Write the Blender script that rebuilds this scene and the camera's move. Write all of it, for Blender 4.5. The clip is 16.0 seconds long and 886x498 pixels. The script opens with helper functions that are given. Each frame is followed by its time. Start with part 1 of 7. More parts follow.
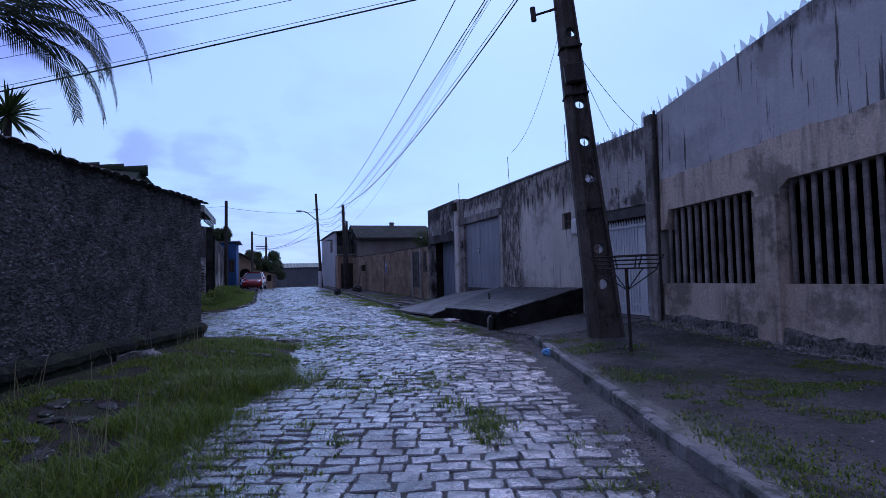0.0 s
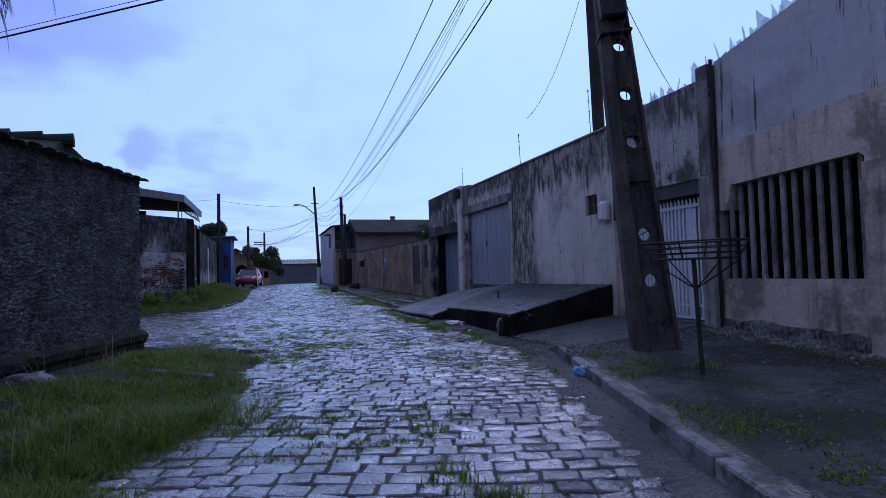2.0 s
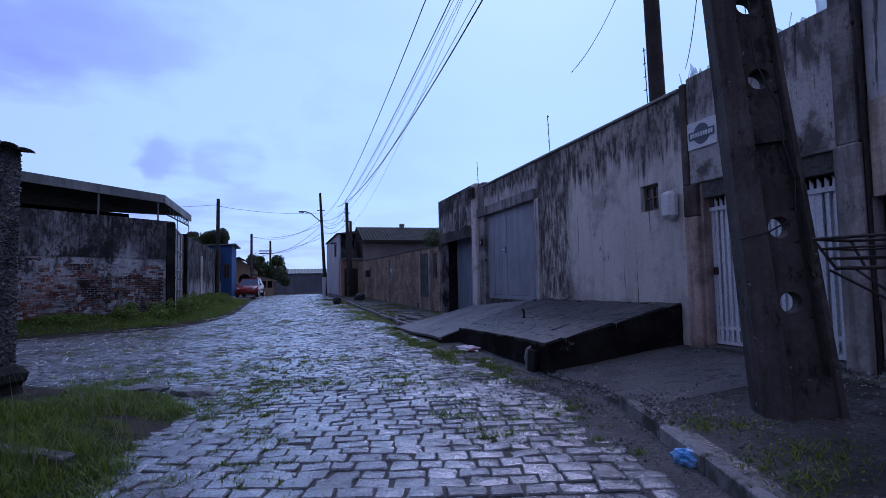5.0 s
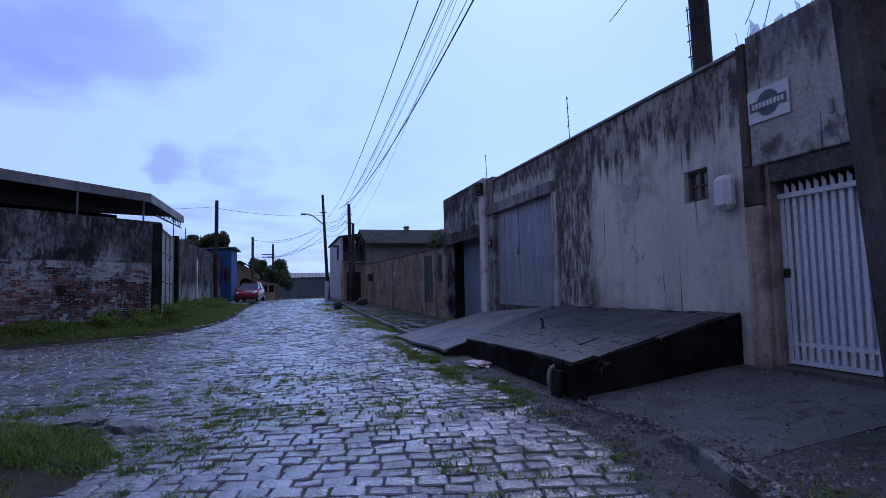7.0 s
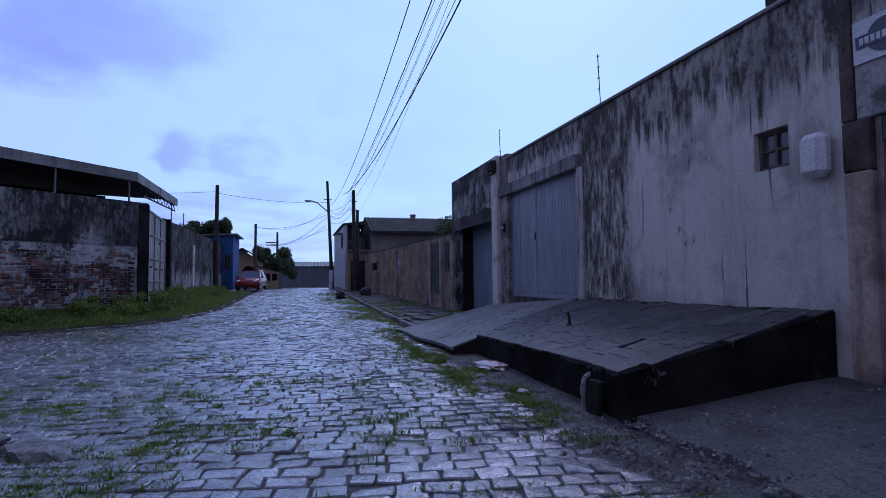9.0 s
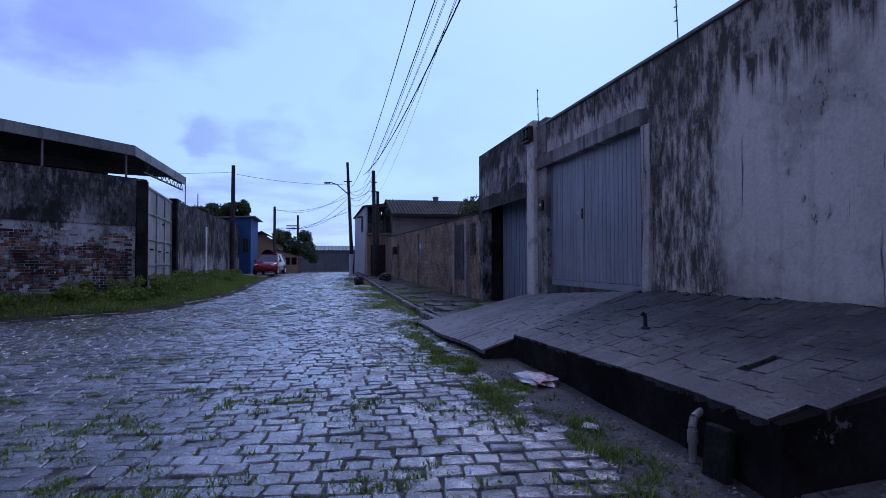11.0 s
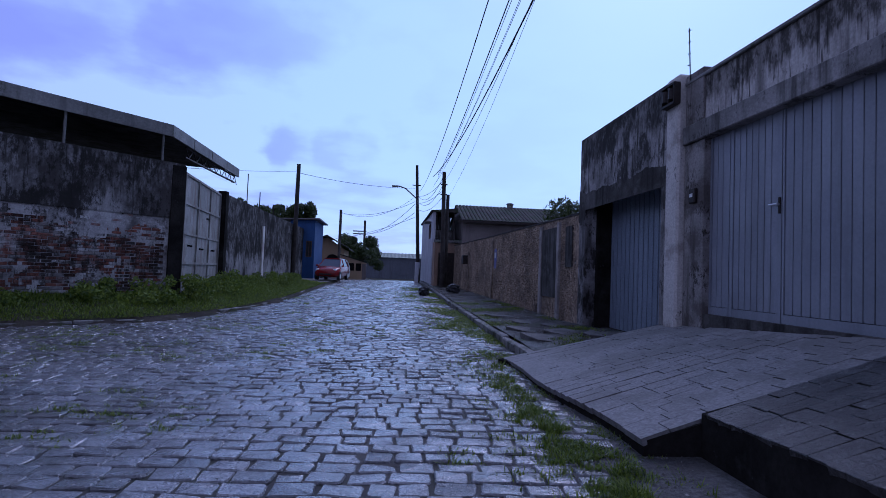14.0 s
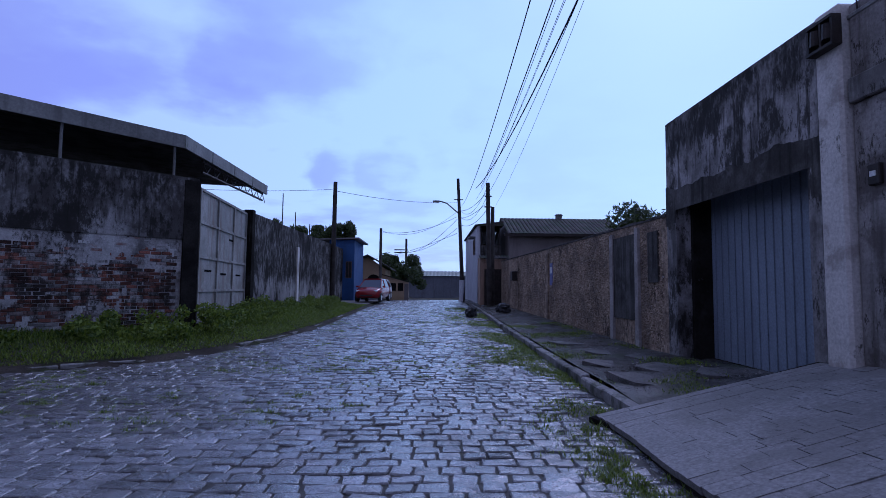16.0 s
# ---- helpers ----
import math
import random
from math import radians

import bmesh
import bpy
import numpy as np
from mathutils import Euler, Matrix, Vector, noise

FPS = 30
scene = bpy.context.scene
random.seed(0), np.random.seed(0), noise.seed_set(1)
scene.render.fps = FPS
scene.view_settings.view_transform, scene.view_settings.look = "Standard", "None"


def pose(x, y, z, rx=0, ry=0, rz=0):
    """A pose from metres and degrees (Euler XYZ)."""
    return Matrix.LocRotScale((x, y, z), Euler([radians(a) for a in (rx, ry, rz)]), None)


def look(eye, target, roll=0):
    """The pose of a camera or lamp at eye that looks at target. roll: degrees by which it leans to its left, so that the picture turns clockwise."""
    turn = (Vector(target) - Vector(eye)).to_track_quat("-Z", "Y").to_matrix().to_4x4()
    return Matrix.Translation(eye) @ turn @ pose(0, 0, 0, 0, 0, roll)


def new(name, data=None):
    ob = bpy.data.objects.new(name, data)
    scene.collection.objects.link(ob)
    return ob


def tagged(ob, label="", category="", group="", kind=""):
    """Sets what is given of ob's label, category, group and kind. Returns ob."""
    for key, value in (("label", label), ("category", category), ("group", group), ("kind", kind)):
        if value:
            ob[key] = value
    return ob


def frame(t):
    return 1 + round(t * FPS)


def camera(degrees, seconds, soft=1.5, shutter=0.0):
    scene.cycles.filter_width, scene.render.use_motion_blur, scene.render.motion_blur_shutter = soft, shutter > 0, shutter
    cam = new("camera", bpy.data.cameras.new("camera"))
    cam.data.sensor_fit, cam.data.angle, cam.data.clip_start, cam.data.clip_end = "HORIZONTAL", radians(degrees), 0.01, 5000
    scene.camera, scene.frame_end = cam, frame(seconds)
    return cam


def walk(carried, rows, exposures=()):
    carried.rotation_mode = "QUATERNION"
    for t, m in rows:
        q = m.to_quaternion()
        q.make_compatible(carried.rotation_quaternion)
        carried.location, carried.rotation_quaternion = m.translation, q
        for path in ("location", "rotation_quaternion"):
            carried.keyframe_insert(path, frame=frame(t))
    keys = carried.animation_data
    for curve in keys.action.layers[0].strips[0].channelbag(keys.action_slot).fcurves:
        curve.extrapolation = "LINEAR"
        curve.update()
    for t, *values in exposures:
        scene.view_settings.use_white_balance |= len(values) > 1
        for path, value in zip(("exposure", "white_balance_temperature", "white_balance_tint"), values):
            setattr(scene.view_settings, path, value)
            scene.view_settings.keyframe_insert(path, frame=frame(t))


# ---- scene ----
cam = camera(78.2, 16.0, soft=0.75)
METRES, EYE, TILT, LEAN, TURN = 15.0, 1.36, 3.5, -1.7, -18.3
ROWS = [
    (0.0, 0.0, 0.0, 0.0, -0.05, -0.84, 3.12),
    (0.5, 0.0011, 0.0373, -0.0023, 0.05, -0.91, 3.09),
    (1.0, 0.0023, 0.08, -0.0059, 0.13, -0.94, 3.1),
    (1.5, 0.0034, 0.1136, -0.0087, 0.25, -1.06, 3.31),
    (2.0, 0.0041, 0.1459, -0.0112, 0.37, -1.22, 3.32),
    (2.5, 0.004, 0.1828, -0.0135, 0.57, -1.17, 3.21),
    (3.0, 0.0047, 0.2117, -0.0152, 0.7, -1.12, 3.32),
    (3.5, 0.0049, 0.2388, -0.0161, 0.88, -0.9, 3.42),
    (4.0, 0.0043, 0.269, -0.0173, 1.09, -0.46, 3.11),
    (6.5, 0.0025, 0.3982, -0.0253, 2.13, 0.15, 3.16),
    (7.0, 0.0017, 0.4209, -0.0255, 2.26, 0.41, 3.1),
    (7.5, 0.0012, 0.4415, -0.0227, 2.44, 1.15, 3.1),
    (8.0, 0.0011, 0.4623, -0.023, 2.48, 1.49, 3.07),
    (8.5, -0.0008, 0.49, -0.0283, 2.8, 0.67, 2.92),
    (9.0, -0.003, 0.5157, -0.0351, 3.03, -0.48, 2.42),
    (11.5, -0.0201, 0.6673, -0.0432, 6.25, -1.96, 2.29),
    (12.0, -0.0258, 0.6982, -0.0445, 7.18, -0.64, 2.41),
    (12.5, -0.0344, 0.7369, -0.0469, 8.36, 0.29, 2.13),
    (13.0, -0.0434, 0.7711, -0.0486, 9.57, -0.3, 1.84),
    (13.5, -0.0552, 0.812, -0.0513, 11.07, -0.52, 1.1),
    (14.0, -0.0676, 0.8456, -0.0551, 12.45, -0.63, 0.21),
    (14.5, -0.0777, 0.8789, -0.056, 13.62, -0.34, 0.59),
    (15.0, -0.0888, 0.9188, -0.0574, 14.83, 0.07, 1.77),
    (15.5, -0.0999, 0.9504, -0.0561, 15.88, 0.78, 2.07),
    (16.0, -0.1117, 0.982, -0.0568, 16.9, 1.26, 2.11),
]
walk(cam, [(t, pose(0, 0, EYE, TILT, LEAN, TURN) @ pose(METRES * x, METRES * y, METRES * z, 90 + pitch, roll, yaw)) for t, x, y, z, yaw, pitch, roll in ROWS],
     exposures=[(0.0, -0.45, 4650, 42), (16.0, -0.45, 4650, 42)])

# ---- sky and sun: overcast evening, brighter ahead ----
SUN_AZ, SUN_EL = 28.0, 42.0        # degrees right of the street's direction, and above the horizon


def make_world():
    w = bpy.data.worlds.new("overcast_sky")
    scene.world = w
    w.use_nodes = True
    nt = w.node_tree
    nt.nodes.clear()
    N, L = nt.nodes.new, nt.links.new
    out, bg = N("ShaderNodeOutputWorld"), N("ShaderNodeBackground")
    sky = N("ShaderNodeTexSky")
    sky.sky_type, sky.sun_disc = "NISHITA", False
    sky.sun_elevation, sky.sun_rotation = radians(SUN_EL), radians(SUN_AZ)
    co, sep = N("ShaderNodeTexCoord"), N("ShaderNodeSeparateXYZ")
    L(co.outputs["Generated"], sep.inputs[0])
    up = N("ShaderNodeMath"); up.operation = "MAXIMUM"; up.inputs[1].default_value = 0.0
    L(sep.outputs["Z"], up.inputs[0])
    add = N("ShaderNodeMath"); add.operation = "ADD"; add.inputs[1].default_value = 0.13
    L(up.outputs[0], add.inputs[0])
    dv = [N("ShaderNodeMath"), N("ShaderNodeMath")]
    for d, k in zip(dv, "XY"):
        d.operation = "DIVIDE"
        L(sep.outputs[k], d.inputs[0]); L(add.outputs[0], d.inputs[1])
    comb = N("ShaderNodeCombineXYZ")
    L(dv[0].outputs[0], comb.inputs[0]); L(dv[1].outputs[0], comb.inputs[1])
    big, small = N("ShaderNodeTexNoise"), N("ShaderNodeTexNoise")
    for n, s, d in ((big, 0.8, 4.0), (small, 2.4, 5.0)):
        n.inputs["Scale"].default_value, n.inputs["Detail"].default_value = s, d
        n.inputs["Roughness"].default_value = 0.5
        L(comb.outputs[0], n.inputs["Vector"])
    mixn = N("ShaderNodeMix"); mixn.inputs[0].default_value = 0.42
    L(big.outputs["Fac"], mixn.inputs[2]); L(small.outputs["Fac"], mixn.inputs[3])
    # single banks of cloud: direction, half width, how much denser (-) or thinner (+)
    warp = N("ShaderNodeTexNoise")
    warp.inputs["Scale"].default_value, warp.inputs["Detail"].default_value = 4.5, 6.0
    L(co.outputs["Generated"], warp.inputs["Vector"])
    cen = N("ShaderNodeVectorMath"); cen.operation = "SUBTRACT"; cen.inputs[1].default_value = (0.5, 0.5, 0.5)
    L(warp.outputs["Color"], cen.inputs[0])
    bent = N("ShaderNodeVectorMath"); bent.operation = "MULTIPLY_ADD"; bent.inputs[1].default_value = (0.36, 0.3, 0.13)
    L(cen.outputs[0], bent.inputs[0]); L(co.outputs["Generated"], bent.inputs[2])
    dens = mixn.outputs[0]
    for way, half, much in (((-0.31, 0.88, 0.375), 0.17, -0.105), ((-0.53, 0.79, 0.3), 0.2, -0.05), ((-0.3, 0.92, 0.25), 0.15, 0.15), ((-0.47, 0.86, 0.2), 0.16, 0.12), ((-0.05, 0.93, 0.3), 0.2, 0.08), ((-0.16, 0.91, 0.38), 0.1, -0.06), ((0.1, 0.94, 0.33), 0.07, -0.05), ((-0.212, 0.955, 0.203), 0.062, -0.11), ((-0.072, 0.977, 0.2), 0.055, -0.12), ((0.0, 0.98, 0.24), 0.05, -0.06), ((0.0, 0.995, 0.1), 0.09, -0.05)):
        dist = N("ShaderNodeVectorMath"); dist.operation = "DISTANCE"; dist.inputs[1].default_value = way
        L(bent.outputs[0], dist.inputs[0])
        fall = N("ShaderNodeMapRange"); fall.interpolation_type = "SMOOTHSTEP"
        for slot, val in (("From Min", half * 0.25), ("From Max", half), ("To Min", much), ("To Max", 0.0)):
            fall.inputs[slot].default_value = val
        L(dist.outputs["Value"], fall.inputs["Value"])
        plus = N("ShaderNodeMath"); plus.operation = "ADD"
        L(dens, plus.inputs[0]); L(fall.outputs[0], plus.inputs[1])
        dens = plus.outputs[0]
    ramp = N("ShaderNodeValToRGB")
    e = ramp.color_ramp.elements
    e[0].position, e[0].color = 0.36, (0.42, 0.5, 0.77, 1)
    e[1].position, e[1].color = 0.55, (0.7, 0.93, 0.88, 1)
    e.new(0.43).color = (0.47, 0.58, 0.79, 1)
    e.new(0.49).color = (0.6, 0.78, 0.84, 1)
    L(dens, ramp.inputs[0])
    # the cloud is thinner towards the hidden sun
    sundir = Vector((math.sin(radians(SUN_AZ)) * math.cos(radians(22)), math.cos(radians(SUN_AZ)) * math.cos(radians(22)), math.sin(radians(22))))
    dot = N("ShaderNodeVectorMath"); dot.operation = "DOT_PRODUCT"; dot.inputs[1].default_value = sundir
    L(co.outputs["Generated"], dot.inputs[0])
    rng = N("ShaderNodeMapRange")
    rng.inputs["From Min"].default_value, rng.inputs["From Max"].default_value = 0.72, 1.0
    rng.inputs["To Min"].default_value, rng.inputs["To Max"].default_value = 0.0, 0.95
    L(dot.outputs["Value"], rng.inputs["Value"])
    glow = N("ShaderNodeMix"); glow.data_type = "RGBA"
    glow.inputs["B"].default_value = (0.69, 0.96, 0.9, 1)
    L(rng.outputs[0], glow.inputs["Factor"]); L(ramp.outputs[0], glow.inputs["A"])
    # heavier cloud away from the hidden sun
    away = N("ShaderNodeMapRange")
    away.inputs["From Min"].default_value, away.inputs["From Max"].default_value = 0.0, 0.8
    L(dot.outputs["Value"], away.inputs["Value"])
    grey = N("ShaderNodeMix"); grey.data_type = "RGBA"
    grey.inputs["A"].default_value, grey.inputs["B"].default_value = (0.88, 0.66, 0.58, 1), (1, 1, 1, 1)
    L(away.outputs[0], grey.inputs["Factor"])
    dim = N("ShaderNodeMix"); dim.data_type, dim.blend_type = "RGBA", "MULTIPLY"
    dim.inputs["Factor"].default_value = 1.0
    L(glow.outputs["Result"], dim.inputs["A"]); L(grey.outputs["Result"], dim.inputs["B"])
    mix = N("ShaderNodeMix"); mix.data_type, mix.blend_type = "RGBA", "ADD"
    mix.inputs["Factor"].default_value = 0.03
    L(dim.outputs["Result"], mix.inputs["A"]); L(sky.outputs[0], mix.inputs["B"])
    L(mix.outputs["Result"], bg.inputs["Color"])
    bg.inputs["Strength"].default_value = 0.9
    L(bg.outputs[0], out.inputs[0])


make_world()
sun = new("sun", bpy.data.lights.new("sun", "SUN"))
sun.data.energy, sun.data.angle, sun.data.color = 1.0, radians(25), (1.0, 0.9, 0.78)
sun.matrix_world = look((0, 0, 0), (-math.sin(radians(SUN_AZ)) * math.cos(radians(SUN_EL)), -math.cos(radians(SUN_AZ)) * math.cos(radians(SUN_EL)), -math.sin(radians(SUN_EL))))


# ---- materials ----
def surface(name, a, b, scale=2.0, rough=0.85, bump=0.3, grain=60.0, streak=None, streak_amt=0.5, blot=None, blot_amt=0.5, blot_scale=1.0, metal=0.0, island=0.0, rough_var=0.1, stretch=(5, 5, 0.45), bump_dist=0.01, top=None, pick=0.0, zone=None, blot_lo=0.48, spec=0.25, amp=(0.72, 1.22), some=None, mould=None, drip=None, cracks=None, film=0.0, run=0.55, flakes=None):
    """A weathered surface: two tones, fine grain, optional run-off streaks and blotches, and relief."""
    m = bpy.data.materials.new(name)
    m.use_nodes = True
    nt = m.node_tree
    N, L = nt.nodes.new, nt.links.new
    bs = nt.nodes["Principled BSDF"]
    place = N("ShaderNodeNewGeometry").outputs["Position"]

    def tex(sc, detail=6.0, rough_=0.6, mapped=None):
        n = N("ShaderNodeTexNoise")
        n.inputs["Scale"].default_value, n.inputs["Detail"].default_value, n.inputs["Roughness"].default_value = sc, detail, rough_
        if mapped:
            mp = N("ShaderNodeMapping"); mp.inputs["Scale"].default_value = mapped
            L(place, mp.inputs[0]); L(mp.outputs[0], n.inputs["Vector"])
        else:
            L(place, n.inputs["Vector"])
        return n

    def ramp(src, lo, hi):
        r = N("ShaderNodeMapRange"); r.interpolation_type = "SMOOTHSTEP"
        r.inputs["From Min"].default_value, r.inputs["From Max"].default_value = lo, hi
        L(src, r.inputs["Value"])
        return r.outputs[0]

    def blend(fac, ca, cb, mode="MIX"):
        x = N("ShaderNodeMix"); x.data_type, x.blend_type = "RGBA", mode
        for s, v in (("Factor", fac), ("A", ca), ("B", cb)):
            if isinstance(v, (int, float)):
                x.inputs[s].default_value = v
            elif isinstance(v, tuple):
                x.inputs[s].default_value = (*v, 1)
            else:
                L(v, x.inputs[s])
        return x.outputs["Result"]

    def times(src, k):
        t = N("ShaderNodeMath"); t.operation = "MULTIPLY"; t.inputs[1].default_value = k
        L(src, t.inputs[0])
        return t.outputs[0]

    base = blend(ramp(tex(scale).outputs["Fac"], 0.32, 0.68), a, b)
    if some:
        # a share of the pieces wears another colour
        rs = N("ShaderNodeNewGeometry").outputs["Random Per Island"] if island else N("ShaderNodeObjectInfo").outputs["Random"]
        wn = N("ShaderNodeTexWhiteNoise"); wn.noise_dimensions = "1D"
        L(rs, wn.inputs["W"])
        base = blend(ramp(wn.outputs["Value"], some[1] - 0.1, some[1] + 0.1), base, some[0])
    fine = tex(grain, 4.0)
    g = N("ShaderNodeMapRange")
    g.inputs["From Min"].default_value, g.inputs["From Max"].default_value = 0.25, 0.75
    g.inputs["To Min"].default_value, g.inputs["To Max"].default_value = amp
    L(fine.outputs["Fac"], g.inputs["Value"])
    base = blend(1.0, base, g.outputs[0], "MULTIPLY")
    if blot:
        base = blend(times(ramp(tex(blot_scale, 8.0, 0.65).outputs["Fac"], blot_lo, blot_lo + 0.13), blot_amt), base, blot)
    if streak:
        st = ramp(tex(1.0, 7.0, 0.62, stretch).outputs["Fac"], 0.47, 0.68)
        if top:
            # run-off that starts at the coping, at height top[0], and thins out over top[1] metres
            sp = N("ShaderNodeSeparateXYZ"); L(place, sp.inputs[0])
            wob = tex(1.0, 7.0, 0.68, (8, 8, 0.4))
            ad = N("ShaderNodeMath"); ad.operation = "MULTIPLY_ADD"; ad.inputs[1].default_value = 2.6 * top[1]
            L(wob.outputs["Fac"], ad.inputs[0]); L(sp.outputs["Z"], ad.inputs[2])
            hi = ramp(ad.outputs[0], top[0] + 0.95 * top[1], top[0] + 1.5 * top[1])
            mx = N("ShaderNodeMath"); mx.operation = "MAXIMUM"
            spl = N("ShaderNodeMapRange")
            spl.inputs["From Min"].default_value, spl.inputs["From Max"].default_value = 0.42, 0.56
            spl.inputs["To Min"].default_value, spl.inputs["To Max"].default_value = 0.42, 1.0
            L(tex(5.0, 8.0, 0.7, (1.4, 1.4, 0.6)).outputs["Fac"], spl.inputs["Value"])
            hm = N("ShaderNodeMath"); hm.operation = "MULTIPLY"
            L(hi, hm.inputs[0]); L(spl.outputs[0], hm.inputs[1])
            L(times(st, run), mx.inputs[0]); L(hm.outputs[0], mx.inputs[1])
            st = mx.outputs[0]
        if zone:
            # a stretch of the wall, between two places along y, that mould has taken over
            sp2 = N("ShaderNodeSeparateXYZ"); L(place, sp2.inputs[0])
            wy = N("ShaderNodeMath"); wy.operation = "MULTIPLY_ADD"; wy.inputs[1].default_value = 0.9
            L(tex(1.3, 6.0, 0.6).outputs["Fac"], wy.inputs[0]); L(sp2.outputs["Y"], wy.inputs[2])
            zn = ramp(wy.outputs[0], zone[0] + 0.45, zone[1] + 0.45)
            ml = N("ShaderNodeMath"); ml.operation = "MULTIPLY"
            L(zn, ml.inputs[0]); L(ramp(tex(4.0, 14.0, 0.8, (2.2, 2.2, 0.6)).outputs["Fac"], 0.35, 0.57), ml.inputs[1])
            mx2 = N("ShaderNodeMath"); mx2.operation = "MAXIMUM"
            L(st, mx2.inputs[0]); L(ml.outputs[0], mx2.inputs[1])
            st = mx2.outputs[0]
        base = blend(times(st, streak_amt), base, streak)
    if drip:
        base = blend(times(ramp(tex(1.0, 8.0, 0.65, (9, 9, 0.4)).outputs["Fac"], drip[1], drip[1] + 0.05), 0.8), base, drip[0])
    if mould:
        # sharp-edged growth: broad patches broken up by fine detail
        bigm, finm = tex(mould[2], 4.0, 0.55), tex(1.0, 14.0, 0.8, (mould[2] * 8, mould[2] * 8, mould[2] * 3.5))
        sm = N("ShaderNodeMath"); sm.operation = "MULTIPLY_ADD"; sm.inputs[1].default_value = 0.6
        L(finm.outputs["Fac"], sm.inputs[0]); L(times(bigm.outputs["Fac"], 0.4), sm.inputs[2])
        base = blend(times(ramp(sm.outputs[0], mould[1], mould[1] + 0.06), 0.88), base, mould[0])
    if flakes:
        base = blend(times(ramp(tex(flakes[2], 10.0, 0.75).outputs["Fac"], flakes[1], flakes[1] + 0.03), 0.85), base, flakes[0])
    if cracks:
        vo = N("ShaderNodeTexVoronoi"); vo.feature = "DISTANCE_TO_EDGE"; vo.inputs["Scale"].default_value = cracks[0]
        wv = N("ShaderNodeMix"); wv.data_type = "VECTOR"; wv.inputs["Factor"].default_value = 0.12
        L(place, wv.inputs["A"]); L(tex(5.0).outputs["Color"], wv.inputs["B"]); L(wv.outputs["Result"], vo.inputs["Vector"])
        gap = N("ShaderNodeMath"); gap.operation = "LESS_THAN"; gap.inputs[1].default_value = cracks[1]
        L(vo.outputs["Distance"], gap.inputs[0])
        mk = N("ShaderNodeMath"); mk.operation = "MULTIPLY"
        L(gap.outputs[0], mk.inputs[0]); L(ramp(tex(2.2).outputs["Fac"], 0.44, 0.5), mk.inputs[1])
        base = blend(times(mk.outputs[0], 0.85), base, (0.03, 0.03, 0.028))
    if island or pick:
        src = N("ShaderNodeNewGeometry").outputs["Random Per Island"] if island else N("ShaderNodeObjectInfo").outputs["Random"]
        k = island or pick
        r = N("ShaderNodeMapRange")
        r.inputs["To Min"].default_value, r.inputs["To Max"].default_value = 1 - k, 1 + k
        L(src, r.inputs["Value"])
        base = blend(1.0, base, r.outputs[0], "MULTIPLY")
    L(base, bs.inputs["Base Color"])
    rr = N("ShaderNodeMapRange")
    rr.inputs["To Min"].default_value, rr.inputs["To Max"].default_value = max(0.03, rough - rough_var), min(1, rough + rough_var)
    L(tex(scale * 3).outputs["Fac"], rr.inputs["Value"]); L(rr.outputs[0], bs.inputs["Roughness"])
    if film:
        # thin water film in the worn patches
        wet = times(ramp(tex(1.7, 5.0, 0.6).outputs["Fac"], 0.3, 0.6), film)
        L(wet, bs.inputs["Coat Weight"])
        bs.inputs["Coat Roughness"].default_value = 0.15
    bs.inputs["Metallic"].default_value = metal
    bs.inputs["Specular IOR Level"].default_value = spec
    if bump:
        bp = N("ShaderNodeBump"); bp.inputs["Strength"].default_value, bp.inputs["Distance"].default_value = bump, bump_dist
        L(fine.outputs["Fac"], bp.inputs["Height"]); L(bp.outputs[0], bs.inputs["Normal"])
        if film:
            bp2 = N("ShaderNodeBump"); bp2.inputs["Strength"].default_value, bp2.inputs["Distance"].default_value = 0.3, bump_dist
            L(fine.outputs["Fac"], bp2.inputs["Height"]); L(bp2.outputs[0], bs.inputs["Coat Normal"])
    return m


def plain(name, c, rough=0.5, metal=0.0, trans=0.0):
    m = bpy.data.materials.new(name)
    m.use_nodes = True
    b = m.node_tree.nodes["Principled BSDF"]
    b.inputs["Base Color"].default_value = (*c, 1)
    b.inputs["Roughness"].default_value, b.inputs["Metallic"].default_value = rough, metal
    b.inputs["Transmission Weight"].default_value = trans
    return m


M = {}
SETT = dict(film=1.0, mould=((0.05, 0.047, 0.045), 0.575, 2.5), spec=0.75, scale=1.1, rough=0.23, bump=0.8, grain=42, amp=(0.4, 1.65), blot=(0.07, 0.065, 0.065), blot_amt=0.7, blot_scale=0.45, rough_var=0.26, bump_dist=0.022)
M["cobble"] = surface("wet_granite_setts", (0.085, 0.085, 0.092), (0.185, 0.183, 0.195), island=0.42, **SETT)
M["cobble_one"] = surface("wet_granite_sett", (0.085, 0.085, 0.092), (0.185, 0.183, 0.195), pick=0.42, **SETT)
M["soil"] = surface("damp_soil_and_moss", (0.026, 0.022, 0.018), (0.062, 0.053, 0.044), 1.5, 0.9, 0.9, 30, blot=(0.03, 0.045, 0.012), blot_amt=0.6, blot_scale=1.7, blot_lo=0.47, bump_dist=0.03, spec=0.08)
M["gravel"] = surface("wet_gravel_and_dirt", (0.048, 0.046, 0.045), (0.098, 0.093, 0.089), 1.2, 0.7, 1.0, 26, amp=(0.4, 1.7), mould=((0.03, 0.027, 0.024), 0.555, 1.5), blot=(0.045, 0.041, 0.037), blot_amt=0.6, blot_scale=1.4, bump_dist=0.03)
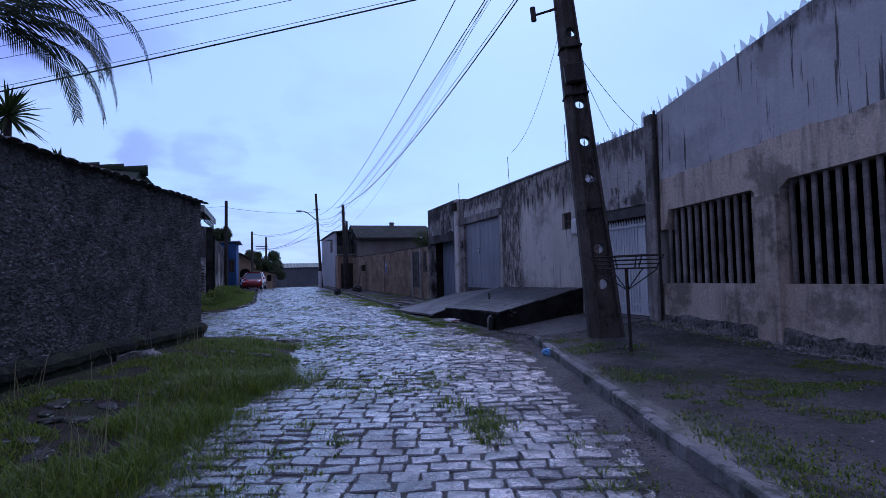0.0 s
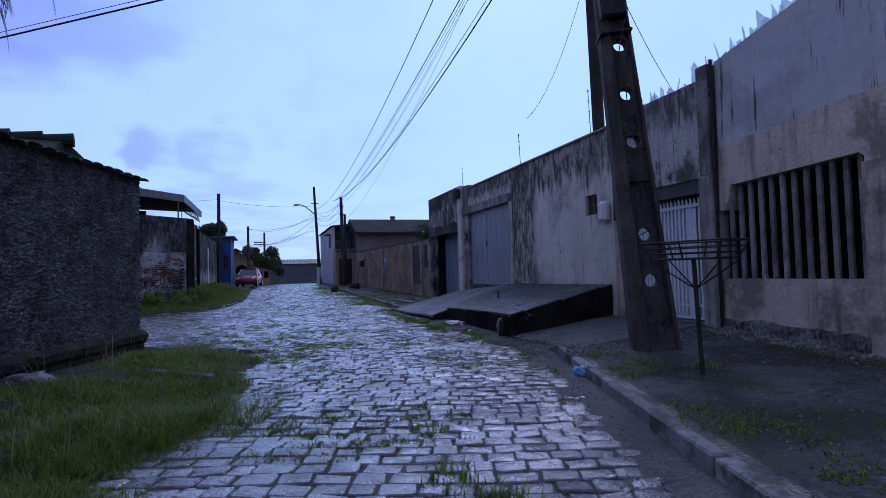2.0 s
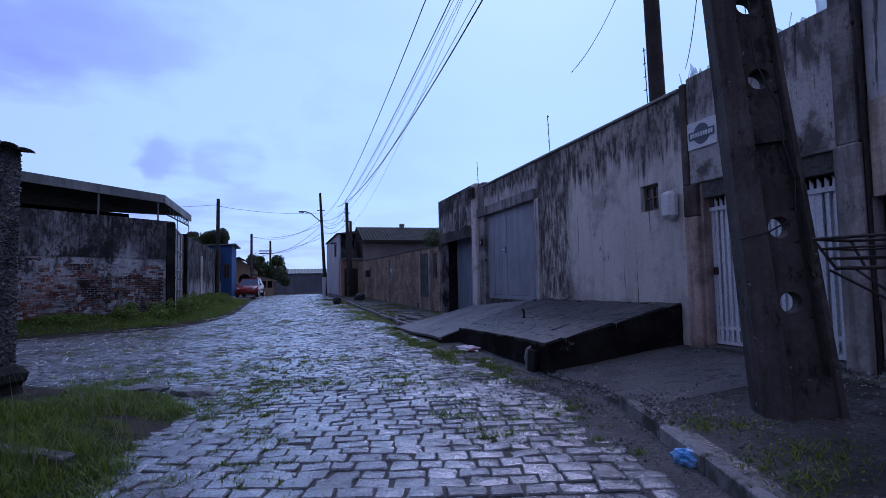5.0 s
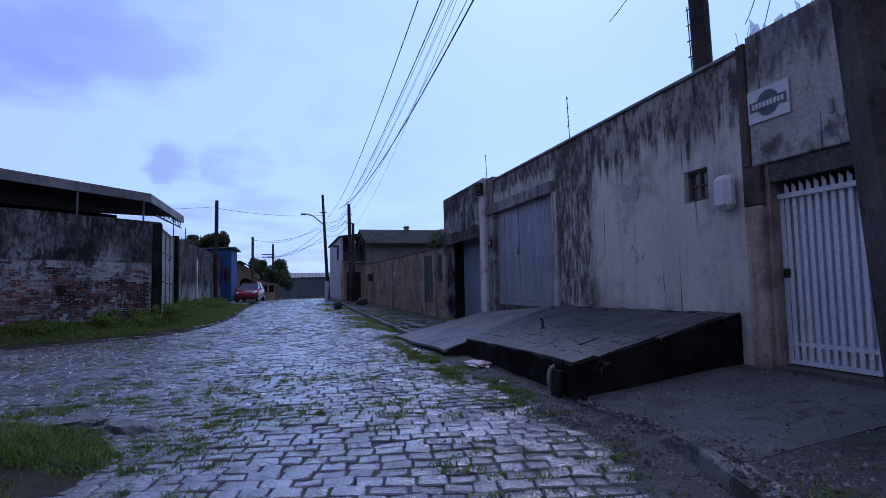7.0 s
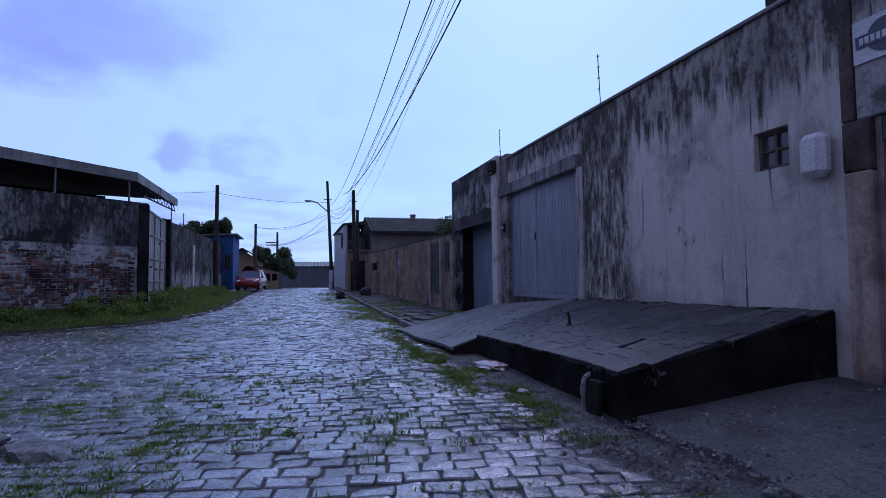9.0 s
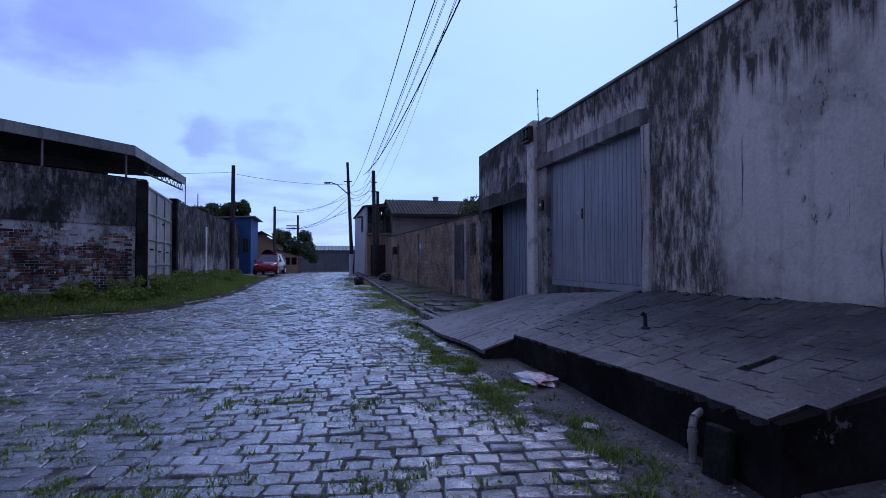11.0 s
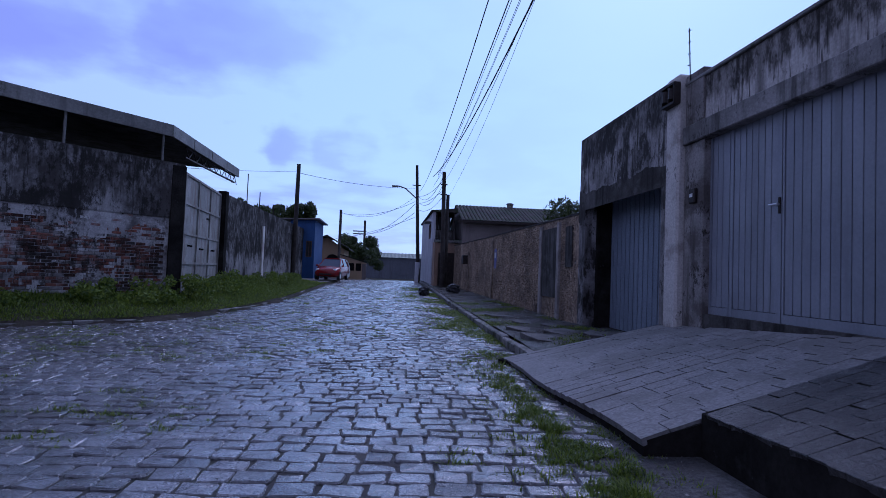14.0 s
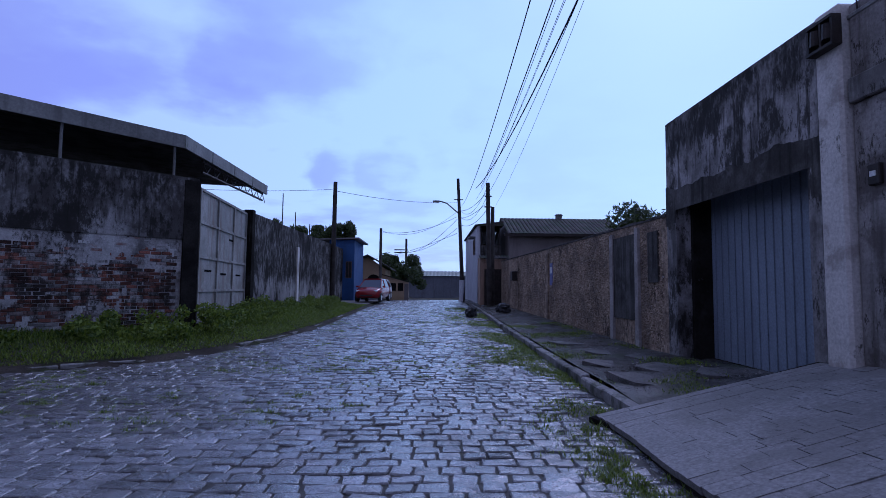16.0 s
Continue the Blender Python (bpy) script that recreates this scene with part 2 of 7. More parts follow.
M["joint"] = surface("dirt_in_the_joints", (0.028, 0.026, 0.024), (0.07, 0.066, 0.062), 1.6, 0.75, 1.0, 40, blot=(0.03, 0.034, 0.018), blot_amt=0.6, blot_scale=2.5, bump_dist=0.012)
M["sidewalk"] = surface("stained_concrete_pavement", film=0.5, a=(0.055, 0.052, 0.05), b=(0.10, 0.095, 0.09), scale=0.7, rough=0.75, bump=0.9, grain=30, blot=(0.022, 0.02, 0.017), blot_amt=0.9, blot_scale=0.8, bump_dist=0.03, streak=(0.022, 0.036, 0.01), streak_amt=0.85, stretch=(1.1, 1.1, 1.1), spec=0.2, amp=(0.45, 1.6), mould=((0.022, 0.02, 0.018), 0.52, 1.4), cracks=(0.8, 0.006), flakes=((0.17, 0.165, 0.155), 0.66, 8.0))
M["apron"] = surface("pale_concrete_slab", (0.17, 0.165, 0.165), (0.26, 0.25, 0.245), 0.8, 0.7, 0.5, 32, blot=(0.10, 0.095, 0.09), blot_amt=0.6, blot_scale=0.8, pick=0.05, amp=(0.6, 1.35), mould=((0.05, 0.047, 0.045), 0.6, 1.0))
M["gate_apron"] = surface("worn_concrete_driveway", (0.07, 0.067, 0.065), (0.135, 0.128, 0.123), 0.8, 0.75, 0.6, 32, blot=(0.045, 0.042, 0.04), blot_amt=0.75, blot_scale=0.9, spec=0.3, cracks=(1.2, 0.005), amp=(0.5, 1.5), mould=((0.022, 0.02, 0.019), 0.525, 0.8))
M["kerb"] = surface("worn_granite_kerb", (0.15, 0.145, 0.14), (0.26, 0.25, 0.243), 3, 0.75, 0.7, 34, blot=(0.035, 0.042, 0.025), blot_amt=0.85, blot_scale=2.2, pick=0.2, mould=((0.022, 0.02, 0.018), 0.545, 3))
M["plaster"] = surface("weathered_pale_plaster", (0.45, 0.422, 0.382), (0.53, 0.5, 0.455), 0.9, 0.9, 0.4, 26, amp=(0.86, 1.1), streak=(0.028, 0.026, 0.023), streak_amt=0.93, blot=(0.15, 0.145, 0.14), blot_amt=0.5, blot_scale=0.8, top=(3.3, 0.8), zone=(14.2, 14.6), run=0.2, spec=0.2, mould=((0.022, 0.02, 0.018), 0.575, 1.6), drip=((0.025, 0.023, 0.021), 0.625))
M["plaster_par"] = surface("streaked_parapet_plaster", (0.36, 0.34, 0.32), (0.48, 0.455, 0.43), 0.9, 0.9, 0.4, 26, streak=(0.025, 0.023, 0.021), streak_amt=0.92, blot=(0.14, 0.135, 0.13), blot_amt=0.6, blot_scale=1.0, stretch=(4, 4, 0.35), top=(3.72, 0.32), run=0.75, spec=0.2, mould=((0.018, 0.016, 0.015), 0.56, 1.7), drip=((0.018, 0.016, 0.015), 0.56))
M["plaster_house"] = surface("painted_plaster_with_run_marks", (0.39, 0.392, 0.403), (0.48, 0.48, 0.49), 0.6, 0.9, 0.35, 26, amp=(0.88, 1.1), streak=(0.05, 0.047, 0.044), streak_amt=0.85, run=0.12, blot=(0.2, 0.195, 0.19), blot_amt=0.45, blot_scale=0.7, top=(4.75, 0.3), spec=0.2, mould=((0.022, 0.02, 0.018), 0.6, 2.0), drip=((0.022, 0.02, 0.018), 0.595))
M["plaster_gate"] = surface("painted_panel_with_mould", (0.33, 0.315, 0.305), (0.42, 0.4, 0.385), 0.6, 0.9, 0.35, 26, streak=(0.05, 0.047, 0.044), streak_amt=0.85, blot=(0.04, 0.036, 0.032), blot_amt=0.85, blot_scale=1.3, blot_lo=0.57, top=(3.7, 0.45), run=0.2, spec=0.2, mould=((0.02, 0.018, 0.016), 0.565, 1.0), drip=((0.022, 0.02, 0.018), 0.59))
M["plaster_low"] = surface("bare_render_lower_wall", (0.42, 0.35, 0.29), (0.53, 0.455, 0.385), 0.9, 0.9, 0.4, 26, blot=(0.075, 0.066, 0.057), blot_amt=0.65, blot_scale=1.2, streak=(0.055, 0.05, 0.045), streak_amt=0.55, spec=0.2, mould=((0.022, 0.02, 0.018), 0.595, 2.2))
# mould-black render; also paints shade in the gate passage and door sill
M["plaster_dark"] = surface("mould_and_shade_black_render", (0.035, 0.033, 0.031), (0.10, 0.095, 0.09), 1.6, 0.95, 0.6, 24, streak=(0.012, 0.012, 0.011), streak_amt=0.85, blot=(0.17, 0.165, 0.16), blot_amt=0.45, blot_scale=2.4, blot_lo=0.56, spec=0.15)
# black mouldy concrete; also paints the shade in the small garage recess
M["black_side"] = surface("black_mould_and_shade_concrete", (0.01, 0.0095, 0.009), (0.026, 0.024, 0.022), 1.8, 0.95, 0.8, 24, blot=(0.05, 0.048, 0.044), blot_amt=0.4, blot_scale=2.6, blot_lo=0.57, spec=0.02, flakes=((0.13, 0.128, 0.12), 0.66, 6.0), drip=((0.07, 0.066, 0.06), 0.68))
M["pilaster"] = surface("peeling_painted_pilaster", (0.3, 0.225, 0.185), (0.4, 0.315, 0.265), 1.4, 0.9, 0.5, 26, blot=(0.12, 0.1, 0.085), blot_amt=0.7, blot_scale=1.2, streak=(0.05, 0.045, 0.04), streak_amt=0.6, spec=0.2, mould=((0.022, 0.02, 0.018), 0.61, 2.0))
M["slat"] = surface("grey_painted_concrete_slat", (0.14, 0.125, 0.118), (0.25, 0.225, 0.212), 2, 0.85, 0.35, 26, blot=(0.07, 0.065, 0.065), blot_amt=0.6, blot_scale=3, spec=0.2, pick=0.25, mould=((0.022, 0.02, 0.018), 0.59, 4))
M["rough"] = surface("dark_roughcast_render", (0.045, 0.043, 0.042), (0.115, 0.11, 0.107), 5, 0.9, 1.0, 16, blot=(0.014, 0.013, 0.013), blot_amt=0.8, blot_scale=3, blot_lo=0.53, bump_dist=0.06, spec=0.3)
M["ochre_grain"] = surface("ochre_pebbles", (0.2, 0.15, 0.107), (0.37, 0.295, 0.212), 2.2, 0.95, 0.3, 40, island=0.32, streak=(0.07, 0.055, 0.045), streak_amt=0.5, stretch=(0.9, 0.9, 1.1), blot=(0.1, 0.08, 0.065), blot_amt=0.6, blot_scale=1.1, mould=((0.035, 0.029, 0.025), 0.56, 1.2))
M["grain"] = surface("pebble_grains", (0.05, 0.048, 0.047), (0.16, 0.153, 0.149), 3, 0.8, 0.3, 40, spec=0.4, island=0.5, mould=((0.008, 0.008, 0.008), 0.585, 2.6))
# near-black base colour stands in for shade inside rooms and openings
M["dark"] = plain("black_for_shade", (0.01, 0.01, 0.011), 1.0)
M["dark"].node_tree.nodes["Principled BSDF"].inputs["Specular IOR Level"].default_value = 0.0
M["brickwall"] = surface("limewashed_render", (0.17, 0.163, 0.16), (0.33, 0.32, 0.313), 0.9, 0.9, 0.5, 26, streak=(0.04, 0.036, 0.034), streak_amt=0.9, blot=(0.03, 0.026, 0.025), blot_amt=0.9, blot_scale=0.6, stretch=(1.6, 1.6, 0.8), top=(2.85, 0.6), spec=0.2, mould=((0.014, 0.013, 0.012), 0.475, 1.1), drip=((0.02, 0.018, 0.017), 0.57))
M["limewash"] = surface("flaking_limewash", (0.27, 0.262, 0.258), (0.44, 0.43, 0.422), 1.6, 0.9, 0.6, 30, blot=(0.1, 0.092, 0.09), blot_amt=0.6, blot_scale=2.2, streak=(0.03, 0.027, 0.026), streak_amt=0.6, stretch=(2.2, 2.2, 0.9), spec=0.2, mould=((0.016, 0.014, 0.013), 0.505, 1.1))
BRICK = dict(mould=((0.015, 0.012, 0.011), 0.515, 0.7), scale=2.5, rough=0.92, bump=0.8, grain=30, some=((0.3, 0.29, 0.283), 0.7), blot=(0.36, 0.35, 0.34), blot_amt=0.93, blot_scale=1.15, blot_lo=0.49, streak=(0.022, 0.017, 0.016), streak_amt=0.72, stretch=(0.6, 0.6, 1.0), spec=0.2)
M["brick"] = surface("red_clay_brick", (0.12, 0.045, 0.033), (0.21, 0.085, 0.06), pick=0.4, **BRICK)
M["yellow_stucco"] = surface("ochre_pebble_stucco", (0.2, 0.148, 0.105), (0.36, 0.285, 0.205), 1.8, 0.95, 1.0, 11, streak=(0.06, 0.048, 0.04), streak_amt=0.5, stretch=(0.9, 0.9, 1.1), blot=(0.08, 0.064, 0.053), blot_amt=0.6, blot_scale=1.1, bump_dist=0.06, mould=((0.03, 0.025, 0.022), 0.545, 1.2), amp=(0.35, 1.65), flakes=((0.36, 0.33, 0.3), 0.64, 3.0))
M["steel_grey"] = surface("grey_painted_steel", (0.19, 0.203, 0.236), (0.235, 0.25, 0.285), 1.2, 0.5, 0.1, 30, streak=(0.14, 0.145, 0.165), streak_amt=0.45, amp=(0.9, 1.08), pick=0.06)
M["steel_blue"] = surface("blue_grey_painted_steel", (0.165, 0.195, 0.245), (0.2, 0.235, 0.29), 1.2, 0.5, 0.1, 30, streak=(0.13, 0.15, 0.19), streak_amt=0.45)
M["white_steel"] = surface("white_painted_steel", (0.5, 0.52, 0.56), (0.58, 0.6, 0.63), 1.5, 0.45, 0.05, 30)
M["rusty_white"] = surface("grey_sheet_gate_with_rust", (0.19, 0.19, 0.178), (0.28, 0.278, 0.26), 1.0, 0.7, 0.2, 25, streak=(0.12, 0.075, 0.045), streak_amt=0.55, blot=(0.13, 0.12, 0.1), blot_amt=0.6, blot_scale=1.6, mould=((0.05, 0.045, 0.035), 0.6, 1.6))
M["black_steel"] = surface("dark_rusted_steel", (0.018, 0.016, 0.015), (0.04, 0.032, 0.028), 6, 0.6, 0.2, 60, metal=0.3)
M["pole"] = surface("old_concrete_pole", (0.05, 0.044, 0.039), (0.1, 0.09, 0.08), 1.8, 0.9, 0.8, 24, streak=(0.022, 0.018, 0.016), streak_amt=0.75, blot=(0.06, 0.05, 0.045), blot_amt=0.6, blot_scale=2, mould=((0.016, 0.014, 0.013), 0.53, 2.5), flakes=((0.3, 0.295, 0.28), 0.635, 9.0))
M["wood_pole"] = surface("dark_weathered_pole", (0.025, 0.022, 0.02), (0.05, 0.044, 0.04), 3, 0.9, 0.4, 30)
M["fascia"] = surface("zinc_fascia_sheet", (0.11, 0.11, 0.104), (0.2, 0.198, 0.19), 0.7, 0.6, 0.15, 20, mould=((0.045, 0.05, 0.026), 0.555, 1.5), streak=(0.07, 0.07, 0.066), streak_amt=0.6)
M["rooftile"] = surface("mossy_pan_tiles", (0.024, 0.021, 0.02), (0.055, 0.048, 0.043), 1.2, 0.9, 0.6, 12, blot=(0.022, 0.036, 0.016), blot_amt=0.8, blot_scale=1.5, blot_lo=0.45)
M["tile"] = surface("mossy_clay_roof_tile", (0.1, 0.092, 0.088), (0.19, 0.178, 0.17), 2, 0.8, 0.5, 25, blot=(0.04, 0.05, 0.028), blot_amt=0.7, blot_scale=2.5, pick=0.35)
M["wire"] = plain("black_cable", (0.01, 0.01, 0.012), 0.6)
M["glass"] = plain("clear_broken_glass", (0.85, 0.93, 0.95), 0.08, 0, 0.55)
M["pane"] = plain("dusty_window_glass", (0.05, 0.055, 0.06), 0.12)


def foliage(name, a, b):
    m = bpy.data.materials.new(name)
    m.use_nodes = True
    nt = m.node_tree
    N, L = nt.nodes.new, nt.links.new
    bs = nt.nodes["Principled BSDF"]
    geo, r = N("ShaderNodeNewGeometry"), N("ShaderNodeValToRGB")
    r.color_ramp.elements[0].color, r.color_ramp.elements[1].color = (*a, 1), (*b, 1)
    L(geo.outputs["Random Per Island"], r.inputs[0]); L(r.outputs[0], bs.inputs["Base Color"])
    bs.inputs["Roughness"].default_value = 0.6
    thin, mixed = N("ShaderNodeBsdfTranslucent"), N("ShaderNodeMixShader")
    mixed.inputs["Fac"].default_value = 0.45
    L(r.outputs[0], thin.inputs["Color"])
    L(bs.outputs[0], mixed.inputs[1]); L(thin.outputs[0], mixed.inputs[2])
    L(mixed.outputs[0], nt.nodes["Material Output"].inputs["Surface"])
    return m


M["grass"] = foliage("green_grass", (0.034, 0.075, 0.004), (0.2, 0.265, 0.022))
M["dry_grass"] = foliage("straw_coloured_stalks", (0.16, 0.15, 0.07), (0.26, 0.23, 0.12))
M["leaf"] = foliage("dark_green_leaves", (0.022, 0.04, 0.008), (0.07, 0.095, 0.022))
M["palm"] = foliage("palm_leaflets", (0.025, 0.04, 0.02), (0.06, 0.075, 0.035))


# ---- building helpers ----
def part(name, bm, material, parent=None, label="", smooth=False):
    me = bpy.data.meshes.new(name)
    bmesh.ops.recalc_face_normals(bm, faces=bm.faces[:])
    bm.to_mesh(me)
    bm.free()
    me.materials.append(M[material] if isinstance(material, str) else material)
    if smooth:
        for p in me.polygons:
            p.use_smooth = True
    ob = new(name, me)
    if parent is not None:
        ob.parent = parent
    if label:
        ob["label"] = label
    return ob


def piece(name, me, parent, m):
    ob = new(name, me)
    ob.parent = parent
    ob.matrix_basis = m
    return ob


def thing(name, m, label, category, group=""):
    e = new(name)
    e.empty_display_size = 0.2
    e.matrix_basis = m
    return tagged(e, label, category, group)


def box(bm, x0, x1, y0, y1, z0, z1, m=None, bevel=0.0):
    v = [bm.verts.new((x, y, z)) for x in (x0, x1) for y in (y0, y1) for z in (z0, z1)]
    fs = [bm.faces.new([v[i] for i in f]) for f in ((0, 1, 3, 2), (4, 6, 7, 5), (0, 4, 5, 1), (2, 3, 7, 6), (0, 2, 6, 4), (1, 5, 7, 3))]
    if bevel:
        es = list({e for f in fs for e in f.edges})
        bmesh.ops.bevel(bm, geom=es, offset=bevel, segments=1, affect="EDGES")
        return
    if m is not None:
        bmesh.ops.transform(bm, matrix=m, verts=v)


def prism(bm, poly, z0, z1):
    """An upright prism over a plan polygon; z0 and z1 may be numbers or one number a corner."""
    n = len(poly)
    lo = [bm.verts.new((p[0], p[1], z0[i] if isinstance(z0, (list, tuple)) else z0)) for i, p in enumerate(poly)]
    hi = [bm.verts.new((p[0], p[1], z1[i] if isinstance(z1, (list, tuple)) else z1)) for i, p in enumerate(poly)]
    bm.faces.new(lo[::-1]); bm.faces.new(hi)
    for i in range(n):
        bm.faces.new((lo[i], lo[(i + 1) % n], hi[(i + 1) % n], hi[i]))


def wall_piece(bm, x0, x1, prof):
    """A wall along y between x0 and x1 whose side is the polygon prof of (y, z)."""
    a = [bm.verts.new((x0, y, z)) for y, z in prof]
    b = [bm.verts.new((x1, y, z)) for y, z in prof]
    n = len(prof)
    bm.faces.new(a); bm.faces.new(b[::-1])
    for i in range(n):
        bm.faces.new((a[i], b[i], b[(i + 1) % n], a[(i + 1) % n]))


def rod(bm, p, q, r0, r1=None, n=8, caps=True):
    p, q = Vector(p), Vector(q)
    r1 = r0 if r1 is None else r1
    d = (q - p).normalized()
    s = d.orthogonal().normalized()
    t = d.cross(s)
    ring = [[bm.verts.new(c + r * (math.cos(6.28318 * i / n) * s + math.sin(6.28318 * i / n) * t)) for i in range(n)] for c, r in ((p, r0), (q, r1))]
    for i in range(n):
        bm.faces.new((ring[0][i], ring[0][(i + 1) % n], ring[1][(i + 1) % n], ring[1][i]))
    if caps:
        bm.faces.new(ring[0][::-1]); bm.faces.new(ring[1])


def tube(bm, pts, r, n=6):
    for a, b in zip(pts, pts[1:]):
        rod(bm, a, b, r, r, n)


def mesh_from(name, verts, faces, material, parent=None):
    me = bpy.data.meshes.new(name)
    me.from_pydata(verts, [], faces)
    me.materials.append(M[material] if isinstance(material, str) else material)
    ob = new(name, me)
    if parent is not None:
        ob.parent = parent
    return ob


def lerp(v, pts):
    return float(np.interp(v, [p[0] for p in pts], [p[1] for p in pts]))


# ---- plan: ground heights and edges ----
def road_z(y):
    return lerp(y, [(-50, 0), (22, 0.0), (38, 0.15), (56, 0.36), (70, 0.3), (90, 0.05)])


def right_kerb_x(y):
    return lerp(y, [(-12, -2.27), (0, 1.75), (9.6, 4.95), (10.5, 5.1), (16, 5.15), (21, 5.2), (30, 5.3), (44, 5.55), (90, 5.9)])


def verge_x(y):
    """The edge of the grass verge on the roughcast wall's side."""
    return lerp(y, [(-12, -5.2), (0, -1.9), (4.2, -0.74), (5.6, -0.35), (7.7, 0.44), (10.6, 0.82), (12.2, 0.5), (12.8, -0.4)])


LAWN = [(-14, 13.6), (-9.0, 18.6), (-4.5, 22.4), (-3.8, 22.9), (-2.0, 24.2), (-1.3, 25.8), (-0.9, 27.6), (-0.55, 31.9), (-0.65, 45), (-0.6, 60), (-0.2, 70)]
STUCCO = [(-6.6, -6.5), (-2.6, 6.9), (-1.18, 11.67)]


def lawn_in(x, y):
    """Distance inside the lawn from its kerb (negative on the road)."""
    best, sign = 1e9, -1
    for (ax, ay), (bx, by) in zip(LAWN, LAWN[1:]):
        dx, dy = bx - ax, by - ay
        L2 = dx * dx + dy * dy
        s = min(1, max(0, ((x - ax) * dx + (y - ay) * dy) / L2))
        d = math.hypot(x - ax - s * dx, y - ay - s * dy)
        if d < best:
            best = d
            sign = 1 if dx * (y - ay) - dy * (x - ax) > 0 else -1
    return best * sign


def verge_in(x, y):
    """How far a place lies inside the verge beside the roughcast wall."""
    if y > 12.8:
        return -1.0
    return verge_x(y) - x


def side_z(x, y):
    k = right_kerb_x(y)
    rise = lerp(y, [(-10, -0.05), (4.75, 0.02), (10.5, 0.32), (11.5, 0.33), (20, 0.3), (24, 0.08), (45, 0.05)])
    edge = lerp(y, [(9.0, 0.14), (9.9, 0.05), (15, 0.03), (20, 0.05), (20.6, 0.14)])
    return edge + road_z(y) + rise * min(1, max(0, (x - k) / (7.2 - k)))


def ground_z(x, y):
    z = road_z(y) - 0.03
    v = verge_in(x, y)
    if v > 0 and x < 1:
        z += 0.28 * min(1, v / 1.8) ** 1.2
    d = lawn_in(x, y)
    if d > 0:
        z += 0.1 + lerp(y, [(44, 0.33), (47.5, 0.0)]) * min(1, d / 1.6)
    k = right_kerb_x(y)
    if x > k + 0.1:
        z = side_z(x, y) - 0.12
    return z


def cobbled(x, y):
    k = right_kerb_x(y)
    gut = lerp(y, [(-5, 0.25), (5, 0.32), (8, 0.38), (9.6, 0.55), (16, 0.35), (20, 0.1)])
    if x > k - gut or lawn_in(x, y) > -0.12 or verge_in(x, y) > lerp(y, [(6, 0.35), (9, 0.9), (12.8, 1.2)]):
        return False
    if y < 12.8 and x < -0.6 and verge_in(x, y) > -5 and x < verge_x(y) - lerp(y, [(6, 0.35), (9, 0.9), (12.8, 1.2)]):
        return False
    # the roughcast wall's return side along the side street
    if x < -0.9 and y < 12.8 - 0.9 * (x + 0.9):
        return False
    return True


def head(s):
    return lerp(s, [(-20, 18.5), (7, 18.5), (15, 3), (22, -0.5), (90, -0.5)])


# ---- ground ----
def make_ground():
    xs = sorted(set([-900, -300, -120, -60, -30, -20] + [round(-14 + 0.35 * i, 2) for i in range(66)] + [10, 14, 20, 40, 120, 300, 900]))
    ys = sorted(set([-600, -200, -60, -25, -12] + [round(-8 + 0.4 * i, 2) for i in range(180)] + [66, 70, 76, 84, 92, 110, 160, 300, 900]))
    verts = [(x, y, ground_z(x, y) + (0.012 * noise.noise((x * 1.3, y * 1.3, 0)) if -14 < x < 10 else 0)) for y in ys for x in xs]
    n = len(xs)
    faces = [(j * n + i, j * n + i + 1, (j + 1) * n + i + 1, (j + 1) * n + i) for j in range(len(ys) - 1) for i in range(n - 1)]
    g = mesh_from("ground", verts, faces, "soil")
    tagged(g, "damp dark soil with moss under the street", "ground", kind="structure")
    return g


ground = make_ground()


def swell(x, y):
    """The worn street's gentle humps and hollows."""
    return 0.02 * noise.noise((x * 0.8, y * 0.8, 3))


def make_road_bed():
    xs, ys = [-11 + 0.3 * i for i in range(56)], [-8 + 0.3 * i for i in range(234)]
    n = len(xs)
    verts = [(x, y, road_z(y) + swell(x, y) - 0.013 + 0.005 * noise.noise((x * 5, y * 5, 1))) for y in ys for x in xs]
    faces = [(j * n + i, j * n + i + 1, (j + 1) * n + i + 1, (j + 1) * n + i) for j in range(len(ys) - 1) for i in range(n - 1) if cobbled(xs[i] + 0.15, ys[j] + 0.15)]
    ob = mesh_from("road_bed", verts, faces, "joint")
    tagged(ob, "dark damp dirt filling the joints of the setts", "road bed", kind="structure")


make_road_bed()


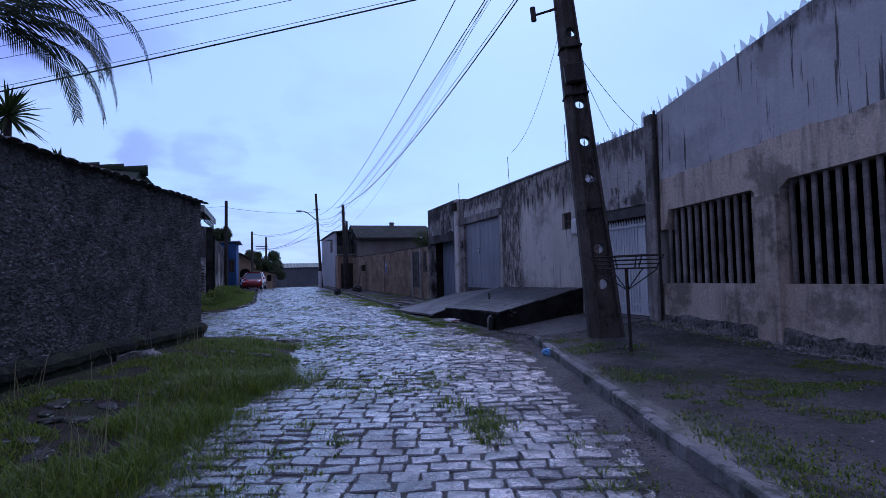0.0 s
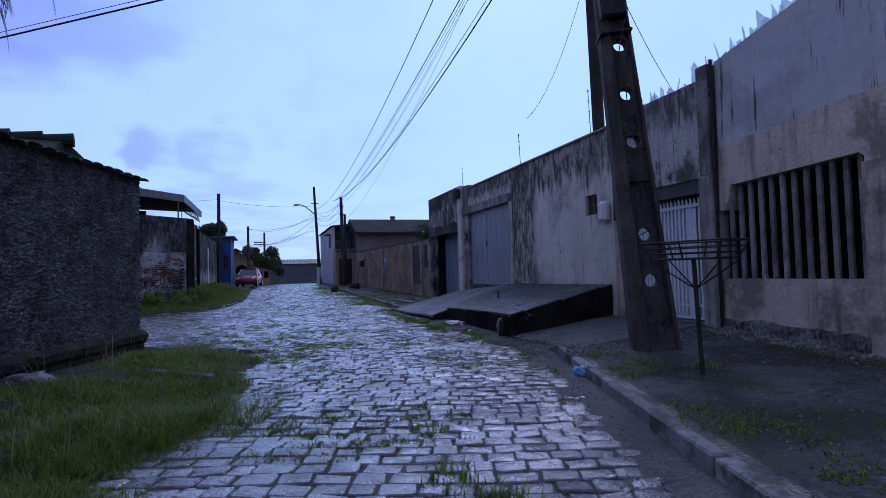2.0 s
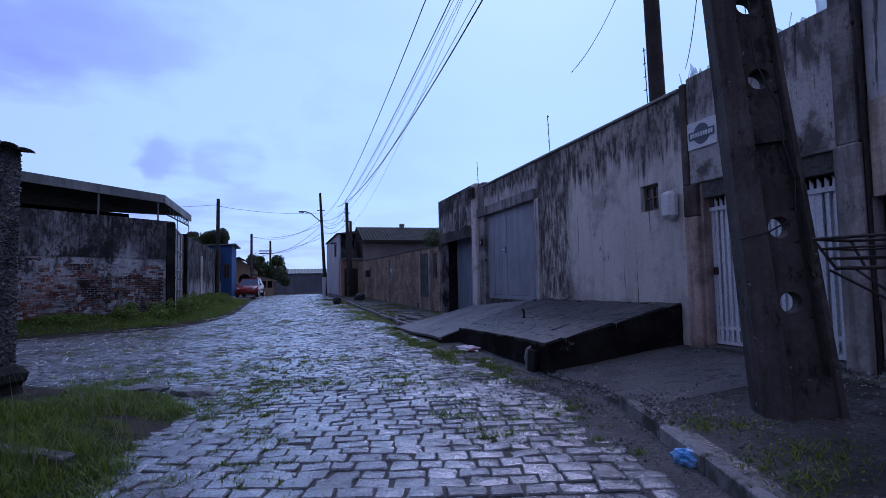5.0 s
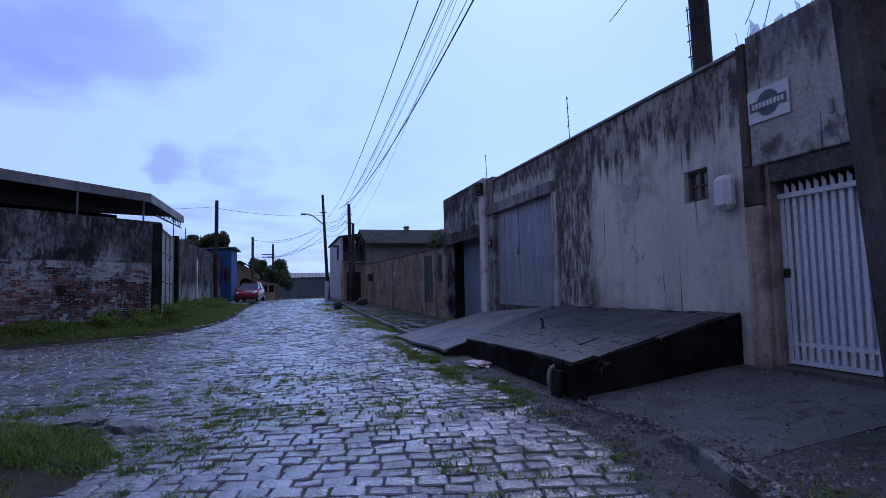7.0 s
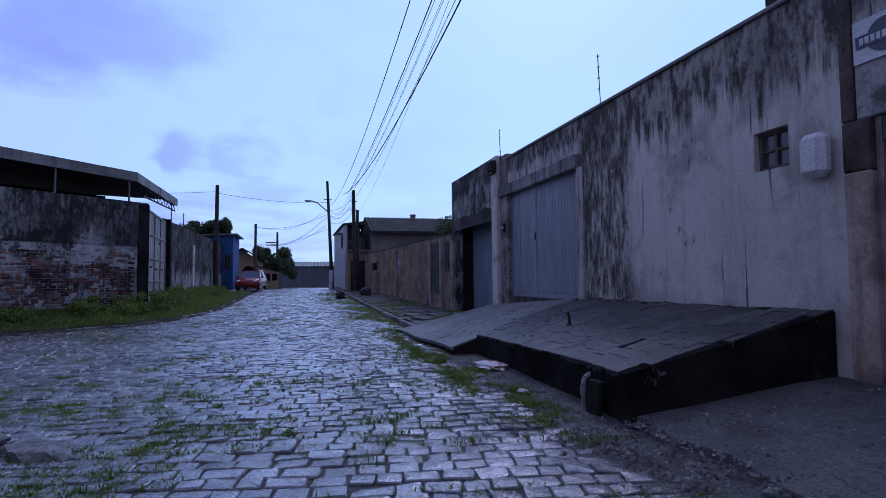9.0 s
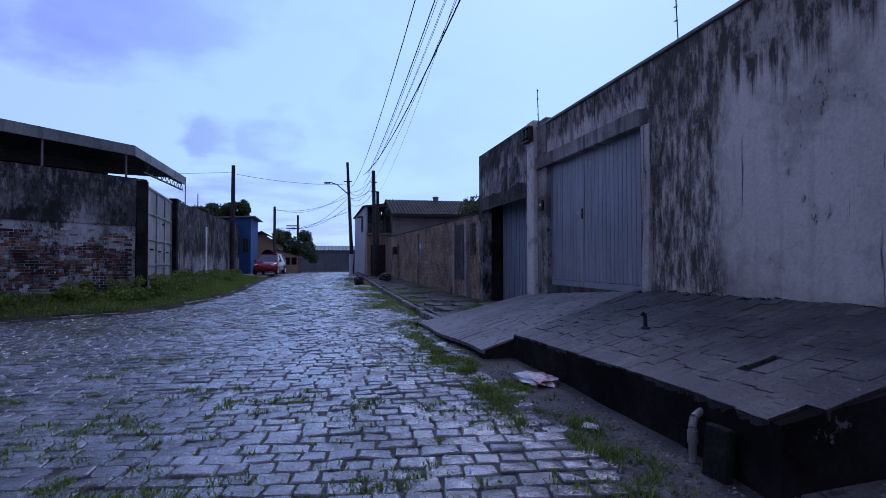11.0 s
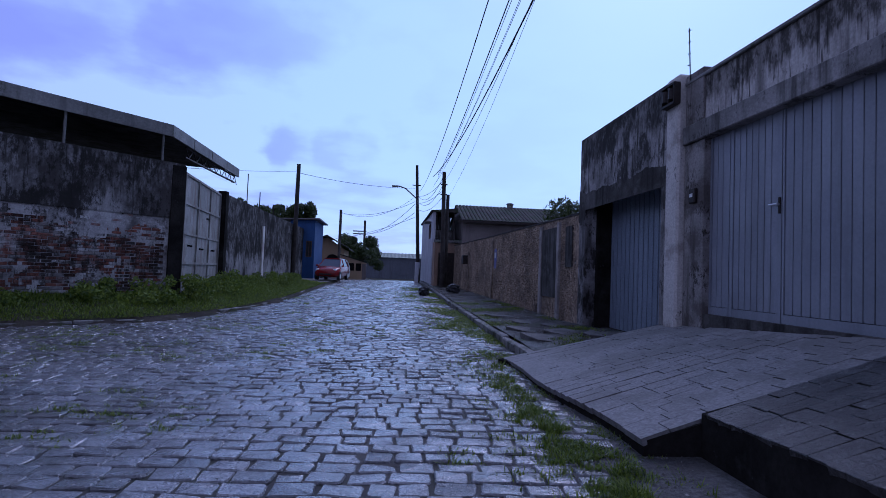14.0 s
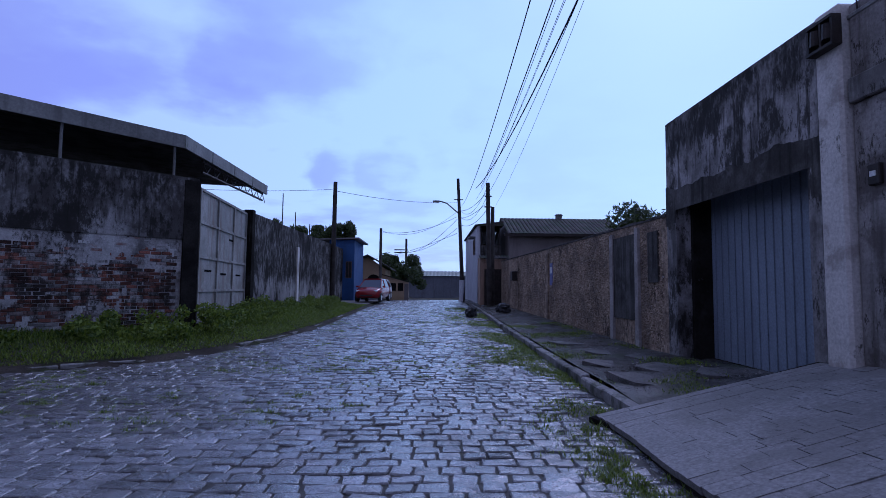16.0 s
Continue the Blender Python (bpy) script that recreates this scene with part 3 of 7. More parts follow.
def make_sidewalk():
    bm = bmesh.new()
    ys = [-9, -6, -3] + [-1 + 0.4 * i for i in range(26)]
    rows = []
    for y in ys:
        k = right_kerb_x(y) + 0.06
        rows.append([bm.verts.new((k + (7.25 - k) * s, y, side_z(k + (7.25 - k) * s, y) - 0.03 * (s == 0) + 0.012 * noise.noise((s * 5, y * 1.3, 6)))) for s in (0, 0.04, 0.12, 0.25, 0.38, 0.5, 0.62, 0.75, 0.88, 1)])
    for a, b in zip(rows, rows[1:]):
        for i in range(9):
            bm.faces.new((a[i], a[i + 1], b[i + 1], b[i]))
    ob = part("pavement_1", bm, "sidewalk")
    tagged(ob, "dark stained concrete pavement with moss patches beside the house", "pavement", kind="structure")
    # driveway between the kerb's end and the stone ramp
    bm = bmesh.new()
    rows = []
    for y in [9.0, 9.5, 10.0, 10.5, 11.0, 11.5, 12.0]:
        k = right_kerb_x(y) + 0.13 + 0.05 * math.sin(y * 5)
        row = [bm.verts.new((k - 0.06, y, -0.1))]
        rows.append(row + [bm.verts.new((k + (7.3 - k) * s, y, side_z(k + (7.3 - k) * s, y) + 0.004 + 0.01 * noise.noise((y, s * 3, 1)))) for s in (0, 0.25, 0.5, 0.75, 1)])
    for a, b in zip(rows, rows[1:]):
        for i in range(5):
            bm.faces.new((a[i], a[i + 1], b[i + 1], b[i]))
    tagged(part("pavement_3", bm, "gate_apron"), "worn concrete driveway in front of the white gate", "pavement", kind="structure")
    # gravel gutter between setts and pavement
    bm = bmesh.new()
    rows = []
    for j in range(46):
        y = -6 + j * 0.6
        k = right_kerb_x(y)
        rows.append([bm.verts.new((k + dx, y, road_z(y) + dz + 0.018 * noise.noise((dx * 4, y * 1.5, 8)))) for dx, dz in ((-1.0, -0.045), (-0.75, -0.02), (-0.5, -0.005), (-0.25, 0.0), (0.05, 0.008), (0.2, 0.01))])
    for a, b in zip(rows, rows[1:]):
        for i in range(5):
            bm.faces.new((a[i], a[i + 1], b[i + 1], b[i]))
    tagged(part("road_gutter", bm, "gravel", smooth=True), "dirt and gravel gutter between setts and kerb", "gutter", kind="structure")
    bm = bmesh.new()
    ys = [20.3, 21.5, 23, 25, 28, 32, 36, 40, 44, 48, 54, 62, 72]
    rows = []
    for y in ys:
        k = right_kerb_x(y) + 0.13
        rows.append([bm.verts.new((k + (7.25 - k) * s, y, side_z(k + (7.25 - k) * s, y))) for s in (0, 0.5, 1)])
    for a, b in zip(rows, rows[1:]):
        for i in range(2):
            bm.faces.new((a[i], a[i + 1], b[i + 1], b[i]))
    ob = part("pavement_2", bm, "sidewalk")
    tagged(ob, "narrow worn concrete pavement along the ochre wall", "pavement", kind="structure")
    # concrete pad where the cars stand
    bm = bmesh.new()
    rows = [[bm.verts.new((x, y, road_z(y) + 0.1 + 0.006 * noise.noise((x, y, 3)))) for x in (-3.2, -2.2, -1.4, lerp(y, [(47.2, -0.72), (60, -0.62)]))] for y in (47.2, 49, 51, 53, 55, 57, 60)]
    for a, b in zip(rows, rows[1:]):
        for i in range(3):
            bm.faces.new((a[i], a[i + 1], b[i + 1], b[i]))
    tagged(part("pavement_4", bm, "apron"), "pale concrete pad before the blue house", "pavement", kind="structure")
    # kerb stones
    rnd = random.Random(4)
    kerb = thing("kerb_1", pose(0, 0, 0), "worn granite kerb stones along the pavement", "kerb")
    kerb["kind"] = "structure"
    for y0, y1 in ((-8, 9.5), (20.4, 62)):
        y = y0
        while y < y1:
            ln = rnd.uniform(0.75, 1.15)
            a, b = Vector((right_kerb_x(y), y, 0)), Vector((right_kerb_x(y + ln - 0.02), y + ln - 0.02, 0))
            d = b - a
            bm = bmesh.new()
            box(bm, 0, 0.135, 0, d.length, -0.12, 0.13, bevel=0.018)
            for v in bm.verts:
                v.co += Vector((rnd.uniform(-1, 1), 0, rnd.uniform(-1, 1))) * 0.009
            part("kerb_stone", bm, "kerb", kerb).matrix_basis = pose(a.x + rnd.uniform(-0.02, 0.02), a.y, road_z(y) + rnd.uniform(-0.015, 0.01), rnd.uniform(-0.6, 0.6), rnd.uniform(-2, 2), -math.degrees(math.atan2(d.x, d.y)) + rnd.uniform(-1, 1))
            y += ln
    kerb2 = thing("kerb_2", pose(0, 0, 0), "low concrete kerb strip edging the overgrown lawn", "kerb")
    kerb2["kind"] = "structure"
    for (ax, ay), (bx, by) in zip(LAWN, LAWN[1:]):
        n = max(1, round(math.hypot(bx - ax, by - ay) / 1.1))
        for i in range(n):
            p = Vector((ax + (bx - ax) * i / n, ay + (by - ay) * i / n, 0))
            q = Vector((ax + (bx - ax) * (i + 0.98) / n, ay + (by - ay) * (i + 0.98) / n, 0))
            bm = bmesh.new()
            box(bm, -0.11, 0, 0, (q - p).length, -0.15, 0.085, bevel=0.015)
            part("kerb_stone", bm, "kerb", kerb2).matrix_basis = pose(p.x, p.y, road_z(p.y) + rnd.uniform(-0.06, -0.015), rnd.uniform(-1.5, 1.5), rnd.uniform(-4, 4), -math.degrees(math.atan2(q.x - p.x, q.y - p.y)) + rnd.uniform(-1.5, 1.5))


make_sidewalk()


# ---- garage approaches ----
def make_ramps():
    # sett-topped block in front of the blank wall
    e = thing("stone_ramp", pose(6.2, 13.8, 0), "sloping ramp block of dark worn stone slabs against the wall", "ramp")
    bm = bmesh.new()
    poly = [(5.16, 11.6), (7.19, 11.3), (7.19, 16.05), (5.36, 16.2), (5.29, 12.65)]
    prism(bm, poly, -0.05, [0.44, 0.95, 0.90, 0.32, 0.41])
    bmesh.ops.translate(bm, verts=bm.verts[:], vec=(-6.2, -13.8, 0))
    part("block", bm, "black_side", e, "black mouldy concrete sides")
    rnd = random.Random(8)
    y = 11.33
    while y < 16.1:
        w = rnd.uniform(0.11, 0.16)
        x0 = lerp(y, [(11.33, 7.0), (11.6, 5.165), (12.65, 5.295), (16.2, 5.365)]) - rnd.uniform(0, 0.012)
        edge = lerp(y, [(11.6, 5.165), (12.65, 5.295), (16.2, 5.365)])
        x = x0
        while x < 7.15:
            ln = rnd.uniform(0.18, 0.34)
            x1 = min(x + ln, 7.18)
            if x1 - x > 0.1 and not (12.25 < y < 12.48 and 5.5 < x < 5.95 and rnd.random() < 0.7):
                bm = bmesh.new()
                box(bm, -0.001, x1 - x + 0.001, -0.001, min(w, 16.2 - y) + 0.001, -0.05, 0.018, bevel=0.004)
                for v in bm.verts:
                    v.co += Vector((rnd.uniform(-0.004, 0.004), rnd.uniform(-0.004, 0.004), rnd.uniform(-0.002, 0.002)))
                zl, zr = lerp(y, [(11.6, 0.44), (12.65, 0.41), (16.2, 0.32)]), lerp(y, [(11.3, 0.95), (16.05, 0.90)])
                f = (x - edge) / (7.19 - edge)
                part("paving_stone", bm, "slabstone", e).matrix_basis = pose(x - 6.2, y - 13.8, zl + (zr - zl) * f + rnd.uniform(-0.003, 0.003), rnd.uniform(-0.5, 0.5) - 1.3, -math.degrees(math.atan2(zr - zl, 7.19 - edge)) + rnd.uniform(-0.4, 0.4), rnd.uniform(-0.5, 0.5))
            x = x1
        y += w
    bm = bmesh.new()
    rod(bm, (0, 0, 0), (0.01, 0.02, 0.12), 0.02, 0.018, 10)
    rod(bm, (0.01, 0.02, 0.12), (-0.02, 0.03, 0.145), 0.019, 0.022, 10)
    rod(bm, (0, 0, -0.01), (0, 0, 0.01), 0.05, 0.04, 10)
    st = part("pipe_stub", bm, "black_steel", None)
    st.matrix_basis = pose(5.9, 13.95, 0.66)
    tagged(st, "short rusty pipe stub set in the stone ramp", "pipe")
    bm = bmesh.new()
    tube(bm, [(0, 0, -0.33), (0, 0, -0.1), (0.02, 0.01, -0.04), (0.09, 0.03, -0.01), (0.2, 0.05, 0.0)], 0.026, 10)
    rod(bm, (0, 0, -0.2), (0, 0, -0.12), 0.034, 0.034, 10)
    slab = bmesh.new()
    box(slab, -0.03, 0.03, -0.1, 0.1, 0.0, 0.32, bevel=0.012)
    sl = part("propped_slab", slab, "footing")
    sl.matrix_basis = pose(5.11, 12.02, 0.0, 0, 6, 4)
    tagged(sl, "small dark concrete slab propped against the ramp beside the pipe", "slab")
    dp = part("drain_pipe", bm, "drain", None, smooth=False)
    dp.matrix_basis = pose(5.16, 12.3, 0.33)
    tagged(dp, "grey plastic drain pipe elbow at the ramp side", "pipe")
    # pale slab up to the garage doors
    e = thing("garage_apron", pose(6, 18, 0), "pale cracked concrete slab sloping up to the garage doors", "ramp")
    bm = bmesh.new()
    cols, rows = 8, 12
    grid = []
    for j in range(rows + 1):
        s = j / rows
        y = 16.22 + s * 4.0
        xf = 4.93 - 0.16 * s + 0.04 * math.sin(9 * s) - 0.1 * (s > 0.97)
        zf, zb = 0.11 - 0.06 * s, 0.87 - 0.26 * s
        row = []
        for i in range(cols + 1):
            u = i / cols
            yy = y + (0.12 * u if j == rows else 0) - (0.15 * u if j == 0 else 0)
            row.append(bm.verts.new((xf + (7.19 - xf) * u - 6, yy - 18, zf + (zb - zf) * (u ** 1.05) + 0.014 * noise.noise((xf + 3 * u, y, 2)))))
        grid.append(row)
    for a, b in zip(grid, grid[1:]):
        for i in range(cols):
            bm.faces.new((a[i], a[i + 1], b[i + 1], b[i]))
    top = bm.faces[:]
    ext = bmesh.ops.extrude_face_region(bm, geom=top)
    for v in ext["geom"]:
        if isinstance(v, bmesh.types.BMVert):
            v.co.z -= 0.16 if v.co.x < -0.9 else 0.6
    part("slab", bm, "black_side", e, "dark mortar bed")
    rnd = random.Random(15)
    y = 16.22
    while y < 20.15:
        w = min(rnd.uniform(0.13, 0.18), 20.24 - y)
        s = (y + w / 2 - 16.22) / 4.0
        xf = 4.91 - 0.16 * s + 0.04 * math.sin(9 * s)
        zf, zb = 0.11 - 0.06 * s, 0.87 - 0.26 * s
        x = xf
        while x < 7.15:
            x1 = min(x + rnd.uniform(0.22, 0.4), 7.19)
            if x1 - x < 0.06:
                break
            bm = bmesh.new()
            g, h = rnd.choice((0.0, 0.0, 0.0, 0.0, 0.0, 0.004)), rnd.choice((0.0, 0.0, 0.0, 0.0, 0.003, 0.005))
            box(bm, g - 0.002, x1 - x + 0.002, h - 0.002, w + 0.002, -0.035, 0.022)
            u = (x - xf) / (7.19 - xf)
            part("paving_stone", bm, "apron", e).matrix_basis = pose(x - 6, y - 18, zf + (zb - zf) * u ** 1.02 + rnd.uniform(-0.0025, 0.0025), rnd.uniform(-0.35, 0.35) - math.degrees(math.atan2(0.26 * u + 0.06 * (1 - u), 4.0)), -math.degrees(math.atan2(zb - zf, 7.19 - xf)) + rnd.uniform(-0.25, 0.25), rnd.uniform(-0.5, 0.5))
            x = x1
        y += w


M["footing"] = surface("black_mossy_footing", (0.008, 0.008, 0.007), (0.022, 0.022, 0.015), 2, 0.95, 0.8, 25, blot=(0.025, 0.035, 0.012), blot_amt=0.6, blot_scale=2, bump_dist=0.03)
M["slabstone"] = surface("dark_worn_stone_slab", (0.024, 0.023, 0.022), (0.068, 0.065, 0.062), 2.2, 0.45, 1.0, 30, amp=(0.35, 1.9), spec=0.4, blot=(0.025, 0.023, 0.023), blot_amt=0.7, blot_scale=1.3, pick=0.25, bump_dist=0.015, mould=((0.018, 0.016, 0.015), 0.52, 2.0), flakes=((0.19, 0.185, 0.178), 0.615, 11.0))
M["drain"] = surface("weathered_grey_plastic", (0.17, 0.166, 0.163), (0.27, 0.263, 0.256), 6, 0.5, 0.2, 40)
make_ramps()


# ---- the row of walls on the pavement side (faces at x = 7.2) ----
def structure(ob, label, category):
    return tagged(ob, label, category, kind="structure")


def make_house_front():
    top = [(8.53, 4.36), (5.5, 4.98), (3.0, 5.45), (-9, 5.6)]
    # upper painted part above the grille openings and pier
    bm = bmesh.new()
    steps = [8.53 - 0.07 * i for i in range(80)] + [2.9, -9.0]

    def paint_z(y):
        return lerp(y, [(-9, 3.5), (3, 3.45), (5.5, 3.3), (8.53, 3.05)]) + 0.05 * noise.noise((y * 1.1, 0, 5)) + 0.035 * noise.noise((y * 4.3, 0, 2))
    for ya, yb in zip(steps, steps[1:]):
        wall_piece(bm, 7.2, 7.45, [(ya, paint_z(ya)), (ya, lerp(ya, top[::-1])), (yb, lerp(yb, top[::-1])), (yb, paint_z(yb))])
    bmesh.ops.remove_doubles(bm, verts=bm.verts[:], dist=0.0004)
    structure(part("wall_house_upper", bm, "plaster_house"), "grey-white painted upper house wall with dark run marks", "wall")
    # bare render below the paint line, with the two grille openings left free
    bm = bmesh.new()
    wall_piece(bm, 7.19, 7.44, [(8.53, 2.45), (8.53, 2.92), (5.5, 3.17), (3, 3.32), (3, 2.84), (4.55, 2.71), (5.85, 2.62), (6.0, 2.5), (6.0, 2.4), (6.44, 2.4), (6.44, 2.5), (6.5, 2.55)])
    wall_piece(bm, 7.19, 7.44, [(6.44, 1.1), (6.44, 2.4), (6.0, 2.4), (6.0, 1.1)])
    wall_piece(bm, 7.19, 7.44, [(8.53, 0.0), (8.53, 1.09), (-9, 1.13), (-9, 0.0)])
    wall_piece(bm, 7.19, 7.44, [(3.0, 1.13), (3.0, 3.32), (-9, 3.37), (-9, 1.13)])
    for ya, yb in zip(steps, steps[1:]):
        wall_piece(bm, 7.19, 7.44, [(yb, lerp(yb, [(-9, 3.37), (3, 3.32), (5.5, 3.17), (8.53, 2.92)])), (yb, paint_z(yb)), (ya, paint_z(ya)), (ya, lerp(ya, [(-9, 3.37), (3, 3.32), (5.5, 3.17), (8.53, 2.92)]))])
    bmesh.ops.remove_doubles(bm, verts=bm.verts[:], dist=0.0004)
    structure(part("wall_house_lower", bm, "plaster_low"), "bare beige render of the lower house wall", "wall")
    bm = bmesh.new()
    box(bm, 7.11, 7.2, 6.02, 6.42, 0.0, 2.42)
    structure(part("trim_pier", bm, "plaster_low"), "beige rendered pier between the grilles", "trim")
    # rubble footing
    bm = bmesh.new()
    for y0, y1 in ((-9.0, 6.0), (6.44, 8.52)):
        n = int((y1 - y0) / 0.09)
        rows = []
        for i in range(n + 1):
            y = y0 + (y1 - y0) * i / n
            base = side_z(7.1, y) - 0.05
            h = lerp(y, [(3, 0.2), (6, 0.27), (8.5, 0.22)]) + 0.06 * noise.noise((y * 2.1, 0, 3)) + 0.04 * noise.noise((y * 7, 1, 3))
            rows.append([bm.verts.new((7.188 - dx - 0.03 * (dx > 0) * noise.noise((y * 6, k, 5)), y, base + h * f)) for k, (dx, f) in enumerate(((0.0, 1.0), (0.03, 0.97), (0.05, 0.75), (0.055, 0.5), (0.07, 0.25), (0.1, 0.0)))])
        for a, b in zip(rows, rows[1:]):
            for i in range(5):
                bm.faces.new((a[i], b[i], b[i + 1], a[i + 1]))
    structure(part("baseboard_plinth", bm, "rubble"), "crumbling grey and black rubble footing", "plinth")
    # added room behind; its shade is painted as near-black walls
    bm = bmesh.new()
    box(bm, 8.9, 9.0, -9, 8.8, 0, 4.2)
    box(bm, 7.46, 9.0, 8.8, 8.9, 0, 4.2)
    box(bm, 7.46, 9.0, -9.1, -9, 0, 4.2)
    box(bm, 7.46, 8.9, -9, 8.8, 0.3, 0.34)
    structure(part("wall_porch_back", bm, "dark"), "porch walls behind the grilles, coloured near-black for shade", "wall")
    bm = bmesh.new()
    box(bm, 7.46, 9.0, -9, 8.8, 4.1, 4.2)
    structure(part("ceiling", bm, "dark"), "added porch ceiling, coloured near-black for shade", "ceiling")
    # grilles of upright concrete slats
    for y0, y1, zt0, zt1 in ((6.46, 8.5, 2.53, 2.43), (3.05, 5.98, 2.80, 2.60)):
        g = thing("window_grille", pose(7.3, (y0 + y1) / 2, 1.1), "row of upright grey concrete slats in a wall opening", "grille", "grilles in the house wall")
        n = round((y1 - y0) / 0.168)
        for i in range(n):
            y = y0 + (i + 0.5) * (y1 - y0) / n
            bm = bmesh.new()
            h = zt0 + (zt1 - zt0) * (y - y0) / (y1 - y0) - 1.1 + 0.05
            box(bm, -0.025, 0.025, -0.032, 0.032, -0.02, h, bevel=0.005)
            part("slat", bm, "slat", g).matrix_basis = pose(0, y - (y0 + y1) / 2, 0)
    # pilaster beside the gate, and the small lamp bracket on it
    bm = bmesh.new()
    box(bm, 7.08, 7.4, 8.57, 8.84, 0.0, 2.66, bevel=0.02)
    structure(part("trim_gate_pilaster_low", bm, "pilaster_pale"), "pale peeling pilaster beside the white gate", "pilaster")
    bm = bmesh.new()
    box(bm, 7.115, 7.4, 8.6, 8.83, 2.662, 4.36, bevel=0.015)
    structure(part("trim_gate_pilaster_high", bm, "pier"), "black-stained upper pilaster beside the gate panel", "pilaster")
    bm = bmesh.new()
    rod(bm, (7.15, 8.545, 0.15), (7.15, 8.545, 4.4), 0.024, 0.024, 8)
    structure(part("trim_downpipe", bm, "black_steel"), "thin dark pipe running up beside the pilaster", "pipe")
    bm = bmesh.new()
    wall_piece(bm, 7.175, 7.42, [(8.52, 2.1), (8.52, 2.58), (8.28, 2.58), (8.34, 2.3), (8.42, 2.1)])
    structure(part("trim_corbel", bm, "plaster_low"), "rendered corner bracket at the grille's head", "trim")
    # bay over the gate
    bm = bmesh.new()
    box(bm, 7.2, 7.45, 8.84, 11.03, 2.66, 4.2, bevel=0.012)
    structure(part("wall_gate_lintel", bm, "plaster_gate"), "painted wall panel over the gate with mould stains", "wall")
    # added passage walls, their shade put in as black render
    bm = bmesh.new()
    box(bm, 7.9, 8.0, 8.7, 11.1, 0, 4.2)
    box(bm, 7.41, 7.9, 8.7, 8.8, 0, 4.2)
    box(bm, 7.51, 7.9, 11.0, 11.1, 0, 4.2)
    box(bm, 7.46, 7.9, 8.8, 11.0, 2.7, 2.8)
    structure(part("wall_gate_passage", bm, "plaster_dark"), "added passage walls behind the gate, blackened for shade", "wall")
    bm = bmesh.new()
    box(bm, 7.24, 7.45, 8.845, 10.84, 2.44, 2.655)
    structure(part("trim_gate_head", bm, "gravel"), "rough unpainted beam over the gate", "trim")
    bm = bmesh.new()
    box(bm, 7.17, 7.6, 8.86, 10.84, 0.1, 0.405, bevel=0.01)
    structure(part("trim_gate_sill", bm, "gate_apron"), "low concrete sill under the white gate", "sill")
    bm = bmesh.new()
    box(bm, 7.165, 7.45, 10.9, 11.15, 0.0, 2.2, bevel=0.02)
    structure(part("trim_pilaster_low", bm, "pilaster"), "pinkish peeling pilaster between gate and blank wall", "pilaster")
    bm = bmesh.new()
    box(bm, 7.24, 7.5, 10.845, 10.897, 0.0, 2.655)
    structure(part("trim_gate_jamb", bm, "pilaster"), "brown cracked jamb of the gate", "jamb")
    bm = bmesh.new()
    box(bm, 7.17, 7.45, 10.9, 11.15, 2.203, 2.655, bevel=0.012)
    structure(part("trim_pilaster_mid", bm, "pilaster_brown"), "mould-blackened stretch of the pilaster", "pilaster")
    bm = bmesh.new()
    box(bm, 7.17, 7.45, 11.033, 11.15, 2.66, 4.14, bevel=0.012)
    structure(part("trim_pilaster_high", bm, "pilaster_brown"), "narrow brown strip between gate panel and blank wall", "pilaster")


def make_gate():
    g = thing("metal_gate", pose(7.4, 9.852, 0.42), "white painted steel bar gate, closed", "gate")
    w = 1.98
    bm = bmesh.new()
    for z in (0.0, 0.2):
        box(bm, -0.034, 0.02, -w / 2 + 0.06, w / 2 - 0.06, z, z + 0.05)
    box(bm, -0.06, -0.036, -w / 2, w / 2, 1.83, 1.885)
    for y in (-w / 2, -0.62, -0.52, w / 2 - 0.06):
        box(bm, -0.033, 0.026, y, y + 0.06, 0, 1.829)
    part("gate_frame", bm, "white_steel", g)
    n = 21
    for i in range(n):
        y = -w / 2 + 0.1 + i * (w - 0.2) / (n - 1)
        bm = bmesh.new()
        wall_piece(bm, -0.0355, -0.021, [(-0.024, 0.052), (-0.024, 1.95), (0.024, 2.01), (0.024, 0.052)])
        part("bar", bm, "white_steel", g).matrix_basis = pose(0, y, 0)
    bm = bmesh.new()
    box(bm, -0.06, -0.03, 0.9, 0.97, 0.95, 1.05, bevel=0.006)
    part("lock", bm, "black_steel", g, "small dark lock box")
    bm = bmesh.new()
    box(bm, 0.027, 0.034, -w / 2, w / 2, 0.03, 1.87)
    part("backing_sheet", bm, "white_steel", g)


def make_glass_edge():
    rnd = random.Random(12)
    e = thing("broken_glass_edging", pose(7.3, 8, 4.3), "jagged clear glass shards set along the wall top", "glass shards")
    y = 11.2
    while y > 2.5:
        zt = lerp(y, [(3, 5.45), (5.5, 4.98), (8.53, 4.36), (8.84, 4.3), (8.85, 4.2), (11.2, 4.12)])
        h, w = rnd.uniform(0.1, 0.3) * rnd.choice((0.6, 1.0, 1.2)), rnd.uniform(0.03, 0.09)
        bm = bmesh.new()
        t = rnd.uniform(-0.05, 0.05)
        pr = [(-w, -0.02), (w, -0.02), (w * rnd.uniform(0.2, 1.0), h * rnd.uniform(0.4, 0.8)), (t, h), (-w * rnd.uniform(0.5, 1.1), h * rnd.uniform(0.3, 0.7))]
        wall_piece(bm, -0.004, 0.004, pr)
        part("shard", bm, "glass", e).matrix_basis = pose(rnd.uniform(-0.03, 0.05), y - 8, zt - 4.3, rnd.uniform(-12, 12), rnd.uniform(-15, 15), rnd.uniform(-50, 50))
        y -= rnd.uniform(0.05, 0.12)


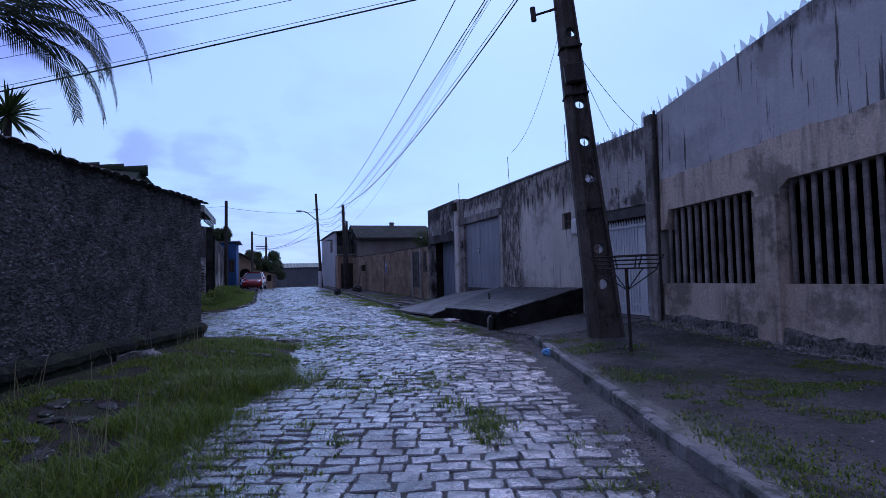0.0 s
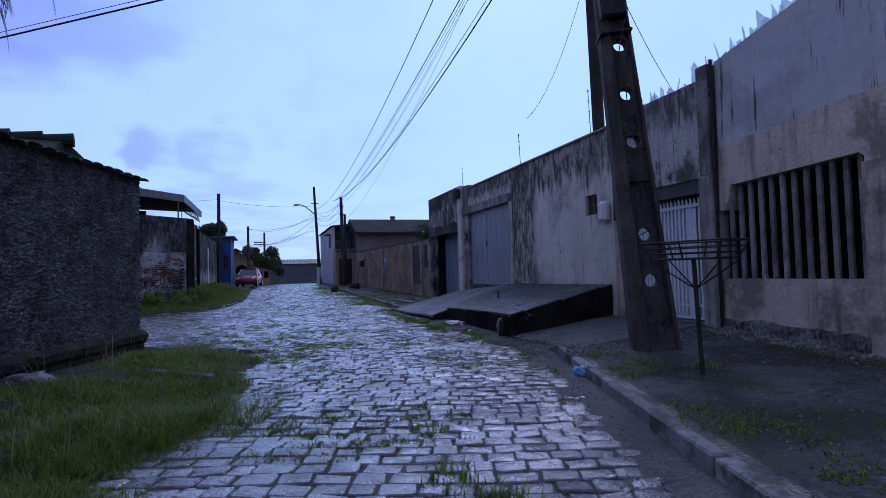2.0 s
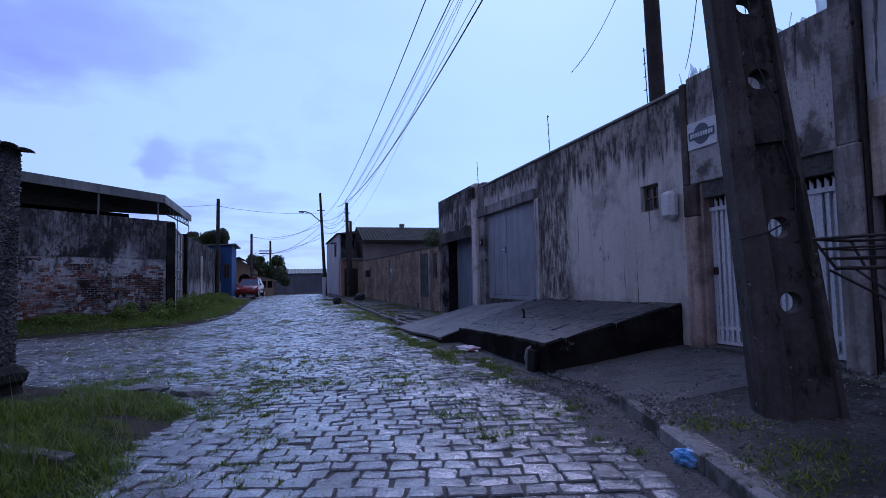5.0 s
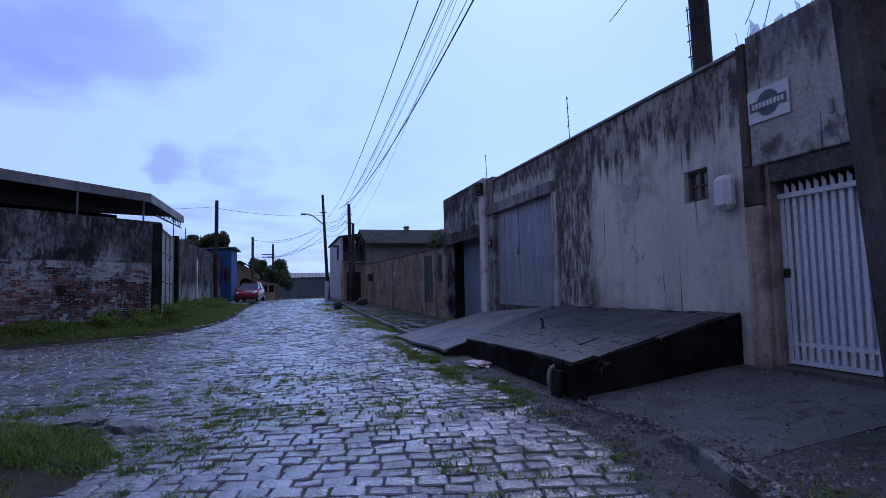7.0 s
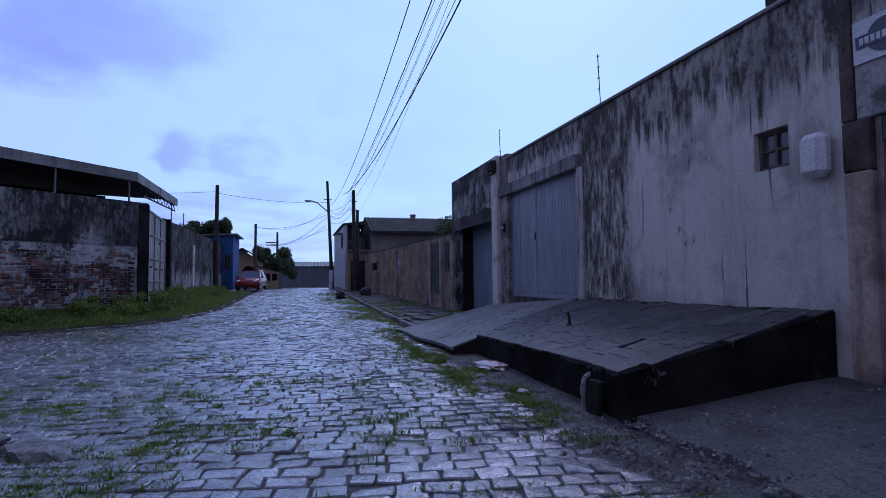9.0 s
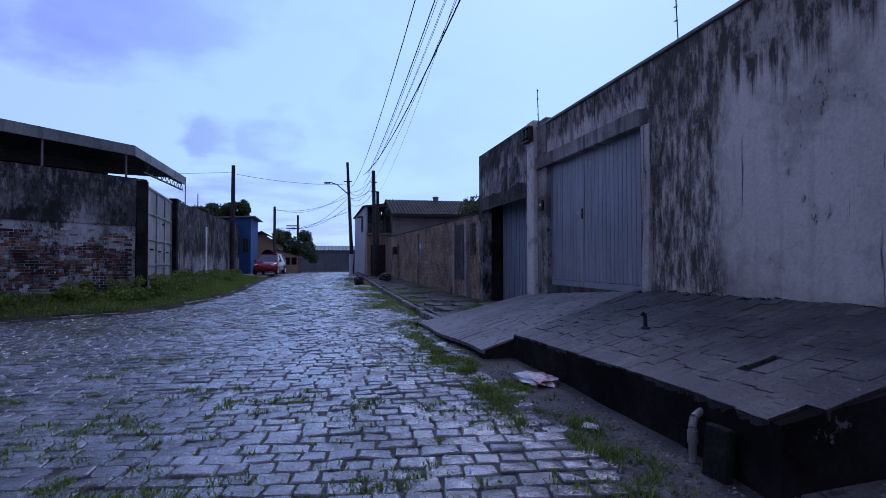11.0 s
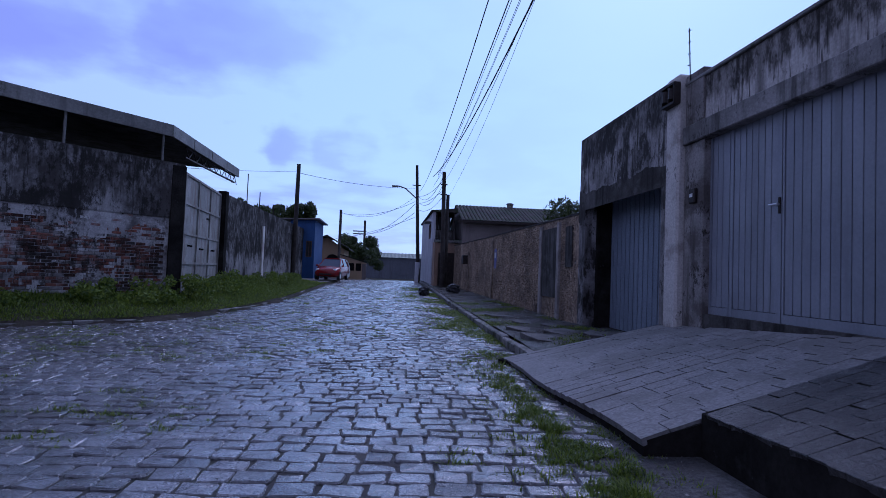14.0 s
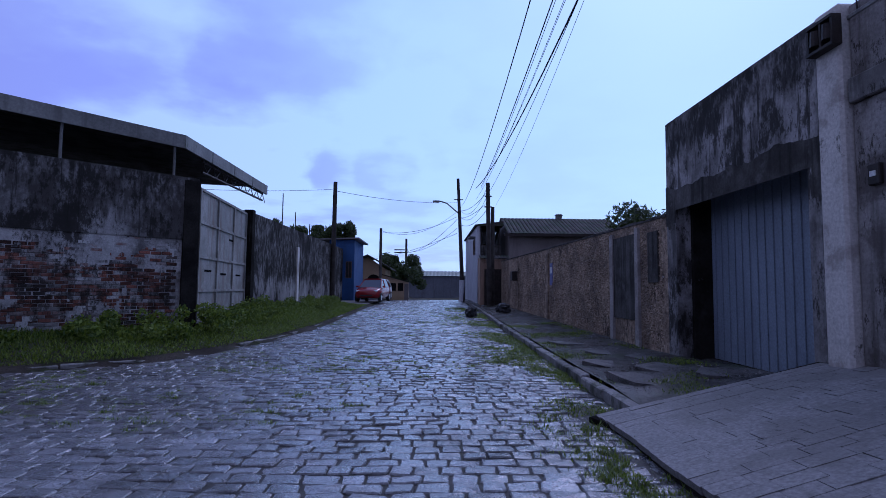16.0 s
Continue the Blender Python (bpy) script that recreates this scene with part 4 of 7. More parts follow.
def make_blank_wall():
    bm = bmesh.new()
    # wall with the small window opening (y 11.72 to 12.15, z 2.40 to 2.82)
    for y0, y1, z0, z1 in ((11.153, 11.72, 0, 4.06), (12.15, 15.9, 0, 4.06), (11.72, 12.15, 0, 2.40), (11.72, 12.15, 2.82, 4.06)):
        box(bm, 7.2, 7.45, y0, y1, z0, z1)
    structure(part("wall_blank", bm, "plaster"), "blank pale plaster wall with black run-off stains", "wall")
    bm = bmesh.new()
    box(bm, 7.16, 7.5, 11.16, 20.0, 4.06, 4.11, bevel=0.01)
    structure(part("trim_coping", bm, "fascia"), "thin metal coping on the wall top", "coping")
    bm = bmesh.new()
    for i in range(112):
        ya, yb = 11.32 + i * 0.04, 11.32 + (i + 1) * 0.04
        lo = lerp(ya, [(11.3, 0.9), (16, 0.86)])
        za, zb = [lo + 0.06 + 0.07 * noise.noise((v * 1.4, 7, 1)) + 0.025 * noise.noise((v * 9, 2, 1)) for v in (ya, yb)]
        wall_piece(bm, 7.1965, 7.2, [(ya, lo - 0.05), (ya, max(lo, za)), (yb, max(lo, zb)), (yb, lo - 0.05)])
    structure(part("trim_mould_line", bm, "mould_crust"), "black mould growing along the foot of the blank wall", "mould")
    w = thing("window_1", pose(7.3, 11.935, 2.4), "small square four-pane window with a rusty frame", "window")
    w["kind"] = "structure"
    bm = bmesh.new()
    for y0, y1, z0, z1 in ((-0.215, -0.175, 0, 0.42), (0.175, 0.215, 0, 0.42), (-0.175, 0.175, 0, 0.04), (-0.175, 0.175, 0.38, 0.42), (-0.015, 0.015, 0.04, 0.38), (-0.175, -0.015, 0.2, 0.225), (0.015, 0.175, 0.2, 0.225)):
        box(bm, -0.03, 0.03, y0, y1, z0, z1)
    part("window_frame", bm, "woodframe", w)
    for y0 in (-0.175, 0.015):
        for z0 in (0.04, 0.225):
            bm = bmesh.new()
            box(bm, 0.0, 0.008, y0, y0 + 0.16, z0, z0 + 0.16)
            part("pane", bm, "pane", w)
    # electricity meter box
    b = thing("meter_box", pose(7.2, 11.36, 2.2), "pale plastic electricity meter box with a small dark window", "meter box")
    bm = bmesh.new()
    box(bm, -0.18, -0.005, -0.135, 0.135, 0.0, 0.42, bevel=0.06)
    part("housing", bm, "meter", b)
    bm = bmesh.new()
    box(bm, -0.172, -0.155, -0.05, 0.07, 0.05, 0.14, bevel=0.006)
    part("display_window", bm, "pane", b, "dark display window")
    bm = bmesh.new()
    box(bm, -0.175, -0.1725, -0.04, 0.06, 0.055, 0.085)
    part("label", bm, "red_label", b, "small reddish label")
    # security company's board: plain shapes only
    s = thing("wall_sign", pose(7.19, 10.74, 3.14), "white rectangular security sign with a dark round emblem", "sign")
    bm = bmesh.new()
    box(bm, -0.012, 0.0, -0.27, 0.27, 0.0, 0.38)
    part("board", bm, "signwhite", s)
    bm = bmesh.new()
    rod(bm, (-0.013, 0, 0.19), (-0.017, 0, 0.19), 0.145, 0.145, 28)
    part("emblem", bm, "signdark", s, "dark round emblem")
    bm = bmesh.new()
    box(bm, -0.022, -0.018, -0.24, 0.24, 0.13, 0.24)
    part("band", bm, "signdark", s, "dark lettering band")
    bm = bmesh.new()
    for i in range(9):
        box(bm, -0.026, -0.0225, -0.215 + i * 0.048, -0.18 + i * 0.048, 0.155, 0.215)
    part("bars", bm, "signwhite", s, "pale bars on the band")
    # metal number plates above the gate, as bars
    s = thing("number_bars", pose(7.19, 9.95, 2.98), "two small raised metal bars above the gate", "house sign")
    for y in (-0.07, 0.07):
        bm = bmesh.new()
        box(bm, -0.02, -0.001, y - 0.022, y + 0.022, 0, 0.15, bevel=0.008)
        part("bar", bm, "drain", s)


def make_double_garage():
    bm = bmesh.new()
    box(bm, 7.2, 7.45, 15.9, 19.25, 3.45, 4.06)
    structure(part("wall_garage_parapet", bm, "plaster_par"), "streaked plaster parapet above the garage door", "wall")
    bm = bmesh.new()
    box(bm, 7.12, 7.45, 15.95, 19.68, 3.2, 3.45, bevel=0.012)
    structure(part("trim_garage_beam", bm, "beam"), "projecting concrete beam over the garage door", "beam")
    bm = bmesh.new()
    box(bm, 7.15, 7.45, 15.75, 15.95, 0.3, 3.2, bevel=0.01)
    structure(part("trim_garage_jamb", bm, "plaster_par"), "plaster jamb of the garage", "jamb")
    bm = bmesh.new()
    box(bm, 7.17, 7.5, 19.22, 19.69, 0.3, 3.2, bevel=0.012)
    box(bm, 7.17, 7.5, 19.26, 19.69, 3.452, 4.2, bevel=0.012)
    structure(part("trim_garage_pier", bm, "pier"), "flaking plaster pier between the garages", "pier")
    bm = bmesh.new()
    box(bm, 7.07, 7.45, 19.7, 20.05, 0.3, 4.25, bevel=0.03)
    structure(part("trim_garage_column", bm, "column"), "pale painted column with blackened foot", "column")
    # sill coloured black to paint the shadow gap below the door
    bm = bmesh.new()
    box(bm, 7.19, 7.5, 15.95, 19.22, 0.3, 0.862)
    structure(part("trim_door_sill", bm, "plaster_dark"), "concrete sill under the double garage door, blackened for its shadow", "sill")
    # doors
    d = thing("garage_door", pose(7.3, 17.58, 0.86), "grey ribbed steel double garage door with a wicket, closed", "garage door")
    bm = bmesh.new()
    box(bm, 0.0, 0.05, -1.64, 1.64, 0, 2.36)
    part("door_sheet", bm, "black_steel", d, "dark sheet behind the boards")
    bm = bmesh.new()
    for y0, y1 in ((-1.64, -1.56), (0.272, 0.298), (0.314, 0.372), (1.152, 1.212), (1.228, 1.262), (1.6, 1.64)):
        box(bm, -0.03, -0.001, y0, y1, 0, 2.36)
    for y0, y1 in ((-1.56, 0.272), (0.372, 1.152), (1.262, 1.6)):
        box(bm, -0.028, -0.001, y0, y1, 0, 0.1)
    part("door_frame", bm, "steel_grey", d)
    for y0, y1, n in ((-1.557, 0.269, 15), (0.375, 1.149, 7), (1.265, 1.597, 3)):
        w = (y1 - y0) / n
        for i in range(n):
            bm = bmesh.new()
            box(bm, -0.022, -0.002, -w / 2 + 0.005, w / 2 - 0.005, 0.105, 2.36, bevel=0.004)
            part("rib", bm, "steel_grey", d).matrix_basis = pose(0, y0 + (i + 0.5) * w, 0)
    bm = bmesh.new()
    rod(bm, (-0.046, 0.335, 1.3), (-0.08, 0.335, 1.3), 0.016, 0.016)
    rod(bm, (-0.075, 0.325, 1.3), (-0.075, 0.46, 1.305), 0.012, 0.01)
    part("handle", bm, "chrome", d, "bright lever handle")
    bm = bmesh.new()
    box(bm, -0.046, -0.031, 0.318, 0.352, 1.2, 1.38, bevel=0.004)
    part("lock_plate", bm, "black_steel", d)
    # intercom on the pier
    b = thing("doorbell_box", pose(7.17, 19.42, 2.35), "small dark intercom box on the garage pier", "intercom")
    bm = bmesh.new()
    box(bm, -0.05, -0.001, -0.07, 0.07, 0.0, 0.2, bevel=0.01)
    part("housing", bm, "black_steel", b)
    bm = bmesh.new()
    box(bm, -0.058, -0.051, -0.035, 0.035, 0.08, 0.13)
    part("button_plate", bm, "meter", b)
    # black bracket box and flood lamp at the column head
    b = thing("cable_bracket", pose(7.07, 19.78, 3.95), "rusty black cable bracket at the column head", "bracket")
    bm = bmesh.new()
    box(bm, -0.11, -0.002, -0.13, 0.24, 0.13, 0.16)
    box(bm, -0.11, -0.002, -0.13, 0.24, -0.15, -0.12)
    for y in (-0.13, 0.03, 0.21):
        box(bm, -0.1, -0.002, y, y + 0.03, -0.12, 0.13)
    part("frame", bm, "black_steel", b)
    bm = bmesh.new()
    for y in (-0.05, 0.12):
        rod(bm, (-0.09, y, -0.08), (-0.09, y, 0.08), 0.055, 0.045, 10)
    part("insulator", bm, "black_steel", b)


def make_blue_garage():
    bm = bmesh.new()
    for y0, y1, z0, z1 in ((20.05, 20.4, 0, 2.98), (23.65, 24.0, 0, 2.98), (20.05, 24.0, 2.98, 4.3)):
        box(bm, 7.2, 7.45, y0, y1, z0, z1)
    structure(part("wall_small_garage", bm, "plaster_sg"), "mould-stained plaster front of the small garage", "wall")
    bm = bmesh.new()
    for i in range(44):
        ya, yb = 20.06 + i * 0.09, 20.06 + (i + 1) * 0.09 - 0.001
        lo = 2.72 if 20.4 < yb and ya < 23.62 else 2.5 + 0.3 * noise.noise((ya * 3, 4, 4))
        za, zb = [3.08 + 0.16 * noise.noise((v * 1.6, 2, 7)) + 0.07 * noise.noise((v * 6, 3, 7)) for v in (ya, yb)]
        wall_piece(bm, 7.194, 7.2, [(ya, lo), (ya, za), (yb, zb), (yb, lo)])
    structure(part("trim_small_beam", bm, "plaster_dark"), "blackened beam over the small garage opening", "beam")
    # recess sides take black colour in place of the opening's shade
    bm = bmesh.new()
    box(bm, 7.45, 9, 23.9, 24.0, 0, 4.3)
    box(bm, 7.45, 8.2, 23.56, 23.64, 0, 2.98)
    structure(part("wall_small_garage_side", bm, "black_side"), "side wall of the small garage, coloured black for shade", "wall")
    d = thing("garage_door", pose(7.75, 21.8, 0.25), "blue-grey ribbed steel garage door, closed, set back", "garage door")
    bm = bmesh.new()
    box(bm, 0, 0.04, -1.5, 1.74, 0, 2.75)
    part("door_sheet", bm, "steel_blue", d)
    n = 17
    for i in range(n):
        bm = bmesh.new()
        box(bm, -0.014, -0.001, -0.05, 0.05, 0.0, 2.75, bevel=0.006)
        part("rib", bm, "steel_blue", d).matrix_basis = pose(0, -1.4 + i * 3.06 / (n - 1), 0)
    bm = bmesh.new()
    box(bm, 7.3, 7.74, 20.4, 23.55, 0.1, 0.24)
    structure(part("trim_garage_sill", bm, "sidewalk"), "concrete sill of the small garage", "sill")
    # roof closing both garages
    bm = bmesh.new()
    box(bm, 7.46, 14, 11.3, 23.95, 3.7, 3.8)
    structure(part("roof_garages", bm, "dark"), "flat roof behind the parapet", "roof")


def make_ochre_wall():
    bm = bmesh.new()
    wall_piece(bm, 7.2, 7.42, [(24.0, 0.0), (24.0, 2.66), (35, 2.78), (46.5, 2.95), (46.5, 0.0)])
    structure(part("wall_ochre", bm, "yellow_stucco"), "ochre pebble-dash boundary wall, patchy and worn", "wall")
    bm = bmesh.new()
    for i in range(75):
        ya, yb = 24.02 + i * 0.3, 24.02 + (i + 1) * 0.3 - 0.003
        za, zb = [lerp(v, [(24, 2.66), (35, 2.78), (46.5, 2.95)]) for v in (ya, yb)]
        ha, hb = [0.045 + 0.03 * noise.noise((v * 1.7, 0, 2)) for v in (ya, yb)]
        wall_piece(bm, 7.175 + 0.02 * noise.noise((ya * 2.3, 1, 1)), 7.45, [(ya, za + 0.002), (ya, za + ha), (yb, zb + hb), (yb, zb + 0.002)])
    structure(part("trim_ochre_coping", bm, "plaster_dark"), "dark mortar coping on the ochre wall", "coping")
    for y0, y1, m in ((25.25, 25.42, "pilaster_pale"), (26.75, 26.95, "pilaster_pale"), (33.6, 33.8, "yellow_stucco"), (40.0, 40.2, "yellow_stucco")):
        bm = bmesh.new()
        box(bm, 7.14, 7.2, y0, y1, 0.1, 2.6)
        structure(part("trim_ochre_pilaster", bm, m), "flat plaster strip on the boundary wall", "pilaster")
    bm = bmesh.new()
    box(bm, 7.165, 7.2, 25.42, 26.75, 0.75, 2.5)
    box(bm, 7.16, 7.2, 24.35, 24.8, 1.5, 2.45)
    structure(part("trim_bricked_door", bm, "plaster_dark"), "walled-up doorway patched with dark cement", "wall patch")
    # pebbles thrown on its face
    rnd = random.Random(14)
    v, f = [], []
    for _ in range(14000):
        y = 24.05 + 22.4 * rnd.random() ** 1.5
        if 25.2 < y < 27.0 and rnd.random() < 0.85 or noise.noise((y * 0.9, rnd.random() * 0.3, 5)) < -0.2:
            continue
        z, r = rnd.uniform(0.15, lerp(y, [(24, 2.64), (46, 2.92)])), rnd.uniform(0.01, 0.034) * (1 + (y - 24) / 40)
        a0, k = rnd.uniform(0, 1.5), len(v)
        for i in range(4):
            v.append((7.202, y + r * 1.3 * math.cos(a0 + i * 1.571), z + r * math.sin(a0 + i * 1.571)))
        v.append((7.2 - r * rnd.uniform(0.5, 1.1), y, z))
        f.extend([(k, k + 1, k + 4), (k + 1, k + 2, k + 4), (k + 2, k + 3, k + 4), (k + 3, k, k + 4)])
    tagged(mesh_from("stucco_grains", v, f, "ochre_grain"), "coarse ochre pebbles thrown on the boundary wall", "render grains", kind="stuff")
    b = thing("meter_box", pose(7.2, 40.6, 1.75), "dark electricity meter box on the ochre wall", "meter box")
    bm = bmesh.new()
    box(bm, -0.3, -0.002, -0.3, 0.3, 0, 0.45, bevel=0.04)
    part("housing", bm, "black_steel", b)
    b = thing("wall_poster", pose(7.19, 33.2, 1.5), "narrow blue and red notice on the ochre wall", "notice")
    bm = bmesh.new()
    box(bm, -0.012, -0.0, -0.2, 0.2, 0, 0.75)
    part("board", bm, "notice_blue", b)
    bm = bmesh.new()
    box(bm, -0.016, -0.0125, -0.14, 0.14, 0.4, 0.62)
    part("bars", bm, "signwhite", b, "pale bars on the notice")


M["rubble"] = surface("crumbled_rubble_render", (0.07, 0.065, 0.06), (0.2, 0.188, 0.175), 5, 0.9, 1.0, 22, amp=(0.4, 1.6), bump_dist=0.04, mould=((0.014, 0.013, 0.011), 0.5, 3.0), spec=0.2)
M["mould_crust"] = surface("patchy_black_mould", (0.04, 0.037, 0.034), (0.11, 0.103, 0.095), 3, 0.95, 0.4, 30, mould=((0.02, 0.018, 0.017), 0.49, 3.5), flakes=((0.3, 0.28, 0.25), 0.54, 6.0), spec=0.1)
M["pilaster_pale"] = surface("peeling_pale_plaster", (0.27, 0.25, 0.235), (0.38, 0.355, 0.335), 1.4, 0.9, 0.5, 26, blot=(0.12, 0.105, 0.095), blot_amt=0.6, blot_scale=1.4, streak=(0.05, 0.045, 0.04), streak_amt=0.6, spec=0.2, mould=((0.02, 0.018, 0.016), 0.58, 2.0))
M["pilaster_brown"] = surface("brown_stained_plaster", (0.05, 0.04, 0.034), (0.11, 0.09, 0.077), 1.6, 0.9, 0.5, 26, streak=(0.02, 0.018, 0.016), streak_amt=0.6, mould=((0.016, 0.014, 0.013), 0.55, 2.0))
M["woodframe"] = surface("rusty_brown_frame", (0.07, 0.05, 0.04), (0.13, 0.10, 0.08), 8, 0.8, 0.3, 60)
M["meter"] = surface("pale_plastic_housing", (0.5, 0.5, 0.5), (0.57, 0.57, 0.56), 3, 0.4, 0.05, 40)
M["signwhite"] = surface("white_sign_enamel", (0.48, 0.49, 0.52), (0.54, 0.55, 0.57), 3, 0.4, 0.0, 40)
M["signdark"] = plain("dark_blue_sign_paint", (0.03, 0.035, 0.06), 0.4)
M["red_label"] = surface("faded_red_label", (0.3, 0.13, 0.08), (0.36, 0.17, 0.11), 8, 0.6, 0.0, 60)
M["notice_blue"] = surface("faded_blue_notice", (0.10, 0.12, 0.30), (0.16, 0.16, 0.34), 4, 0.6, 0.1, 40)
M["beam"] = surface("bare_concrete_beam", (0.17, 0.165, 0.16), (0.28, 0.27, 0.262), 1.2, 0.9, 0.4, 30, blot=(0.09, 0.085, 0.08), blot_amt=0.7, blot_scale=1.6, streak=(0.03, 0.029, 0.027), streak_amt=0.8, mould=((0.018, 0.016, 0.015), 0.54, 1.4), flakes=((0.36, 0.35, 0.335), 0.63, 4.0))
M["pier"] = surface("flaking_pier_plaster", (0.16, 0.15, 0.142), (0.29, 0.273, 0.26), 1.5, 0.9, 0.4, 30, blot=(0.06, 0.05, 0.045), blot_amt=0.7, blot_scale=2.0, streak=(0.05, 0.045, 0.04), streak_amt=0.7, mould=((0.022, 0.02, 0.018), 0.53, 3.0))
M["column"] = surface("pale_painted_column", (0.46, 0.44, 0.405), (0.56, 0.535, 0.5), 1.2, 0.9, 0.4, 30, blot=(0.2, 0.17, 0.15), blot_amt=0.6, blot_scale=1.8, mould=((0.022, 0.02, 0.018), 0.575, 1.6))
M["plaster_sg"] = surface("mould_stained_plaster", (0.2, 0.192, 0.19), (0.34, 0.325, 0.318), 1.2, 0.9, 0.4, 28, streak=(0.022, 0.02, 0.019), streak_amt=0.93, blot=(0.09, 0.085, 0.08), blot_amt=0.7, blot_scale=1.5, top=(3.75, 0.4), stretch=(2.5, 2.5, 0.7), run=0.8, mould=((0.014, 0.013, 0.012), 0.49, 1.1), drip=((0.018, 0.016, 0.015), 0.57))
M["chrome"] = plain("bright_metal", (0.6, 0.6, 0.62), 0.3, 1.0)
make_house_front()
make_gate()
make_glass_edge()
make_blank_wall()
make_double_garage()
make_blue_garage()
make_ochre_wall()


# ---- the leaning concrete pole, rubbish basket, poles and cables ----
def pole_mesh(h, w0, w1, d0, d1, holes, ledge):
    """A tapered concrete pole: a broad chamfered flange, a web with round holes set back deeper below the ledge, a thin flange."""
    bm = bmesh.new()

    def at(z):
        s = z / h
        return w0 + (w1 - w0) * s, d0 + (d1 - d0) * s

    def loft(outline):
        rings = [[bm.verts.new((*p, z)) for p in outline(z)] for z in (h * k / 14 for k in range(15))]
        bm.faces.new(rings[0][::-1]); bm.faces.new(rings[-1])
        for lo, hi in zip(rings, rings[1:]):
            for i in range(len(lo)):
                bm.faces.new((lo[i], lo[(i + 1) % len(lo)], hi[(i + 1) % len(lo)], hi[i]))

    def left(z):
        w, d = at(z)
        return [(-w / 2, -d * 0.12), (-w * 0.27, -d / 2), (-w * 0.2, -d / 2), (-w * 0.17, -d * 0.42), (-w * 0.17, d / 2), (-w / 2, d / 2)]

    def right(z):
        w, d = at(z)
        return [(w * 0.4, -d * 0.4), (w * 0.42, -d / 2), (w / 2, -d / 2), (w / 2, d / 2), (w * 0.4, d / 2)]
    loft(left)
    loft(right)
    zs = sorted(set([0, 0.42, ledge, h] + [z + r for z in holes for r in (-0.14, 0.14)]))
    n = 18
    for z0, z1 in zip(zs, zs[1:]):
        (wa, da), (wb, db) = at(z0), at(z1)
        xl, xr = -max(wa, wb) * 0.18, max(wa, wb) * 0.41
        front = -min(da, db) * (0.42 if z1 <= 0.43 else 0.12 if z0 < ledge - 0.01 else 0.3)
        back = min(da, db) * 0.3
        hole = [z for z in holes if z0 - 1e-6 < z - 0.13 and z + 0.13 < z1 + 1e-6]
        if not hole:
            box(bm, xl, xr, front, back, z0, z1)
            continue
        zc, xc, r = hole[0], (xl + xr) / 2, 0.088
        wi, hi = (xr - xl) / 2, (z1 - z0) / 2
        sides = []
        for y in (front, back):
            inner = [bm.verts.new((xc + r * math.cos(2 * math.pi * i / n), y, zc + r * math.sin(2 * math.pi * i / n))) for i in range(n)]
            outer = []
            for i in range(n):
                c, sn = math.cos(2 * math.pi * i / n), math.sin(2 * math.pi * i / n)
                k = min(wi / abs(c) if abs(c) > 1e-6 else 9, hi / abs(sn) if abs(sn) > 1e-6 else 9)
                outer.append(bm.verts.new((xc + k * c, y, zc + k * sn)))
            for i in range(n):
                bm.faces.new((inner[i], inner[(i + 1) % n], outer[(i + 1) % n], outer[i]))
            sides.append(inner)
        for i in range(n):
            bm.faces.new((sides[0][i], sides[0][(i + 1) % n], sides[1][(i + 1) % n], sides[1][i]))
    return bm


def make_near_pole():
    base, low, high = Vector((5.57, 8.12, 0.1)), Vector((5.52, 8.15, 1.12)), Vector((5.33, 8.25, 3.61))
    d = (high - low).normalized()
    base = low - d * (1.02 / d.z)
    z = d
    x = Vector((0.53, -0.23, 0)).normalized()
    x = (x - z * x.dot(z)).normalized()
    y = z.cross(x)
    m = Matrix((x, y, z)).transposed().to_4x4()
    m.translation = base
    p = thing("utility_pole", m, "leaning old concrete utility pole with round holes", "utility pole")
    part("pole", pole_mesh(9.0, 0.56, 0.2, 0.4, 0.17, [1.02, 1.64, 2.88, 3.53, 4.2, 4.85, 5.5, 6.15], 2.34), "pole", p)
    bm = bmesh.new()
    box(bm, -0.17, 0.17, -0.24, 0.0, 4.55, 4.9, bevel=0.03)
    part("junction_box", bm, "black_steel", p, "dark blue junction box")
    for zz in (4.35, 5.2):
        bm = bmesh.new()
        w = 0.56 + (0.2 - 0.56) * zz / 9 + 0.03
        box(bm, -w / 2, w / 2, -0.19, 0.19, zz, zz + 0.03)
        part("band", bm, "black_steel", p, "rusty steel band")
    bm = bmesh.new()
    tube(bm, [(0.12, -0.2, 4.5), (0.0, -0.19, 4.1), (0.02, -0.18, 3.5), (0.0, -0.18, 3.0), (0.13, -0.18, 2.6), (0.12, -0.18, 2.3), (0.17, -0.17, 2.0), (0.13, -0.17, 1.7), (-0.1, -0.19, 1.6), (-0.3, -0.1, 1.57)], 0.007, 5)
    part("loose_cable", bm, "wire", p)
    bm = bmesh.new()
    rod(bm, (-0.1, 0, 6.0), (-0.55, 0.05, 5.95), 0.025, 0.02)
    rod(bm, (-0.55, 0.05, 5.85), (-0.55, 0.05, 6.1), 0.05, 0.05, 10)
    part("insulator_arm", bm, "black_steel", p)


